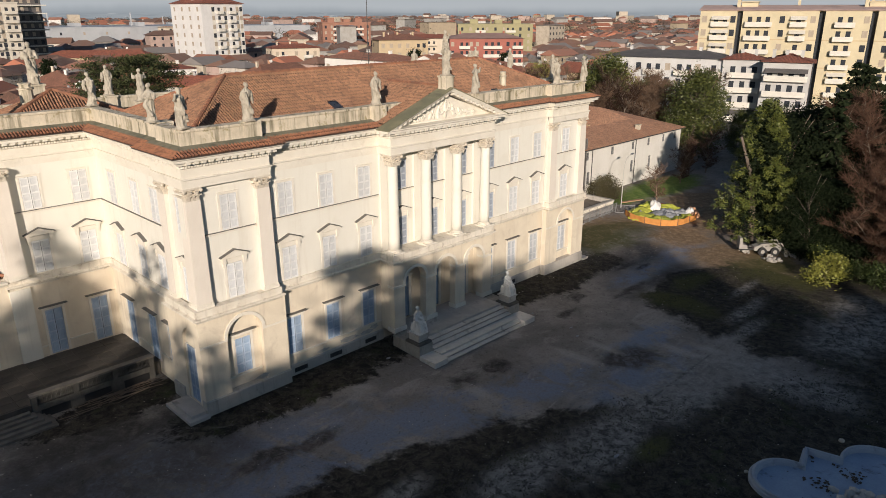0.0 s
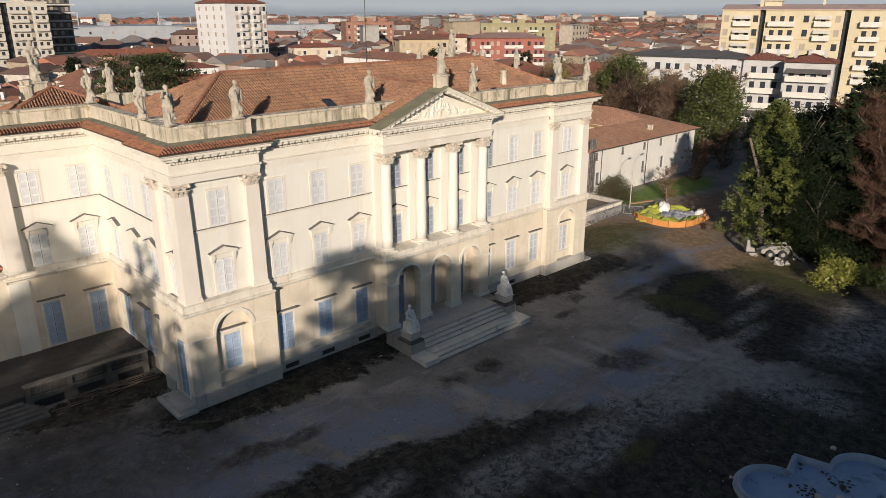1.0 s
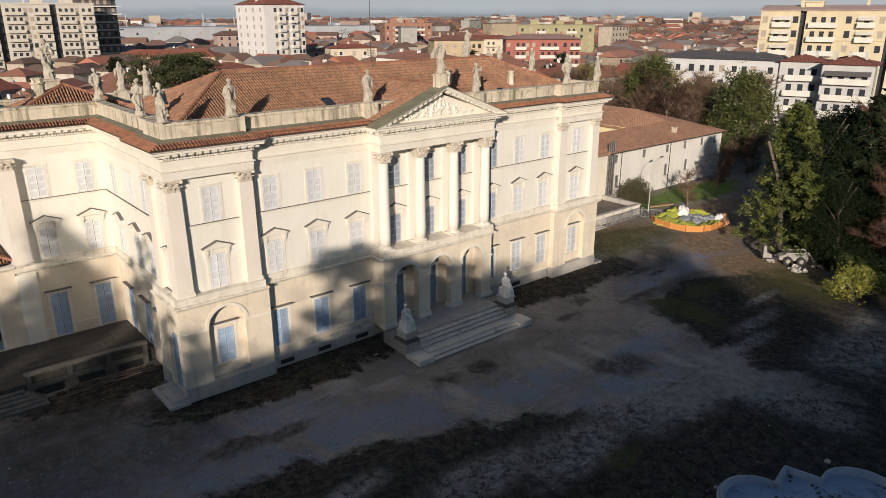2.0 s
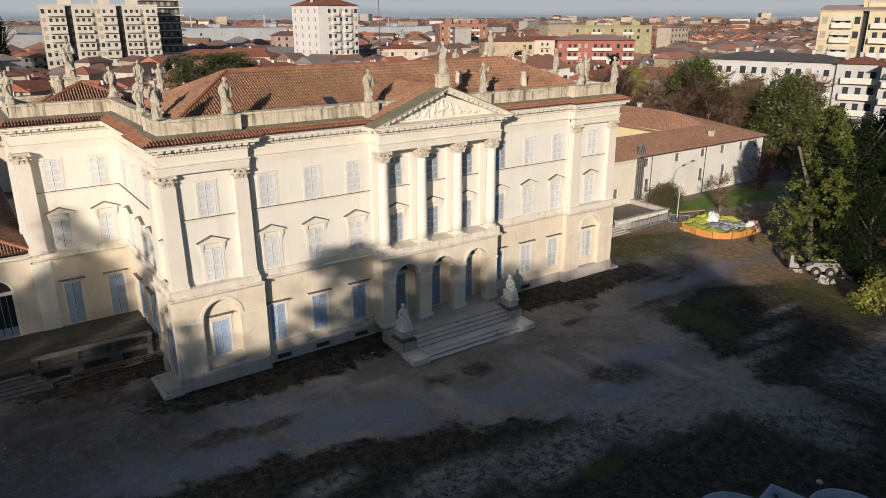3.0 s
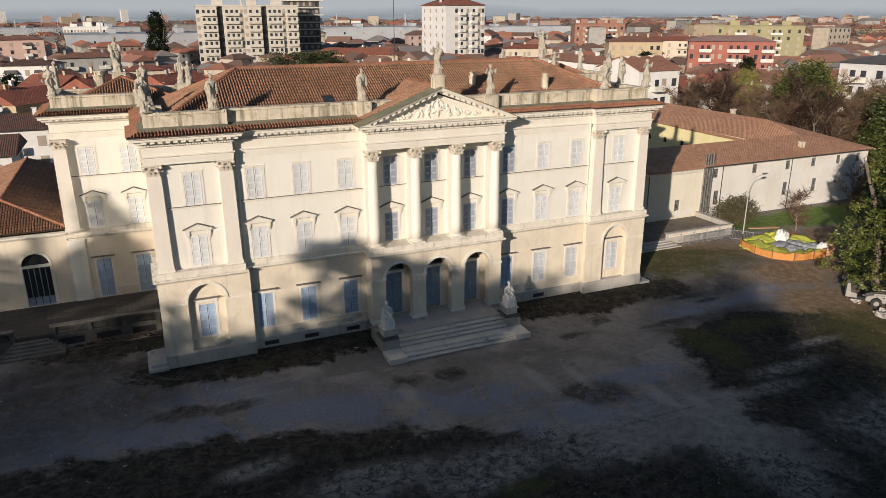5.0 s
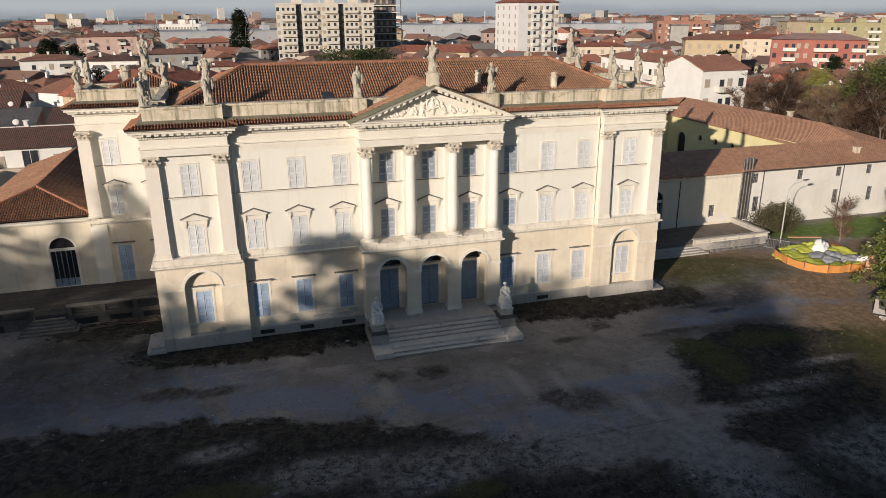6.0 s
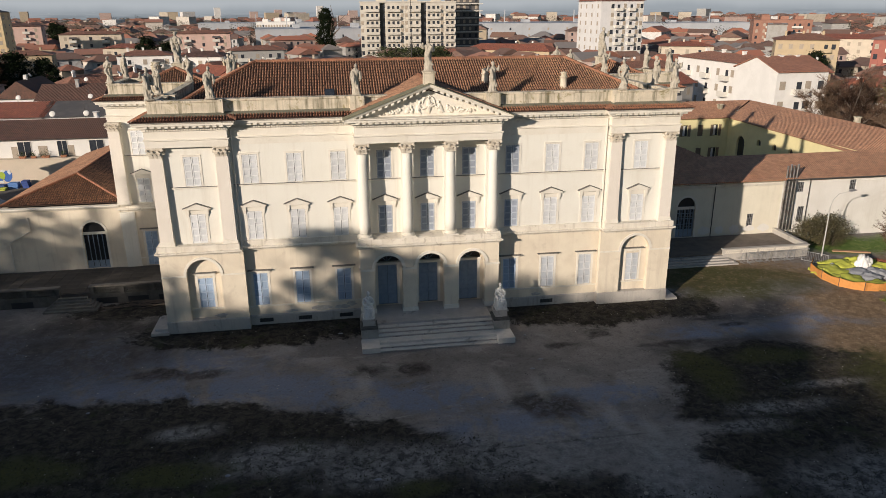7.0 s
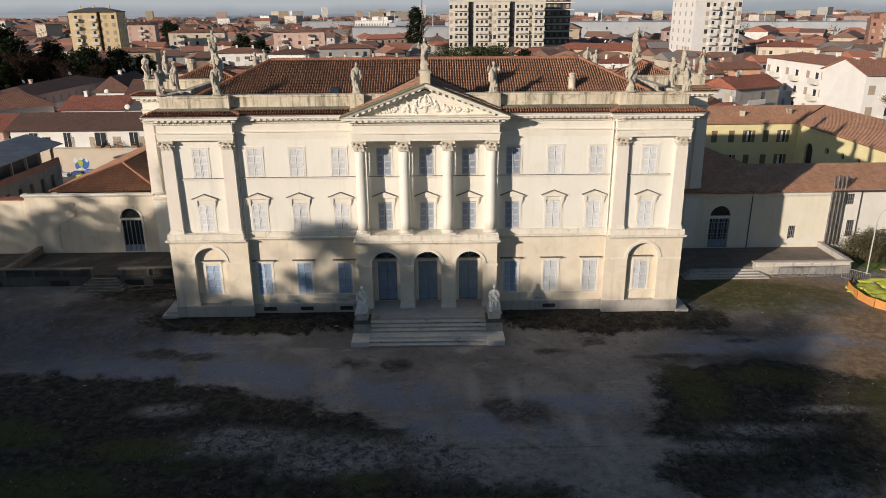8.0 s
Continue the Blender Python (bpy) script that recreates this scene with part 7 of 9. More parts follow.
def bare_tree(name, h, seed, label="", bark=None, twigs=1.0, spread=0.75, twig=None):
    """Leafless tree: limbs, branches and a haze of fine twigs."""
    rnd = random.Random(seed)
    ob = thing(name, label or "leafless brown deciduous tree with fine twigs", "tree", "bare trees")
    trunk, tips = limbs_mesh(h * 0.72, seed, spread, bark or BARK, 3, 0.2, 5, 0.022)
    piece("trunk", trunk, ob, Matrix())
    verts, faces = [], []
    for p, way, level in tips:
        if level < 2:
            continue
        for _ in range(int(14 * twigs)):
            u = (way + Vector((rnd.gauss(0, 0.6), rnd.gauss(0, 0.6), rnd.gauss(0.25, 0.4)))).normalized()
            L = h * rnd.uniform(0.05, 0.12)
            w = u.cross(Vector((rnd.gauss(0, 1), rnd.gauss(0, 1), 0.3))).normalized() * 0.018
            q = p - way * rnd.uniform(0, h * 0.08)
            k = len(verts)
            verts += [q - w, q + w, q + u * L]
            faces.append((k, k + 1, k + 2))
    piece("crown", raw_mesh("crown", (verts, faces), twig or TWIG), ob, Matrix())
    return ob


def plant(ob, spots, rnd):
    """Set the first at the first spot, copies of it at the rest: x, y, scale."""
    for i, (x, y, k) in enumerate(spots):
        m = pose(x, y, ground_height(x, y), 0, 0, rnd.uniform(0, 360)) @ Matrix.Diagonal((k, k, k, 1))
        if i == 0:
            ob.matrix_basis = m
        else:
            c = copy_thing(ob, m)
            c.matrix_basis = m


def magnolia_tree(h, r, seed):
    """A tall narrow evergreen: tight clumps of big leaves on the outside of near-black leaves that stand for the shade
    inside.
    """
    rnd = random.Random(seed)
    ob = thing("magnolia_tree", "tall magnolia with clumps of glossy sunlit evergreen leaves", "tree", "park trees")
    trunk, _ = limbs_mesh(h * 0.8, seed, 0.5, BARK, 0, 0.1, 6)
    piece("trunk", trunk, ob, Matrix())
    shell, core = ([], []), ([], [])
    for i in range(760):
        t = rnd.random() ** 0.85
        z = h * (0.055 + 0.945 * t)
        wide = r * (1.0 - t ** 1.7) ** 0.6 * (0.50 + 0.62 * rnd.random())
        if t < 0.15:
            wide *= 0.85 + t
        a = rnd.uniform(0, 6.283)
        bulge = noise.noise(Vector((1.6 * math.cos(a), 1.6 * math.sin(a), z * 0.42)))
        if bulge < -0.22:
            continue
        wide *= 0.86 + 0.5 * bulge
        leaf_quads(shell, Vector((wide * math.cos(a), wide * math.sin(a), z)), 42, 0.18, 0.12, rnd, 0.8)
    # Core leaves coloured near black, as the shade in the crown's gaps
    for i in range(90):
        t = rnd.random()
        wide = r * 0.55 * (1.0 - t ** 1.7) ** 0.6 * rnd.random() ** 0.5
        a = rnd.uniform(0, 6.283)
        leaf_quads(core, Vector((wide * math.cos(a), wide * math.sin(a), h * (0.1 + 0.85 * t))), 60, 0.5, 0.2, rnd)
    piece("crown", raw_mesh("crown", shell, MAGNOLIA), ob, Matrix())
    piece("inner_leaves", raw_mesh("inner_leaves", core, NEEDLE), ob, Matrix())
    return ob


rt = random.Random(77)
magnolia_tree(14.6, 4.0, 12).matrix_basis = pose(36.9, -9.8, 0)
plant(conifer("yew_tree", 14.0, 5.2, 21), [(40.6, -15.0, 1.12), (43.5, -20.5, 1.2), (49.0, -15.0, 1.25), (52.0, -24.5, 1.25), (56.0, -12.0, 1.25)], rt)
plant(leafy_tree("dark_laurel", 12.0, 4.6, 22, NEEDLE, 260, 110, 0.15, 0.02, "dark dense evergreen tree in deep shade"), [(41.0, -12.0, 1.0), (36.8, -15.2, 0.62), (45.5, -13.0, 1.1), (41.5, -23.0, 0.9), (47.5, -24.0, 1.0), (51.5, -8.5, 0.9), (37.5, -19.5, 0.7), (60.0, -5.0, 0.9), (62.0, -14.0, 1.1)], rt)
plant(bare_tree("beech_tree", 12.5, 33, "leafless reddish-brown tree at the edge of the yard", twigs=1.5, twig=leaf_material("russet_twigs", (0.085, 0.046, 0.03), (0.145, 0.083, 0.055), 0.9, 0.2)), [(43.8, -16.8, 1.22), (36.0, -21.4, 0.9), (37.2, -23.2, 0.95), (34.6, -25.0, 0.8), (41.0, -27.5, 1.05), (34.2, -21.8, 0.5), (45.0, -29.0, 1.1)], rt)
plant(leafy_tree("laurel_bush", 2.6, 1.6, 44, YELLOWLEAF, 45, 70, 0.12, 0.05, "yellow-green evergreen bush at the yard edge"), [(29.9, -19.2, 1.0)], rt)
plant(leafy_tree("dark_bush", 2.6, 1.8, 45, IVY, 40, 70, 0.12, 0.05, "dark evergreen bush at the yard edge"), [(32.6, -21.0, 0.7), (32.0, -23.5, 0.9), (33.5, -25.5, 1.0), (34.5, -17.5, 0.8)], rt)
plant(leafy_tree("brown_shrub", 2.4, 1.7, 46, leaf_material("brownish_leaves", (0.06, 0.055, 0.022), (0.12, 0.10, 0.045), 0.7), 34, 55, 0.10, 0.05, "scruffy olive-brown shrub against the wing"), [(39.6, 10.8, 0.85), (40.9, 10.9, 0.95), (42.2, 10.9, 1.0), (43.6, 11.1, 0.75), (40.6, 9.4, 0.45), (41.6, 9.2, 0.5)], rt)
plant(bare_tree("young_tree", 6.2, 51, "small leafless tree by the material heaps", surface("young_bark", (0.30, 0.22, 0.16), (0.22, 0.16, 0.12), 3.0, 0.95, 12, 0.6, 0.02), 0.35, twig=bpy.data.materials["russet_twigs"]), [(44.6, 5.1, 0.72), (55.5, 7.5, 0.9), (60.0, 9.5, 0.9), (64.5, 8.0, 1.0)], rt)
# Wood behind the service wing
plant(bare_tree("hornbeam_tree", 13.2, 61, twigs=1.7, twig=leaf_material("hornbeam_twigs", (0.12, 0.076, 0.05), (0.20, 0.135, 0.092), 0.9, 0.2)), [(70 + 6.2 * i + rt.uniform(-2, 2), 22 + 8.5 * j + rt.uniform(-3, 3), rt.uniform(0.85, 1.05)) for i in range(5) for j in range(4) if (i + j) % 5], rt)
plant(bare_tree("poplar_tree", 14.5, 64, "leafless tree with a grey many-stemmed trunk", PALEBARK, 1.0, 0.5), [(68.5, 31, 0.85), (69.5, 41, 0.9), (69.5, 24, 0.85)], rt)
plant(leafy_tree("holm_oak", 13.0, 4.0, 62, leaf_material("oak_leaves", (0.045, 0.058, 0.014), (0.115, 0.125, 0.03), 0.5, 0.4), 120, 100, 0.2, 0.1), [(73.0, 14.6, 1.05), (79, 9, 0.6), (84, 18, 0.9), (76.5, 34, 1.15), (92, 34, 0.75), (72, 4, 0.45), (76, 0, 0.55), (80, 6, 0.5), (68.5, -2, 0.5), (71, -8, 0.7)], rt)
plant(leafy_tree("lime_tree", 13.0, 4.2, 63, YELLOWLEAF, 90, 90, 0.2, 0.15, "tall tree with yellowing autumn leaves"), [(80.0, 35.5, 1.1), (90, 58, 0.9)], rt)
# Cedar behind the villa
cedar = thing("cedar_tree", "broad dark cedar with flat layered branches", "tree")
store = ([], [])
rc = random.Random(9)
for k in range(190):
    z = 10.0 + 6.9 * rc.random()
    rr_ = 7.6 * (1.0 - ((z - 12.0) / 6.5) ** 2 * 0.6) * rc.random() ** 0.5
    a = rc.uniform(0, 6.283)
    leaf_quads(store, Vector((rr_ * math.cos(a), rr_ * math.sin(a), z)), 120, 0.85, 0.17, rc, 0.2)
piece("crown", raw_mesh("crown", store, leaf_material("cedar_needles", (0.035, 0.045, 0.016), (0.075, 0.085, 0.03), 0.7, 0.25)), cedar, Matrix())
trunk, _ = limbs_mesh(13.5, 91, 0.9, BARK, 1, 0.4, 7)
piece("trunk", trunk, cedar, Matrix())
cedar.matrix_basis = pose(7.7, 71.2, -0.2)
# Tall trees added out of view on the sunny side, placed so that their shade lies over the yard
def belt_tree(x, y, z, far):
    """Foot and scale of a tree whose top shades the point (x, y, z) from that far along the sun's way."""
    k = far / math.cos(SUN_ELEV)
    return (x + to_sun.x * k, y + to_sun.y * k, (z - 2.2 + to_sun.z * k) / 15.0)


belt = [belt_tree(x, y, z, far) for x, y, z, far in (
    (-42.2, 12.4, 5.8, 88), (-39, 12.4, 6.2, 90), (-36, 12.4, 6.8, 92), (-32.7, 12.4, 7.0, 90), (-29.8, 12.4, 6.4, 92), (-27, 12.4, 6.2, 90),
    (-44, 12.4, 5.8, 82), (-25.6, 12.4, 4.6, 84), (-23.0, 12.4, 6.6, 88), (-20.2, 12.4, 6.0, 84),
    (-21.4, 12.4, 7.0, 94), (-18.75, 9.0, 7.6, 90), (-18.75, 6.6, 7.4, 92), (-20.2, 1.6, 4.8, 88), (-19.3, 2.4, 6.4, 92), (-19.3, 1.2, 5.4, 90), (-19.2, 0.2, 4.2, 87), (-16.8, -0.8, 1.6, 90), (-15.0, -0.8, 1.8, 94), (-13.2, -0.4, 2.4, 91), (-11.4, 0, 2.8, 95), (-9.4, 0, 3.6, 92), (-7.6, 0, 5.2, 95), (-6.2, 0, 6.0, 91), (-4.2, -1, 6.4, 95),
    (-2.2, -1.4, 6.8, 92), (0.2, -1.4, 6.6, 96), (2.6, -1.4, 5.8, 93), (4.8, -1.2, 4.6, 96), (7.2, 0, 4.4, 94), (9.8, 0, 4.2, 97), (12.6, 0, 2.8, 95), (15.2, 0, 2.2, 98), (18.0, -0.5, 1.6, 95),
    (21.0, -3.0, 0.6, 98), (24.5, -4.5, 0.2, 95), (28.0, -6.5, 0.2, 97), (26.1, -16.6, 0.2, 95), (29.5, -18.5, 0.2, 92), (37.0, -15.0, 3.0, 90), (41.0, -18.0, 5.0, 90), (46.0, -20.0, 6.0, 92), (51.0, -22.0, 6.0, 94), (56.0, -22.0, 6.0, 96))]
second = [belt_tree(x, y, z, far) for x, y, z, far in (
    (-40, 8, 2.6, 78), (-34, 7, 2.6, 76), (-28, 5, 2.6, 78), (-22, 2, 2.2, 80), (-16, -5, 2.4, 80), (-10, -6, 2.4, 82), (-4, -7, 2.4, 84), (2, -8, 2.4, 84), (8, -8, 2.0, 86), (13, -9, 2.2, 86), (17, -10.5, 2.2, 88), (21, -11, 2.0, 86), (32, -20, 0.0, 84), (38, -24, 2.0, 82), (44, -28, 2.0, 80),
    (-21, -1, 3.2, 86), (-18.4, -1.6, 1.7, 86), (-15.6, -1.6, 1.6, 86), (-12.8, -1.2, 2.8, 86), (-10, -1, 2.6, 86), (-4.4, -2, 3.6, 88), (-2.2, -1.4, 3.9, 90), (0.4, -1.4, 3.9, 89), (2.6, -1.4, 3.8, 91), (23, -6, 1.6, 86), (24.9, -6.2, 1.2, 84), (20, -4, 2.2, 82), (24, -5.6, 2.0, 82), (17, -4.6, 2.3, 83), (14, -4.2, 2.2, 82), (25.8, -6.1, 1.2, 82), (11, -4.5, 2.3, 84), (24.0, -7.8, 2.2, 78),
    (-23, -1, 3.0, 82), (-20.5, -3, 3.0, 84), (-18, -5, 3.0, 82), (19, -14, 2.8, 78), (20.6, -10.4, 2.0, 80), (26, -17, 0.0, 78), (14, -15, 2.8, 80),
    (-33, -1, 2.8, 70), (-29, -5, 2.8, 72), (-25, -9, 2.8, 70), (-20, -12, 2.8, 72), (-15, -15, 2.8, 74), (-9, -17, 2.8, 72), (-3, -19, 2.8, 74), (4, -19, 2.6, 72), (11, -19, 2.8, 74), (16, -20, 2.8, 72), (21, -19, 2.6, 74), (25, -20.5, 0.8, 72), (-24, -16, 2.8, 60), (-12, -22, 2.8, 62), (0, -26, 2.8, 60), (12, -26, 2.8, 62), (22, -27, 2.8, 60))]


def belt_cedar(pads, far, seed, dense=1.0):
    """An unseen tall cedar far along the sun's way, its flat pads of needles set to cast shade. pads: points that they
    shade, half width and half height of each.
    """
    rnd = random.Random(seed)
    ob = thing("park_cedar", "unseen tall dark cedar with flat layered pads set to cast shade", "tree", "belt cedars")
    k = far / math.cos(SUN_ELEV)
    spots = [(Vector((x, y, z)) + to_sun * k, a, b) for x, y, z, a, b in pads]
    foot = Vector((sum(p.x for p, a, b in spots) / len(spots), sum(p.y for p, a, b in spots) / len(spots), 0))
    top = max(p.z for p, a, b in spots)
    bm = bmesh.new()
    tube(bm, foot, foot + Vector((0, 0, top)), 0.55, 0.08, 9)
    store = ([], [])
    for p, a, b in spots:
        tube(bm, (foot.x, foot.y, max(1.0, p.z - 0.5 - 0.25 * (p - foot).xy.length)), p, 0.13, 0.04, 6)
        leaf_quads(store, p, int(125 * dense * a * (b + 0.2 * a)), a * 0.33, 0.24, rnd, b / (a * 0.66))
    piece("trunk", mesh_of("trunk", bm, BARK), ob, Matrix())
    piece("crown", raw_mesh("crown", store, NEEDLE), ob, Matrix())


belt_cedar([(-7.4, 0, 7.0, 1.9, 0.35), (-6.0, 0, 7.25, 1.0, 0.25), (-8.9, 0, 6.7, 1.1, 0.28), (-7.0, 0, 6.3, 2.2, 0.4), (-9.3, 0, 6.1, 0.7, 0.25), (-6.4, 0, 5.5, 1.7, 0.5), (-8.0, 0, 5.5, 1.0, 0.3),
            (-5.0, -0.5, 6.5, 1.2, 0.5), (-3.6, -1.4, 6.0, 1.1, 0.35), (-4.2, -1.4, 5.3, 1.4, 0.5), (-2.2, -1.4, 5.4, 1.0, 0.3), (-9.9, 0, 6.65, 0.6, 0.15), (-8.4, 0, 4.9, 0.8, 0.2)], 62, 801, 1.5)
belt_cedar([(-4.9, -1.4, 6.4, 0.9, 0.3), (-5.0, -1.4, 4.5, 1.0, 0.6), (-3.0, -1.4, 4.9, 1.3, 0.5), (-1.0, -1.4, 5.0, 1.2, 0.4), (1.0, -1.4, 4.4, 1.2, 0.5), (2.8, -1.4, 3.8, 1.0, 0.5), (-4.6, -1.4, 3.2, 1.2, 0.7), (-1.6, -1.4, 3.6, 1.4, 0.7), (1.4, -1.4, 2.9, 1.4, 0.7), (4.4, -1.4, 2.4, 1.0, 0.5)], 72, 809, 1.3)
belt_cedar([(-10.4, 0, 3.2, 0.9, 0.5), (-9.2, 0, 2.6, 1.2, 0.6), (-11.6, 0, 2.2, 0.8, 0.5), (-8.7, 0, 4.2, 0.7, 0.25), (-6.3, 0, 3.4, 1.0, 0.8), (-5.4, 0, 4.4, 0.8, 0.5)], 66, 802)
belt_cedar([(-22.5, 12.4, 9.5, 0.8, 0.35), (-22.7, 12.4, 8.7, 1.1, 0.5), (-22.0, 12.4, 8.2, 1.1, 0.5), (-21.4, 12.4, 7.5, 1.2, 0.5), (-23.0, 12.4, 7.6, 0.7, 0.5), (-20.6, 12.4, 6.8, 1.0, 0.3), (-22.3, 12.4, 6.5, 1.5, 0.4), (-21.6, 12.4, 5.6, 1.8, 0.5), (-22.4, 12.4, 4.6, 1.5, 0.6), (-20.4, 12.4, 4.4, 1.2, 0.6)], 64, 803)
belt_cedar([(-18.75, 6.6, 8.5, 0.7, 0.4), (-18.75, 5.0, 9.2, 0.4, 0.5), (-18.75, 4.8, 8.3, 0.7, 0.4), (-18.75, 4.3, 7.3, 0.8, 0.5), (-18.75, 6.6, 7.2, 0.9, 0.5), (-18.75, 8.6, 6.6, 0.8, 0.5), (-18.75, 5.5, 6.2, 1.4, 0.5), (-18.75, 8.0, 5.2, 1.4, 0.6)], 68, 804)
belt_cedar([(-37.6, 12.4, 4.2, 1.0, 0.4), (-36.0, 12.4, 4.5, 1.0, 0.4), (-34.6, 12.4, 5.1, 1.0, 0.4), (-33.1, 12.4, 5.9, 0.8, 0.4), (-31.8, 12.4, 6.6, 0.8, 0.4), (-31.0, 12.4, 6.2, 0.8, 0.4), (-36.8, 12.4, 3.4, 1.4, 0.5), (-34.4, 12.4, 4.0, 1.4, 0.5), (-32.2, 12.4, 5.2, 1.4, 0.5), (-33.4, 12.4, 4.4, 1.3, 0.5)], 62, 805)
belt_cedar([(-29.5, 12.4, 5.3, 0.9, 0.3), (-28.2, 12.4, 5.4, 0.7, 0.3), (-27.2, 12.4, 6.5, 0.45, 0.4), (-27.0, 12.4, 5.6, 0.7, 0.4), (-25.6, 12.4, 4.4, 0.8, 0.35), (-24.5, 12.4, 5.2, 0.6, 0.4), (-30.2, 12.4, 4.6, 1.2, 0.5), (-28.0, 12.4, 4.4, 1.4, 0.5), (-26.2, 12.4, 3.6, 1.3, 0.5)], 66, 806)
belt_cedar([(-18.8, -0.8, 4.5, 0.7, 0.5), (-18.3, -0.8, 3.4, 1.0, 0.6), (-17.6, -0.8, 2.3, 1.1, 0.5), (-16.3, -0.8, 1.6, 1.2, 0.4), (-14.8, -0.8, 1.6, 1.0, 0.4), (-19.2, 1.0, 5.2, 0.8, 0.5), (-19.2, 1.4, 3.8, 1.0, 0.6), (-19.2, 1.0, 2.4, 1.2, 0.6), (-18.8, -0.8, 2.2, 0.9, 0.6)], 70, 807)
belt_cedar([(-36.6, 12.4, 2.3, 1.5, 0.6), (-34.0, 12.4, 2.7, 1.5, 0.6), (-31.4, 12.4, 3.4, 1.6, 0.6), (-31.0, 12.4, 2.4, 1.6, 0.6), (-39.4, 12.4, 3.6, 1.3, 0.7), (-40.6, 12.4, 5.0, 1.2, 0.6), (-41.6, 12.4, 3.2, 1.6, 0.7), (-28.4, 12.4, 2.8, 1.6, 0.6), (-39.0, 12.4, 5.6, 0.6, 0.2)], 70, 808)
belt_cedar([(-24.6, 12.4, 4.7, 1.1, 0.5), (-24.4, 12.4, 3.4, 1.3, 0.6), (-24.8, 12.4, 2.1, 1.3, 0.6), (-23.3, 12.4, 3.0, 1.1, 0.6), (-23.2, 12.4, 5.6, 0.8, 0.4)], 68, 810)
plant(leafy_tree("park_tree", 15.0, 1.7, 71, IVY, 90, 18, 0.26, 0.06, "unseen tall slender evergreen tree set to cast shade", 0), belt[::2], rt)
plant(conifer("park_conifer", 15.0, 2.0, 72, sprays=4), belt[1::2], rt)
plant(leafy_tree("park_oak", 15.0, 3.4, 73, IVY, 150, 48, 0.3, 0.06, "unseen broad evergreen oak set to cast shade", 0), second, rt)
# Dark wood and scattered town trees
plant(leafy_tree("town_tree", 12.0, 4.0, 81, NEEDLE, 90, 60, 0.36, 0.05, "dark evergreen tree among the houses"),
      [(-128, 150, 1.55), (-121, 158, 1.5), (-114, 152, 1.25), (-135, 165, 1.6), (-108, 160, 1.15), (-100, 158, 0.95), (-94, 152, 1.05), (-88, 156, 1.0), (-82, 160, 0.85), (-118, 140, 0.9),
       (-148, 379, 1.2), (-156, 392, 1.3), (-138, 396, 1.0), (-45, 150, 0.7), (95, 130, 0.6), (140, 150, 0.8), (152, 162, 0.8), (120, 95, 0.7), (-60, 210, 1.0), (-70, 225, 1.1), (165, 130, 0.7), (30, 178, 0.8)], rt)
plant(leafy_tree("spruce_tree", 22.5, 3.7, 83, NEEDLE, 170, 110, 0.3, 0.04, "tall dark spruce standing among the houses"), [(-6.3, 282.5, 1.0)], rt)
plant(bare_tree("wood_tree", 12.0, 82, "leafless brown tree in the dark wood", twigs=1.3), [(-104, 150, 1.0), (-97, 148, 0.9), (-90, 146, 0.8), (-110, 147, 1.1)], rt)

# ---- town ----
def island_colours(name, cols, rough=0.9, grain=0.5):
    """A material whose separate pieces take different tones from a short row of colours."""
    m, tree, bsdf, co = start(name, rough)
    geo = tree.nodes.new("ShaderNodeNewGeometry").outputs["Random Per Island"]
    r = tree.nodes.new("ShaderNodeValToRGB")
    r.color_ramp.interpolation = "CONSTANT"
    while len(r.color_ramp.elements) < len(cols):
        r.color_ramp.elements.new(0.5)
    for i, c in enumerate(cols):
        r.color_ramp.elements[i].position, r.color_ramp.elements[i].color = i / len(cols), (*c, 1)
    tree.links.new(geo, r.inputs["Fac"])
    col = mix(tree, ramp(tree, tex_noise(tree, co, grain, 5, 0.7), 0.4, 0.7, 0.0, 0.4), r.outputs["Color"], (0.2, 0.17, 0.14))
    tree.links.new(col, bsdf.inputs["Base Color"])
    return m


WALLS = [surface("town_white", (0.76, 0.74, 0.70), (0.70, 0.68, 0.64), 0.4, 0.9, 20, 0.2), surface("cream_render", (0.60, 0.51, 0.40), (0.53, 0.46, 0.36), 0.4, 0.9, 20, 0.2), surface("pink_render", (0.58, 0.40, 0.34), (0.52, 0.37, 0.31), 0.4, 0.9, 20, 0.2),
         surface("grey_render", (0.38, 0.37, 0.35), (0.34, 0.33, 0.31), 0.4, 0.9, 20, 0.2), surface("ochre_render", (0.50, 0.39, 0.25), (0.44, 0.35, 0.23), 0.4, 0.9, 20, 0.2)]
ROOFS = [tile_material("town_tiles_red", (0.38, 0.125, 0.072), (0.29, 0.095, 0.058), (0.14, 0.058, 0.042), 0.25, 0.25), tile_material("town_tiles_brown", (0.34, 0.155, 0.098), (0.26, 0.118, 0.076), (0.14, 0.075, 0.052), 0.3, 0.25), tile_material("town_tiles_dark", (0.165, 0.08, 0.056), (0.12, 0.062, 0.044), (0.06, 0.038, 0.03), 0.3, 0.25)]
PANE = bpy.data.materials["dark_glass"]
BLIND = surface("rolled_blind", (0.40, 0.34, 0.27), (0.31, 0.26, 0.20), 1.0, 0.8, 20, 0.1)


def window_mesh(w, h, material):
    bm = bmesh.new()
    box(bm, -w / 2, w / 2, -0.04, 0.04, 0, h)
    return mesh_of("window", bm, material)


TOWN_WIN = [window_mesh(1.15, 1.55, PANE), window_mesh(1.15, 1.55, BLIND), window_mesh(1.0, 2.15, PANE)]


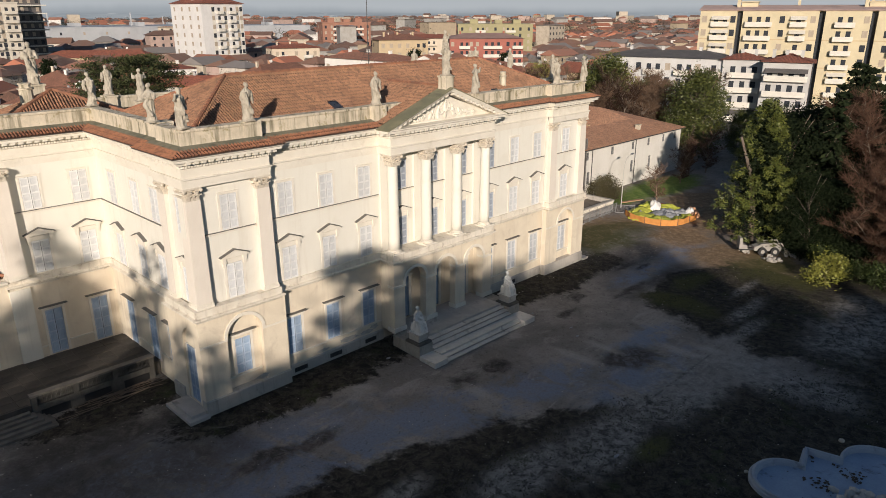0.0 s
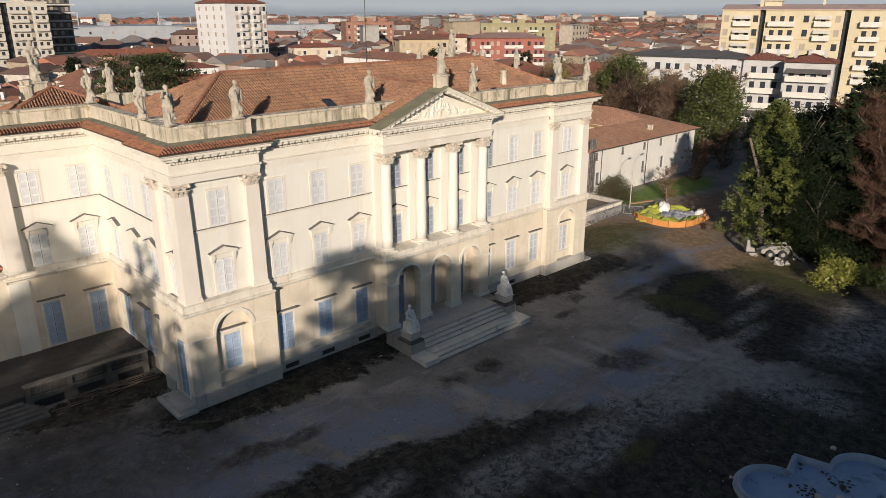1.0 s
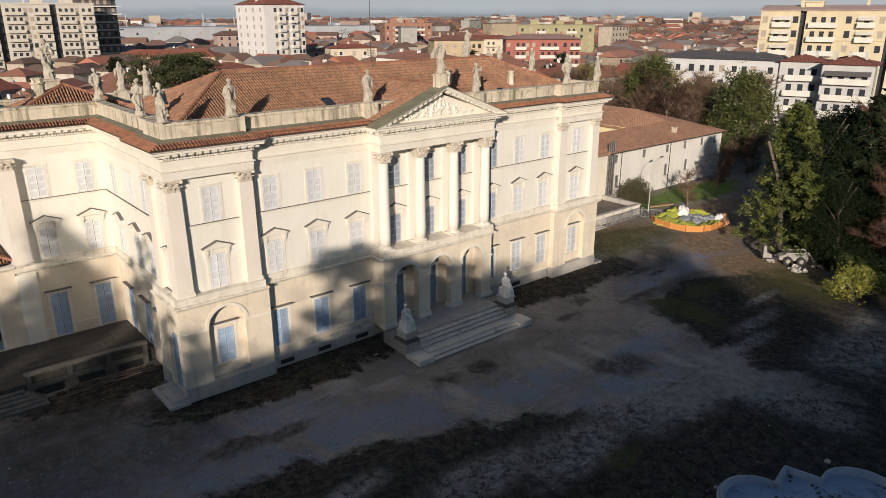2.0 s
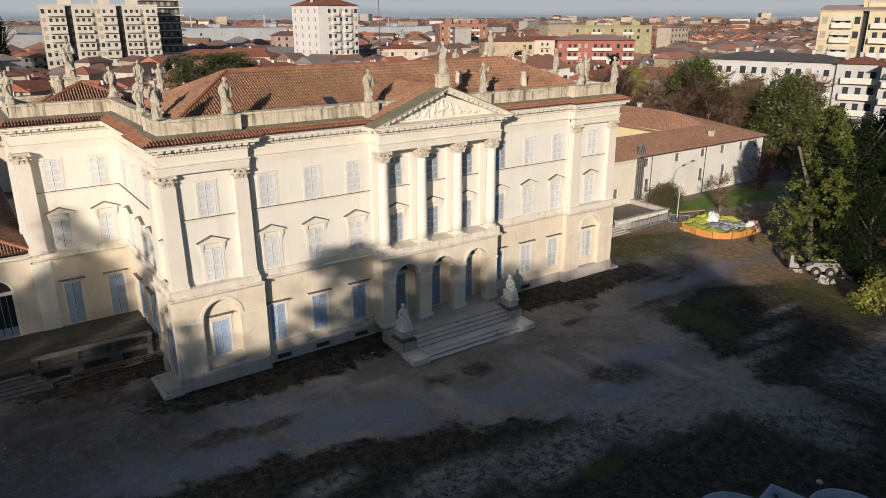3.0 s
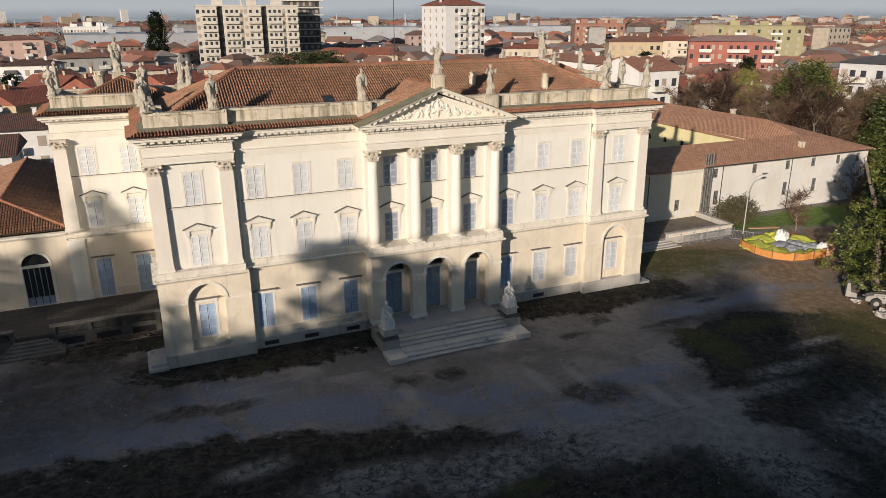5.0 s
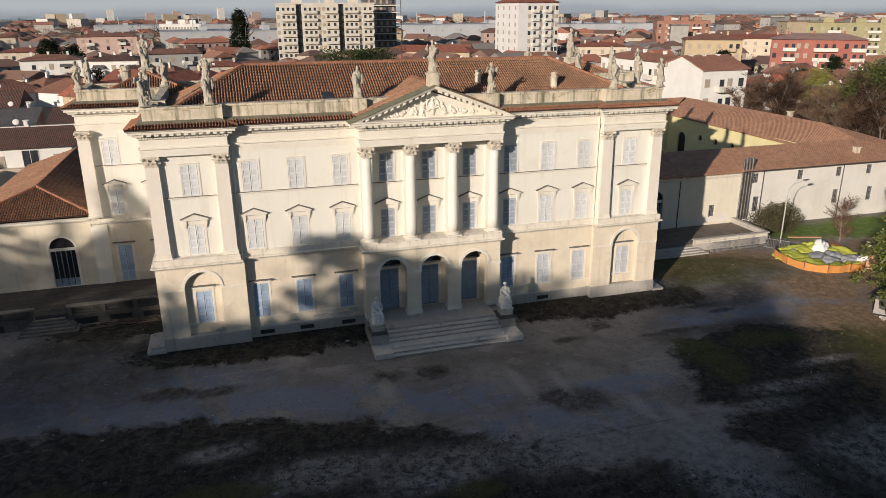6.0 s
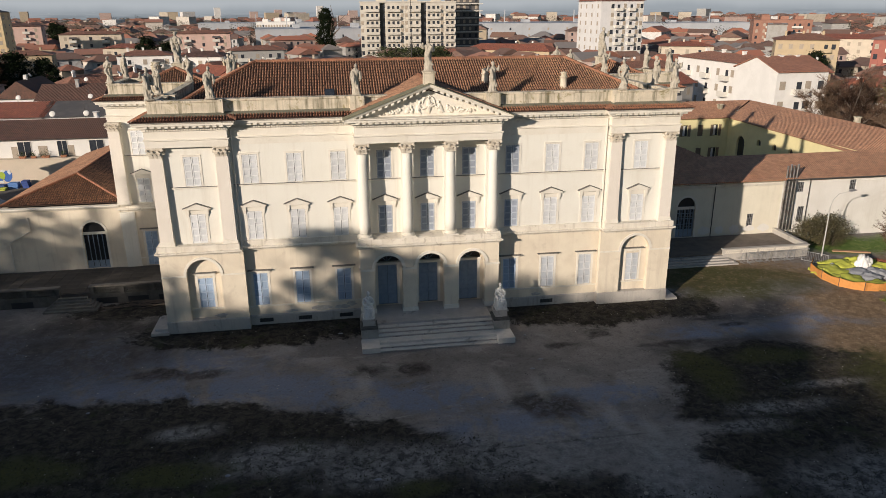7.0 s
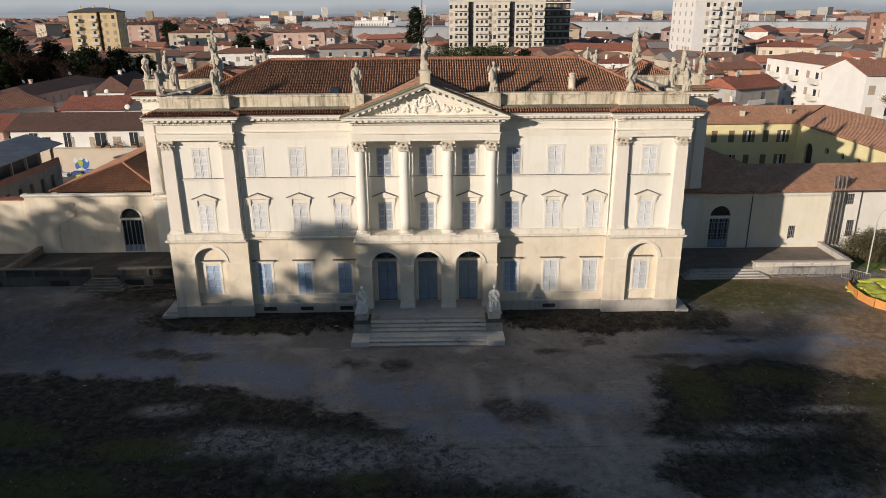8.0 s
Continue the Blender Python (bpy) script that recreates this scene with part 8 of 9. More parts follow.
def roof_on(bm, w, d, z, rise, over, hip):
    a, b = w / 2 + over, d / 2 + over
    inset = b * 0.9 if hip else 0.0
    top = a - inset
    e = [(-a, -b, z), (a, -b, z), (a, b, z), (-a, b, z)]
    r0, r1 = (-top, 0, z + rise), (top, 0, z + rise)
    v = [bm.verts.new(p) for p in (*e, r0, r1)]
    for f in ((0, 1, 5, 4), (2, 3, 4, 5), (1, 2, 5), (3, 0, 4), (3, 2, 1, 0)):
        bm.faces.new([v[i] for i in f])


def house(w, d, storeys, wall_mat, roof_mat, hip, seed, name="house", label="", pitch=0.27, dish=1, balcony=True):
    """A town house about the origin with walls, tiled roof, windows and a chimney."""
    rnd = random.Random(seed)
    h = storeys * 3.0 + 0.4
    rise = d * pitch
    ob = thing(name, label or f"{storeys}-storey plastered town house with tiled roof", "house", "town houses")
    bm = bmesh.new()
    if hip:
        box(bm, -w / 2, w / 2, -d / 2, d / 2, -0.5, h)
    else:
        prism(bm, [(-w / 2, -d / 2, -0.5), (-w / 2, d / 2, -0.5), (-w / 2, d / 2, h), (-w / 2, 0, h + rise), (-w / 2, -d / 2, h)], (w, 0, 0))
    part("wall", bm, wall_mat, ob)
    bm = bmesh.new()
    roof_on(bm, w, d, h + 0.05, rise, 0.7, hip)
    part("roof", bm, roof_mat, ob)
    for s in range(storeys):
        k = max(2, int(w // 3.2))
        for i in range(k):
            x = -w / 2 + w * (i + 0.5) / k
            piece("window", TOWN_WIN[rnd.choice((0, 1, 1))], ob, pose(x, -d / 2, 0.9 + 3.0 * s))
        k = max(2, int(d // 3.5))
        for i in range(k):
            y = -d / 2 + d * (i + 0.5) / k
            for sx in (-1, 1):
                piece("window", TOWN_WIN[rnd.choice((0, 1))], ob, pose(sx * w / 2, y, 0.9 + 3.0 * s, 0, 0, 90))
    bm = bmesh.new()
    cx, cy = w * rnd.uniform(-0.3, 0.3), d * rnd.uniform(-0.15, 0.15)
    box(bm, cx - 0.3, cx + 0.3, cy - 0.3, cy + 0.3, h + rise * 0.4, h + rise + 0.8)
    box(bm, cx - 0.38, cx + 0.38, cy - 0.38, cy + 0.38, h + rise + 0.8, h + rise + 0.9)
    part("chimney", bm, wall_mat, ob)
    if storeys > 1 and balcony:
        bm = bmesh.new()
        box(bm, -w * 0.3, w * 0.1, -d / 2 - 1.1, -d / 2, 3.0, 3.15)
        box(bm, -w * 0.3, w * 0.1, -d / 2 - 1.1, -d / 2 - 1.0, 3.15, 4.1)
        part("balcony", bm, WALLS[0], ob)
    for _ in range(dish):
        ax, ay = w * rnd.uniform(-0.35, 0.35), -d * 0.1
        bm = bmesh.new()
        tube(bm, (ax, ay, h + rise * 0.6), (ax, ay, h + rise + 2.2), 0.03, None, 4)
        for k in range(4):
            tube(bm, (ax - 0.5, ay, h + rise + 1.5 + 0.18 * k), (ax + 0.5, ay, h + rise + 1.5 + 0.18 * k), 0.015, None, 3)
        aerial = part("aerial", bm, IRON, ob)
        bm = bmesh.new()
        m = Matrix.Translation((ax + 0.2, ay - 0.2, h + rise + 0.9)) @ Matrix.Rotation(radians(65), 4, "X") @ Matrix.Diagonal((0.42, 0.42, 0.1, 1))
        bmesh.ops.create_uvsphere(bm, u_segments=10, v_segments=6, radius=1, matrix=m)
        part("satellite_dish", bm, WALLS[0], aerial, "white satellite dish")
    return ob


def block(name, label, x, y, turn, w, d, storeys, wall_mat, roof_mat=None, bays=(), cols=6, floor_h=3.1, side_cols=2, hip=True, group="", slots=(), slabs=None, rail=None, stripes=None, awning=None, pitch=0.13, housings=(), courses=None, columns=(), wins=(0, 1, 1)):
    """A block of flats, its front towards -y before the turn. bays: (fraction of the width, metres) of stacked balconies; slots: the same for full-height recesses; slabs: material of balcony slabs all round; stripes: material of the strips behind the windows."""
    h = storeys * floor_h + 0.6
    ob = thing(name, label, "apartment building", group, at=(x, y, 0))
    ob.rotation_euler = (0, 0, radians(turn))
    rnd = random.Random(int(x * 7 + y))
    bm = bmesh.new()
    edges = [-w / 2]
    for f, sw in sorted(slots):
        edges += [w * f - sw / 2, w * f + sw / 2]
    edges.append(w / 2)
    for x0, x1 in zip(edges[::2], edges[1::2]):
        box(bm, x0, x1, 0, 2.0, -0.5, h)
    box(bm, -w / 2, w / 2, 2.0, d, -0.5, h)
    part("wall", bm, wall_mat, ob)
    for f, sw in slots:
        bm = bmesh.new()
        box(bm, w * f - sw / 2, w * f + sw / 2, 1.5, 2.0, -0.5, h - 0.4)
        part("stair_window", bm, PANE, ob, "dark recessed strip of stair windows")
    bm = bmesh.new()
    if roof_mat and not hip:
        rise = d * pitch
        low = h - 0.5 * rise / (d / 2)
        prism(bm, [(-w / 2, 0, h - 0.01), (-w / 2, d, h - 0.01), (-w / 2, d / 2, h + rise)], (w, 0, 0))
        part("gable", bm, wall_mat, ob)
        for y0 in (-0.5, d + 0.5):
            bm = bmesh.new()
            prism(bm, [(-w / 2 - 0.35, y0, low + 0.02), (-w / 2 - 0.35, d / 2, h + rise + 0.02), (-w / 2 - 0.35, d / 2, h + rise + 0.2), (-w / 2 - 0.35, y0, low + 0.2)], (w + 0.7, 0, 0))
            part("roof_slope", bm, roof_mat, ob)
    elif roof_mat:
        roof_on(bm, w, d, h, d * pitch, 0.7, hip)
        for v in bm.verts:
            v.co.y += d / 2
        part("roof", bm, roof_mat, ob)
    else:
        box(bm, -w / 2 - 0.2, w / 2 + 0.2, -0.2, d + 0.2, h, h + 0.5)
        part("roof", bm, wall_mat, ob)
        for fx in (-0.28, 0.05, 0.3):
            bm = bmesh.new()
            box(bm, w * fx - 2, w * fx + 2, d * 0.35, d * 0.7, h + 0.5, h + rnd.uniform(2.0, 3.4))
            part("roof_housing", bm, wall_mat, ob)
    for fx in (-0.33, -0.05, 0.27):
        bm = bmesh.new()
        box(bm, w * fx - 0.3, w * fx + 0.3, d * 0.45, d * 0.45 + 0.8, h, h + d * 0.13 + 0.6)
        box(bm, w * fx - 0.38, w * fx + 0.38, d * 0.45 - 0.1, d * 0.45 + 0.9, h + d * 0.13 + 0.6, h + d * 0.13 + 0.72)
        part("chimney", bm, wall_mat, ob)

    for fx in housings:
        bm = bmesh.new()
        box(bm, w * fx - 2.2, w * fx + 1.6, d * 0.3, d * 0.6, h, h + 1.9)
        box(bm, w * fx - 2.4, w * fx + 1.8, d * 0.27, d * 0.63, h + 1.9, h + 2.1)
        box(bm, w * fx - 3.2, w * fx - 2.4, d * 0.25, d * 0.35, h, h + 2.6)
        part("roof_housing", bm, wall_mat, ob)
    if courses:
        for s in range(1, storeys, 2):
            bm = bmesh.new()
            for x0, x1 in zip(edges[::2], edges[1::2]):
                box(bm, x0, x1, -0.07, 0.0, s * floor_h + 0.1, s * floor_h + 0.32)
            part("string_course", bm, courses, ob)

    centres = [w * f for f in columns] or [w * ((i + 0.5) / cols - 0.5) for i in range(cols)]

    def clear(px, half):
        return all(abs(px - w * f) > (sw / 2 + half) for f, sw in (*slots, *bays))

    for px in centres:
        if stripes and clear(px, 0.5):
            bm = bmesh.new()
            box(bm, px - 0.6, px + 0.6, -0.035, 0.01, 0.8, h - 0.8)
            part("window_strip", bm, stripes, ob)
    for s in range(storeys):
        z = s * floor_h + 0.9
        for px in centres:
            if clear(px, 0.4):
                piece("window", TOWN_WIN[rnd.choice(wins)], ob, pose(px, -0.04, z))
        for i in range(side_cols):
            f = (i + 0.5) / side_cols
            for sx in (-1, 1):
                piece("window", TOWN_WIN[1 if columns else (i + s) % 2], ob, pose(sx * w / 2, d * f, z, 0, 0, 90))
        if slabs:
            bm = bmesh.new()
            box(bm, -w / 2 - 1.5, w / 2 + 1.5, -1.5, d * 0.8, z - 1.0, z - 0.55)
            part("balcony_slab", bm, slabs, ob, "pale balcony slab")
        for f, bw in bays:
            bm = bmesh.new()
            cx = w * f
            box(bm, cx - bw / 2, cx + bw / 2, -1.25, 0.0, z - 0.95, z - 0.8)
            b = part("balcony", bm, wall_mat, ob)
            bm = bmesh.new()
            box(bm, cx - bw / 2, cx + bw / 2, -1.3, -1.22, z - 0.95, z + 0.2)
            for sx in (-1, 1):
                box(bm, cx + sx * bw / 2 - 0.05, cx + sx * bw / 2 + 0.05, -1.22, 0.0, z - 0.8, z + 0.2)
            part("railing", bm, rail or wall_mat, b)
            for k in range(max(1, int(bw // 2))):
                piece("window", TOWN_WIN[2], b, pose(cx - bw / 2 + bw * (k + 0.5) / max(1, int(bw // 2)), -0.02, z - 0.75))
            if awning and rnd.random() < 0.5:
                bm = bmesh.new()
                prism(bm, [(cx - bw / 2, 0.0, z + 1.55), (cx - bw / 2, -1.25, z + 0.75), (cx - bw / 2, -1.25, z + 0.7), (cx - bw / 2, 0.0, z + 1.5)], (bw, 0, 0))
                part("awning", bm, awning, b, "lowered dark awning")
    return ob


ORANGETILES = tile_material("town_tiles_orange", (0.45, 0.205, 0.125), (0.36, 0.16, 0.10), (0.19, 0.10, 0.07), 0.25, 0.25)
TOWERGREY = surface("tower_grey_facing", (0.66, 0.65, 0.64), (0.60, 0.59, 0.58), 0.3, 0.9, 20, 0.2, streak=((0.48, 0.47, 0.46), 0.3))
AMBER = surface("amber_render", (0.66, 0.51, 0.30), (0.58, 0.45, 0.265), 0.3, 0.9, 20, 0.2)
BEIGE = surface("beige_concrete", (0.57, 0.53, 0.46), (0.50, 0.465, 0.40), 0.3, 0.9, 20, 0.2, streak=((0.40, 0.36, 0.30), 0.4))
GREYWHITE = surface("pale_grey_facing", (0.55, 0.545, 0.54), (0.49, 0.485, 0.48), 0.3, 0.9, 20, 0.2, streak=((0.40, 0.39, 0.38), 0.3))
DULLWHITE = surface("dull_white_render", (0.48, 0.475, 0.465), (0.43, 0.425, 0.415), 0.3, 0.9, 20, 0.2)
BALCWHITE = surface("white_balcony_paint", (0.66, 0.63, 0.56), (0.58, 0.555, 0.50), 0.5, 0.8, 20, 0.2)
LEMON = surface("lemon_render", (0.58, 0.505, 0.345), (0.51, 0.445, 0.305), 0.3, 0.9, 20, 0.2, stain=((0.46, 0.42, 0.33), 0.25, 0.5))
BRICKRED = surface("brick_red_render", (0.36, 0.13, 0.10), (0.30, 0.11, 0.085), 0.3, 0.9, 20, 0.2)
OLIVE = surface("olive_render", (0.33, 0.30, 0.17), (0.28, 0.255, 0.15), 0.3, 0.9, 20, 0.2)
SLATE = surface("dark_slate", (0.09, 0.085, 0.085), (0.12, 0.11, 0.105), 0.6, 0.8, 10, 0.3)
BROWNBRICK = surface("brown_brick", (0.33, 0.17, 0.12), (0.27, 0.14, 0.10), 0.4, 0.9, 20, 0.2)
BROWNBAND = surface("brown_facing", (0.40, 0.32, 0.25), (0.33, 0.27, 0.21), 0.5, 0.8, 20, 0.2)
PINKROOF = surface("faded_pink_roofing", (0.50, 0.36, 0.315), (0.43, 0.31, 0.27), 0.3, 0.9, 10, 0.3, stain=((0.30, 0.24, 0.21), 0.3, 0.5))
ROSEROOF = surface("faded_rose_roofing", (0.34, 0.22, 0.19), (0.28, 0.18, 0.15), 0.3, 0.9, 10, 0.3)
PALEMETAL = surface("pale_metal_roofing", (0.42, 0.435, 0.455), (0.34, 0.355, 0.375), 0.1, 0.6, 10, 0.1)
block("tower_block", "tall white tower block with red roof, pale window strips and balconies", 105.7, 218.6, 3, 17.5, 22, 8, TOWERGREY, ROOFS[0], ((-0.09, 2.7), (0.21, 2.7)), 8, side_cols=4, rail=BALCWHITE, stripes=BALCWHITE, pitch=0.17, columns=(-0.23, 0.06, 0.36, 0.45), wins=(1, 1, 0))
block("beige_flats", "beige eight-storey slab of flats with stacked balconies and dark recesses", 29.0, 266, -5, 41, 16, 8, BEIGE, None, ((-0.375, 6.0), (-0.155, 6.0), (0.06, 5.4), (0.265, 6.0), (0.435, 4.4)), 24, side_cols=2, slots=((-0.27, 2.2), (0.16, 2.2)))
block("dark_tower", "dark grey tower with pale balcony slabs all round", 57.6, 288, 0, 14, 13, 12, SLATE, None, (), 5, slabs=BALCWHITE)
block("yellow_flats", "long yellow block of flats with white balconies and faded roof", 151.4, 25.7, -72, 49, 14, 7, LEMON, PINKROOF, ((-0.40, 4.2), (-0.22, 6.0), (-0.04, 3.6), (0.16, 4.2), (0.40, 4.2)), 22, hip=False, slots=((-0.31, 1.3), (0.06, 1.3), (0.28, 1.3)), rail=BALCWHITE, awning=BALCWHITE, floor_h=3.2, pitch=0.075, housings=(-0.27, 0.30), courses=WALLS[4])
block("white_flats", "long white four-storey flats with dark roof", 116.2, 43.5, -74, 26, 11, 4, GREYWHITE, SLATE, ((-0.36, 4.0), (-0.08, 4.0), (0.18, 4.0), (0.42, 3.0)), 12, rail=BALCWHITE)
block("white_flats", "white four-storey flats with wide balconies and red roof", 120.6, 27.0, -66, 8.6, 10, 4, DULLWHITE, ROOFS[0], ((0.0, 6.5), ), 3, rail=BALCWHITE, awning=SLATE)
block("white_flats", "white four-storey flats with wide balconies and red roof", 118.3, 17.4, -73, 9.0, 11.5, 4, DULLWHITE, ROOFS[0], ((0.0, 8.0), ), 3, rail=BALCWHITE, awning=SLATE)
block("red_flats", "dark red four-storey flats with white balconies", 173, 145.7, -40, 28, 14, 4, BRICKRED, ROSEROOF, ((-0.3, 4.0), (0.08, 7.0), (0.42, 4.0)), 12, rail=BALCWHITE)
block("ochre_flats", "plain ochre four-storey flats with tiled roof", 142, 158, -30, 18, 14, 4, WALLS[4], ROOFS[1], ((0.3, 3.0), ), 6)
block("red_flats", "brown brick flats with flat roof and balconies", 228, 300, -25, 28, 16, 5, BROWNBRICK, None, ((-0.2, 5.0), (0.25, 5.0)), 8, rail=BALCWHITE)
block("beige_flats", "low beige flats with red tiled roof", 214, 228, -40, 40, 14, 3, WALLS[1], ROOFS[0], ((0.2, 5.0), ), 10)
block("olive_flats", "olive and cream flats with flat roof", 250, 207, -45, 38, 15, 5, OLIVE, None, ((-0.2, 5.0), (0.2, 5.0)), 9, rail=BALCWHITE)
block("white_flats", "long white three-storey flats with tiled roof and balconies", 82.3, 110.8, -88, 26.0, 11, 3, WALLS[0], ORANGETILES, ((-0.28, 2.6), (0.05, 2.6), (0.36, 2.6)), 9, 3.5, side_cols=0, rail=BALCWHITE, wins=(1, 1, 1))
block("white_flats", "white gabled flats with blank end wall and small balconies", 79.9, 71.0, 2, 10.6, 13.2, 3, WALLS[0], ORANGETILES, ((-0.05, 2.8), ), 4, 3.65, side_cols=0, hip=False, pitch=0.165, rail=BALCWHITE, wins=(1, 1, 0))
block("lemon_flats", "yellow six-storey block of flats", -140, 260, 8, 19, 14, 7, AMBER, SLATE, ((0.0, 3.0), (-0.35, 2.4)), 6, slots=((0.12, 1.4), ), rail=BALCWHITE)
block("office_building", "low white office building with window bands", -41.0, 490, 0, 27, 18, 4, WALLS[0], None, (), 14, 3.4)
block("warehouse", "large pale warehouse with flat roof", 120, 420, -8, 150, 60, 3, PALEMETAL, None, (), 12, 4.2)
block("warehouse", "large pale warehouse with flat roof", 10, 430, 4, 120, 60, 2, PALEMETAL, None, (), 12, 5.0)
block("warehouse", "long white warehouse with flat roof", 250, 470, -12, 130, 50, 2, PALEMETAL, None, (), 10, 5.5)
block("warehouse", "long white warehouse with flat roof", -60, 620, 6, 110, 50, 2, PALEMETAL, None, (), 10, 5.5)

for k, (x, y, turn, w, storeys, wm, rm) in enumerate(((-62, 186, 6, 16, 3, 0, 1), (-44, 176, -8, 14, 3, 0, 2), (-30, 208, 10, 18, 3, 3, 1), (-78, 236, 0, 20, 3, 1, 0), (-14, 186, 4, 13, 2, 1, 0), (-62, 300, 5, 24, 4, 2, 1), (-112, 305, 8, 26, 4, 1, 1), (-160, 345, 10, 26, 5, 2, 2), (122, 196, -20, 18, 3, 1, 0), (205, 182, -35, 20, 3, 0, 0), (60, 170, -6, 16, 2, 0, 0), (-100, 196, 12, 15, 3, 4, 1))):
    block("apartment_house", "plastered block of small flats with balconies among the houses", x, y, turn, w, 11, storeys, WALLS[wm], ROOFS[rm], ((-0.28, 3.2), (0.24, 3.2)), 5, 3.0, group="town flats", rail=BALCWHITE, awning=SLATE)

# Old houses round the back court beside the wing
def set_house(m, *args, **named):
    ob = house(*args, **named)
    ob.matrix_basis = m
    return ob


row_house = set_house(pose(-47.0, 57.0, 0), 27.0, 10.0, 2, WALLS[0], ROOFS[2], False, 801, label="long two-storey row house with pale wall and dark tile roof", pitch=0.19, dish=2, balcony=False)
for x, w in ((-10.2, 0.55), (-5.4, 0.5), (-0.6, 0.8), (4.2, 0.6), (8.6, 0.9)):
    bm = bmesh.new()
    box(bm, x - w - 0.08, x + w + 0.08, -5.05, -4.99, 3.97, 6.12)
    ob = part("terrace_door", bm, BALCWHITE, row_house)
    bm = bmesh.new()
    for sx in (-1, 1):
        box(bm, x + min(sx * 0.04, sx * w), x + max(sx * 0.04, sx * w), -5.07, -5.04, 4.0, 6.05)
    part("pane", bm, PANE, ob)
set_house(pose(-70.0, 57.5, 0), 17.0, 11.0, 2, WALLS[2], ROOFS[0], False, 802, label="two-storey house with red tile roof beside the row house", pitch=0.16)
set_house(pose(-58.5, 80.0, 0), 11.0, 12.0, 2, WALLS[0], ROOFS[0], False, 803, label="two-storey house with red tile roof", pitch=0.15)
set_house(pose(-47.0, 80.0, 0), 11.0, 12.0, 2, WALLS[0], SLATE, False, 804, label="two-storey house with grey sheet roof", pitch=0.15)
set_house(pose(-36.0, 80.0, 0), 11.0, 12.0, 2, WALLS[0], ROOFS[2], False, 810, label="two-storey house with dark brown tile roof", pitch=0.15)
set_house(pose(-86.0, 113.5, 0, 0, 0, 90), 35.0, 10.0, 2, WALLS[2], ROOFS[2], True, 805, label="long pink two-storey house with dark hipped tile roof", pitch=0.15, dish=3)
set_house(pose(-66.5, 108.0, 0, 0, 0, 90), 12.0, 8.0, 2, WALLS[0], ROOFS[2], False, 806, label="white gabled house with dark tile roof", pitch=0.42)
set_house(pose(-56.0, 102.0, 0), 11.0, 10.0, 2, WALLS[3], ROOFS[2], False, 807, label="two-storey house with dark tile roof")
TERRACOTTA = surface("terracotta_render", (0.62, 0.36, 0.23), (0.56, 0.32, 0.20), 0.4, 0.9, 20, 0.2)
set_house(pose(84.8, 150.5, 0, 0, 0, 2), 11.5, 10.0, 2, TERRACOTTA, ROOFS[1], False, 808, label="terracotta two-storey house with brown tile roof and balcony", pitch=0.17)
set_house(pose(70.5, 248.0, 0, 0, 0, -43), 40.0, 12.0, 2, WALLS[4], ROOFS[0], True, 809, label="long ochre house with red tile roof", pitch=0.2, dish=2)
shed = thing("open_shed", "long shed with grey metal roof and dark open upper floor", "shed")
# Streaked render coloured dark for the deep shade on the shed wall
bm = bmesh.new()
wall(bm, (-48.2, 24.0), (0, 1), 16.8, -0.3, 3.95, 0.4, [(1.5 + 2.5 * k, 2.3 + 2.5 * k, 1.1, 2.9) for k in range(6)])
part("wall", bm, surface("grimy_shed_render", (0.24, 0.23, 0.215), (0.17, 0.165, 0.155), 0.5, 0.9, 15, 0.3, 0.01, streak=((0.08, 0.08, 0.075), 0.6)), shed)
for k in range(6):
    bm = bmesh.new()
    box(bm, -48.5, -48.2, 24.0 + 3.1 * k, 24.22 + 3.1 * k, 4.7, 6.3)
    part("post", bm, BROWNBAND, shed)
bm = bmesh.new()
box(bm, -48.45, -48.18, 24.0, 40.8, 3.95, 4.7)
part("railing", bm, BROWNBRICK, shed, "brown brick breast wall")
bm = bmesh.new()
box(bm, -49.4, -49.2, 24.0, 40.8, -0.3, 3.9)
part("backing", bm, DARK, shed)
# Rear wall in dark slate colour, for the shade of the open floor
bm = bmesh.new()
box(bm, -56.0, -50.5, 24.0, 40.8, -0.3, 6.2)
part("rear_wall", bm, SLATE, shed)
bm = bmesh.new()
prism(bm, [(-47.6, 23.6, 6.35), (-47.6, 23.6, 6.5), (-52.0, 23.6, 7.7), (-56.6, 23.6, 6.5), (-56.6, 23.6, 6.35), (-52.0, 23.6, 7.55)], (0, 17.6, 0))
part("roof", bm, surface("grey_metal_roofing", (0.33, 0.33, 0.335), (0.24, 0.24, 0.245), 0.5, 0.75, 15, 0.2, 0.01, streak=((0.15, 0.15, 0.16), 0.5)), shed, "grey metal sheet roof")
bm = bmesh.new()
wall(bm, (-60.5, 50.9), (1, 0), 21.5, -0.3, 3.8, 0.9, [(6.0, 7.1, -0.3, 1.9)])
box(bm, -60.5, -39.0, 50.8, 51.98, 3.8, 3.95)
solid("court_wall", bm, WALLS[1], "cream plastered lower wall of the back court", "wall", kind="structure")
mural = thing("mural", "faded blue, white and lime-green painted mural on the court wall", "mural", at=(-50.5, 50.89, 1.7))
rm_ = random.Random(61)
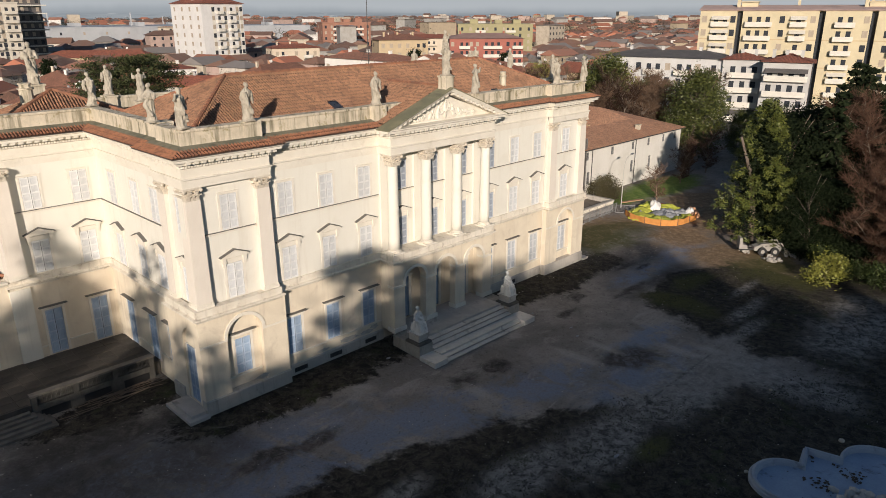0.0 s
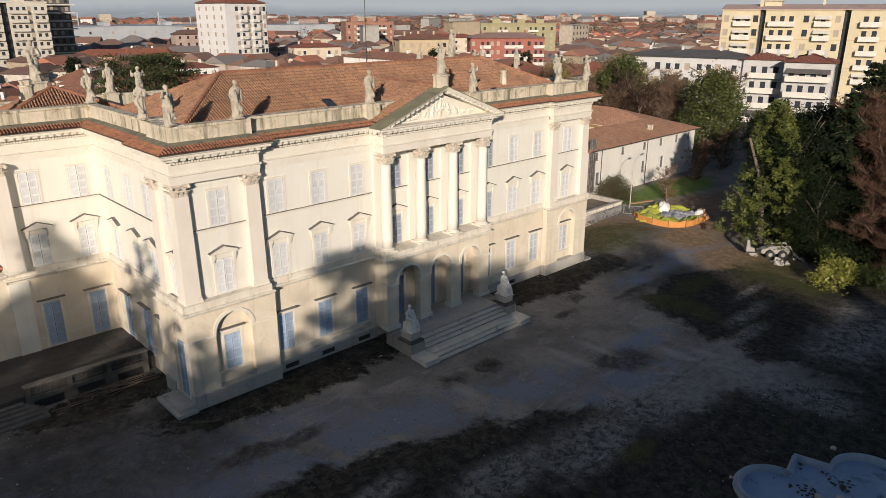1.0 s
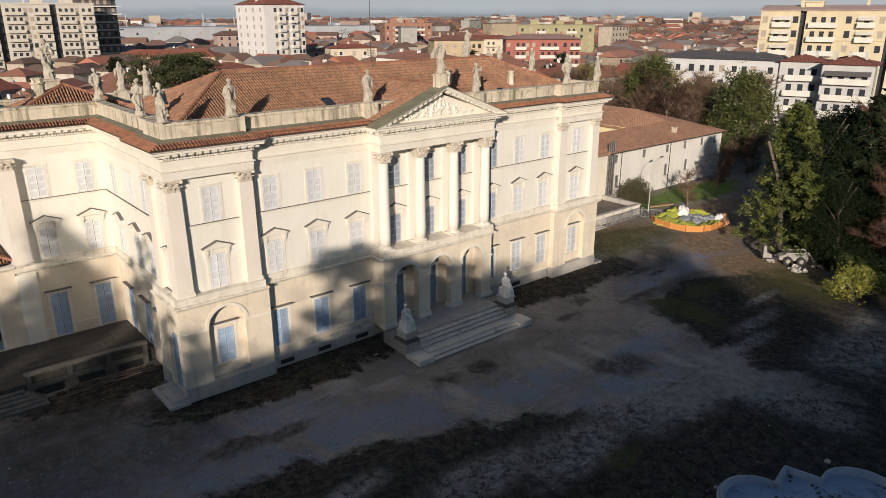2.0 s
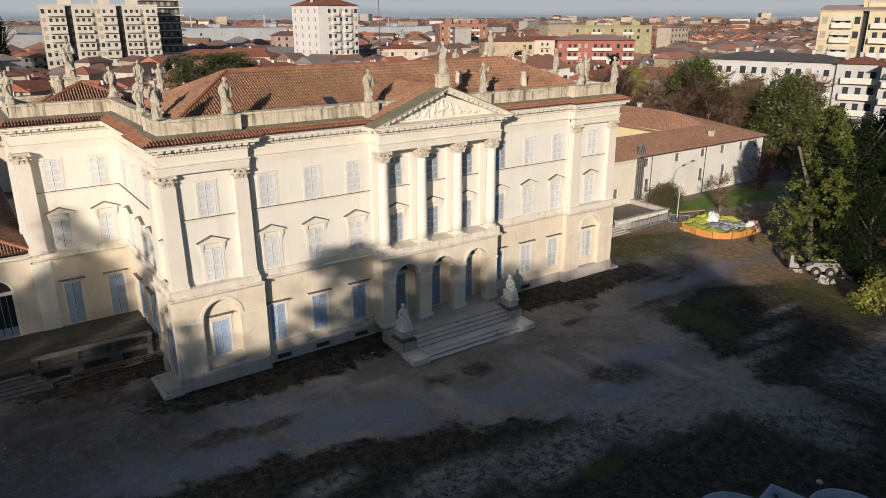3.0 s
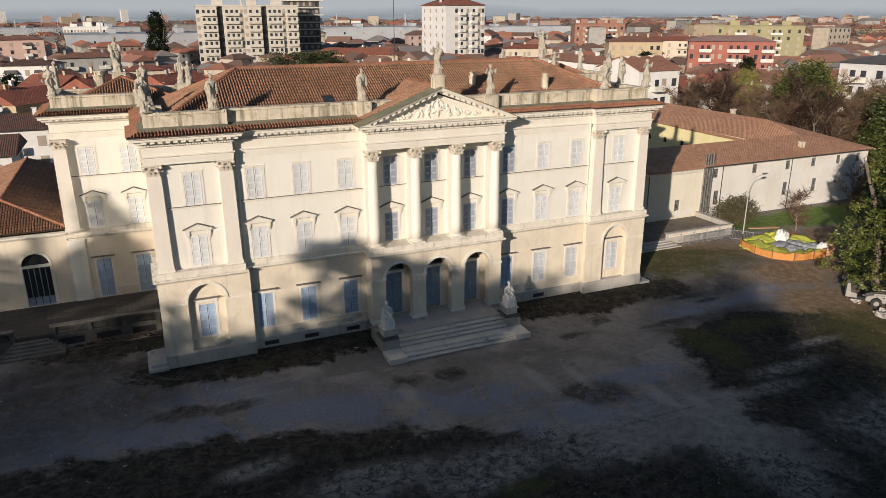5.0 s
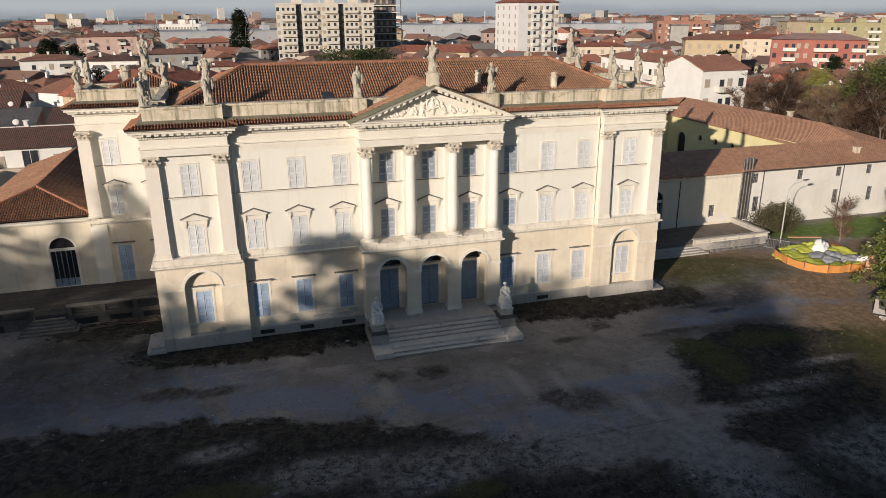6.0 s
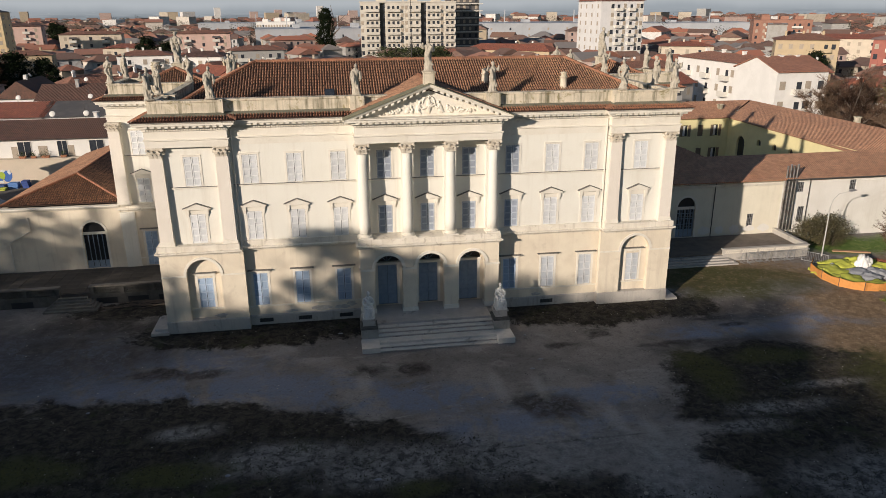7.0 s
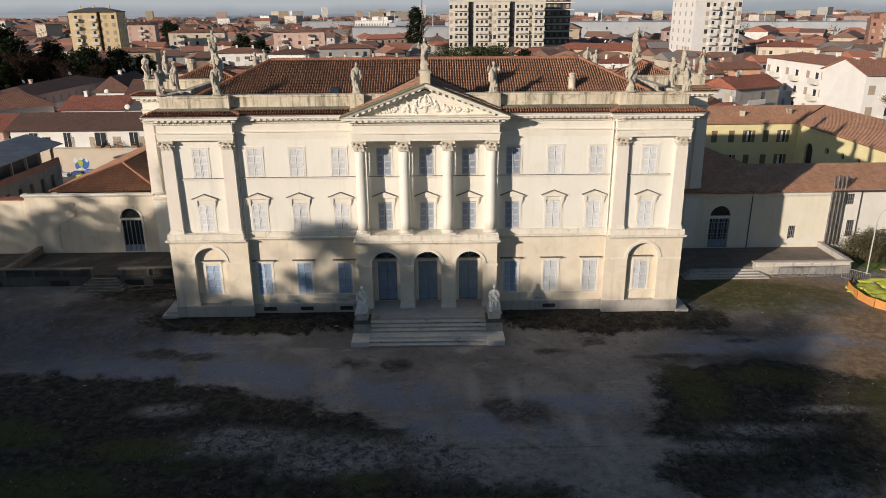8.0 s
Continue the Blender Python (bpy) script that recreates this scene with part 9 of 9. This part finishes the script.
for name, col, spots in (("blue_field", (0.05, 0.14, 0.42), ((0.45, 0.1, 0.75, 0.8), (-0.55, -0.3, 0.45, 0.6))), ("white_scrolls", (0.62, 0.66, 0.68), ((-0.75, 0.55, 0.36, 0.42), (0.05, 0.75, 0.3, 0.22), (0.85, 0.55, 0.22, 0.35), (-0.3, -0.75, 0.3, 0.2))), ("lime_field", (0.34, 0.45, 0.05), ((-0.1, 0.12, 0.42, 0.55), ))):
    bm = bmesh.new()
    lift = {"blue_field": 0.006, "white_scrolls": 0.012, "lime_field": 0.018}[name]
    for cx, cz, rx, rz in spots:
        ring = [(cx + rx * rm_.uniform(0.75, 1.1) * math.cos(6.2832 * q / 14), -lift, cz + rz * rm_.uniform(0.75, 1.1) * math.sin(6.2832 * q / 14)) for q in range(14)]
        prism(bm, ring, (0, 0.004, 0))
    part(name, bm, plain("mural_" + name, col), mural)
for k, (x, w, h) in enumerate(((-47.8, 0.9, 0.7), (-46.4, 0.7, 0.6), (-44.9, 1.1, 0.85), (-42.6, 0.8, 0.7))):
    ob = thing("planter", "terracotta planter with a scruffy plant on the court wall", "planter", "planters on the wall", at=(x, 51.35, 3.955))
    bm = bmesh.new()
    rings(bm, [[(cx * w * q / 2, cy * 0.2 * q, z) for cx, cy in ((-1, -1), (1, -1), (1, 1), (-1, 1))] for q, z in ((0.8, 0.0), (1.0, 0.3))])
    part("box", bm, plain("terracotta_pot", (0.34, 0.15, 0.08)), ob)
    store = ([], [])
    leaf_quads(store, Vector((0, 0, 0.3 + h * 0.4)), 90, h * 0.28, 0.09, random.Random(70 + k))
    data = raw_mesh("foliage", store, IVY)
    new("foliage", data).parent = ob
bm = bmesh.new()
bmesh.ops.create_icosphere(bm, subdivisions=3, radius=1)
for v in bm.verts:
    c = v.co.copy()
    v.co = Vector((c.x * 1.3, c.y * 1.7, max(-0.02, c.z) * 2.0)) * (1 + 0.35 * noise.noise(c * 2.1) + 0.15 * noise.noise(c * 5))
ob = solid("sheeted_pile", bm, plain("blue_grey_sheeting", (0.30, 0.33, 0.38)), "pile under blue-grey sheeting in the back court", "heap", smooth=True)
ob.matrix_basis = pose(-46.4, 37.6, 0)
for k, (x, y, w, d, h, col) in enumerate(((-50.6, 49.6, 1.6, 1.2, 0.9, (0.04, 0.09, 0.26)), (-48.9, 49.8, 1.3, 1.0, 1.1, (0.10, 0.22, 0.50)), (-49.8, 48.6, 0.9, 0.9, 0.7, (0.45, 0.50, 0.08)), (-52.2, 49.0, 1.2, 0.8, 0.9, (0.55, 0.56, 0.58)), (-47.4, 49.8, 0.9, 1.1, 1.3, (0.04, 0.08, 0.28)))):
    bm = bmesh.new()
    for i in range(4):
        rk = random.Random(90 + 7 * k + i)
        z = h * i / 4
        box(bm, x - w / 2 + rk.uniform(0, 0.15), x + w / 2 - rk.uniform(0, 0.15), y - d / 2 + rk.uniform(0, 0.15), y + d / 2, z, z + h / 4 - 0.03)
    solid("crate_stack", bm, plain("crate_plastic", col), "stack of plastic crates in the back court", "crates", "crates in the back court")

rh = random.Random(123)
kinds = []
for i in range(12):
    wm, rm = WALLS[rh.choice((0, 0, 1, 1, 2, 3, 4))], ROOFS[rh.choice((0, 0, 1, 2))]
    kinds.append([rh.uniform(8.5, 16), rh.uniform(8, 11), rh.choice((1, 1, 2, 2)), wm, rm, rh.random() < 0.5])
made = {}
taken = [(-62, 191, 10), (-44, 181, 10), (-30, 213, 11), (-78, 241, 12), (-14, 191, 9), (-62, 305, 14), (-112, 310, 15), (-160, 350, 15), (122, 201, 11), (207, 187, 12), (60, 175, 10), (-100, 201, 10), (20, 273, 14), (38, 272, 14), (64, 283, 11), (106, 229, 16), (160, 26, 30), (118, 42, 20), (122, 20, 16), (172, 145, 22), (142, 163, 13), (228, 308, 18), (214, 230, 26), (250, 210, 26), (88, 118, 10), (88, 105, 10), (80, 78, 11), (84, 149, 8), (70, 250, 14), (58, 262, 10), (82, 238, 10), (-140, 262, 16), (-36, 338, 20), (9.5, 71, 10), (-50, 57, 14), (-70, 57, 12), (-58, 80, 8), (-47, 80, 8), (-36, 80, 8), (-36, 57, 10), (-87, 103, 10), (-86, 113, 12), (-87, 124, 10), (-66, 108, 9), (-56, 102, 8), (-52, 34, 14), (-52, 20, 10), (-108, 153, 18), (-90, 153, 14)]


def free(x, y, r):
    return all((x - a) ** 2 + (y - b) ** 2 > (c + r) ** 2 for a, b, c in taken)


def in_park(x, y):
    return -40 < x < 70 and y < 58 or 60 < x < 128 and y < 76 or y < 24


placed = 0
far_wall, far_roof, far_pane = ([], []), ([], []), ([], [])


def add_box(store, p, w, d, z0, z1, a):
    k = len(store[0])
    c, s = math.cos(a), math.sin(a)
    for z in (z0, z1):
        for x, y in ((-w / 2, -d / 2), (w / 2, -d / 2), (w / 2, d / 2), (-w / 2, d / 2)):
            store[0].append((p[0] + x * c - y * s, p[1] + x * s + y * c, z))
    store[1].extend([tuple(k + i for i in f) for f in ((4, 5, 6, 7), (0, 1, 5, 4), (1, 2, 6, 5), (2, 3, 7, 6), (3, 0, 4, 7))])


def add_roof(store, p, w, d, z, rise, a, hip):
    k = len(store[0])
    c, s = math.cos(a), math.sin(a)
    t = w / 2 - (d * 0.45 if hip else 0)
    for x, y, zz in ((-w / 2, -d / 2, z), (w / 2, -d / 2, z), (w / 2, d / 2, z), (-w / 2, d / 2, z), (-t, 0, z + rise), (t, 0, z + rise)):
        store[0].append((p[0] + x * c - y * s, p[1] + x * s + y * c, zz))
    store[1].extend([tuple(k + i for i in f) for f in ((0, 1, 5, 4), (2, 3, 4, 5), (1, 2, 5), (3, 0, 4))])


y = 26.0
while y < 1500:
    step = 11.0 if y < 330 else 20.0 if y < 800 else 34.0
    x = -0.75 * (y + 60) - 20
    reach = 1.0 * (y + 60) * 3.4 if y < 330 else (y + 60) * 2.2
    while x < min(reach, 1500):
        px, py = x + rh.uniform(-3.5, 3.5) * step / 17, y + rh.uniform(-3.5, 3.5) * step / 17
        x += step * rh.uniform(0.95, 1.35)
        if in_park(px, py) or not free(px, py, 8):
            continue
        quarter = math.sin(px * 0.013 + 2.0) * 28 + math.sin(py * 0.011) * 22
        turn = rh.choice((0, 0, 90)) + quarter + rh.uniform(-8, 8)
        if rh.random() < 0.13:
            continue
        dist = math.hypot(px + 15, py + 45)
        if dist < 215 and placed < 215:
            k = rh.randrange(12)
            m = pose(px, py, 0, 0, 0, turn)
            if k not in made:
                made[k] = house(*kinds[k], 500 + k)
                made[k].matrix_basis = m
            else:
                copy_thing(made[k], m)
            placed += 1
        else:
            big = step / 20
            w, d, st = rh.uniform(9, 19) * big ** 0.6, rh.uniform(9, 13) * big ** 0.5, rh.choice((1, 1, 2, 2))
            if rh.random() < 0.03 and dist > 330:
                st, w = rh.choice((3, 4, 5)), rh.uniform(14, 24)
            a = radians(turn)
            h = st * 3.0 + 0.3
            add_box(far_wall, (px, py), w, d, -0.3, h, a)
            add_roof(far_roof, (px, py), w + 1.4, d + 1.4, h - 0.25, d * 0.25 if st < 5 else 0.4, a, rh.random() < 0.5)
            if dist < 480:
                c, s = math.cos(a), math.sin(a)
                for f in range(st):
                    for i in range(int(w // 3.3)):
                        u = -w / 2 + w * (i + 0.5) / int(w // 3.3)
                        ux, uy = px + u * c + (d / 2) * s, py + u * s - (d / 2) * c
                        add_box(far_pane, (ux, uy), 1.0, 0.12, 0.9 + 3 * f, 2.3 + 3 * f, a)
    y += step
for k in range(16):
    d = rh.uniform(850, 1480)
    a = radians(rh.uniform(-32, 62))
    add_box(far_wall, (d * math.sin(a), d * math.cos(a)), rh.uniform(14, 30), rh.uniform(14, 20), -0.3, rh.uniform(12, 22), rh.uniform(0, 1.5))
for bear, w, h in ((-7.4, 11, 27), (-4.8, 14, 20), (-3.0, 13, 23), (0.1, 11, 29), (-10.5, 16, 20), (2.6, 16, 21), (-1.4, 22, 18), (-15.0, 18, 19), (-20.0, 12, 22)):
    a = radians(bear)
    add_box(far_wall, (-16 + 1380 * math.sin(a), -47 + 1380 * math.cos(a)), w, 10, -0.3, h, 0.2)
for name, store, mat, label in (("far_houses", far_wall, island_colours("far_walls", [(0.62, 0.60, 0.57), (0.46, 0.40, 0.32), (0.42, 0.31, 0.27), (0.34, 0.33, 0.31), (0.54, 0.49, 0.43), (0.38, 0.31, 0.22)]), "plastered walls of the far town houses"),
                                ("far_roofs", far_roof, island_colours("far_tiles", [(0.40, 0.15, 0.09), (0.30, 0.12, 0.075), (0.15, 0.085, 0.065), (0.24, 0.13, 0.09), (0.34, 0.16, 0.11), (0.22, 0.20, 0.19), (0.19, 0.11, 0.085)]), "tiled roofs of the far town houses"),
                                ("far_windows", far_pane, PANE, "dark windows of the far town houses")):
    tagged(new(name, raw_mesh(name, store, mat)), label, "town", kind="stuff")
# Far woods between the houses
store = ([], [])
rw = random.Random(31)
for k in range(2000):
    d = rw.uniform(220, 1500) if k > 300 else rw.uniform(190, 420)
    a = radians(rw.uniform(-34, 82))
    px, py = -10 + d * math.sin(a), -45 + d * math.cos(a)
    if in_park(px, py) or py < 40 or not free(px, py, 4):
        continue
    s = rw.uniform(2.0, 4.5) * (1 if d < 500 else 2.0)
    for j in range(5):
        leaf_quads(store, Vector((px + rw.gauss(0, s * 0.4), py + rw.gauss(0, s * 0.4), s * rw.uniform(0.3, 1.3))), 70 if d < 400 else 60, s * 0.24, s * 0.06, rw)
tagged(new("far_trees", raw_mesh("far_trees", store, leaf_material("winter_trees", (0.035, 0.04, 0.022), (0.09, 0.075, 0.05), 0.8))), "scattered winter trees between the far houses", "trees", kind="stuff")

# Glowing backdrop round the horizon, painted with hazy distance and low sky
m = bpy.data.materials.new("horizon_haze")
m.use_nodes = True
t = m.node_tree
t.nodes.clear()
co = t.nodes.new("ShaderNodeTexCoord").outputs["Object"]
sep = t.nodes.new("ShaderNodeSeparateXYZ")
t.links.new(co, sep.inputs[0])
low = sep.outputs[2]
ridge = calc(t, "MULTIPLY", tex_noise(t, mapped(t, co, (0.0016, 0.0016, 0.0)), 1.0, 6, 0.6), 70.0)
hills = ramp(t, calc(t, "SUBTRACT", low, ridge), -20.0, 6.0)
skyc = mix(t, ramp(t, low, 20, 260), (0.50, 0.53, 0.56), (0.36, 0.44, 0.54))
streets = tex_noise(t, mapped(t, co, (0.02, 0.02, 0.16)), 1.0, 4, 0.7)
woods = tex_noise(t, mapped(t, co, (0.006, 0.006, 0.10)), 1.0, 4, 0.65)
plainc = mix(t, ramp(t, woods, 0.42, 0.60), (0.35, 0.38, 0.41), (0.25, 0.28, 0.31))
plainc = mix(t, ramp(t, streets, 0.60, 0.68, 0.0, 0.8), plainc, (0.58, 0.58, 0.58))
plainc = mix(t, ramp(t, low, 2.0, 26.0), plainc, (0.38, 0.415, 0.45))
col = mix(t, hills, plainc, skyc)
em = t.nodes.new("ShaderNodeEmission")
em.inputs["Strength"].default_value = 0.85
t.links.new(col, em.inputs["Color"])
out = t.nodes.new("ShaderNodeOutputMaterial")
t.links.new(em.outputs[0], out.inputs["Surface"])
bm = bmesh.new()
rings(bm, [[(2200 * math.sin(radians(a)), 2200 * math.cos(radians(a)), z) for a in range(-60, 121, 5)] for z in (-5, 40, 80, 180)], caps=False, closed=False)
solid("backdrop", bm, m, "glowing backdrop painted with haze, low sky and distant hills", "backdrop", kind="structure")
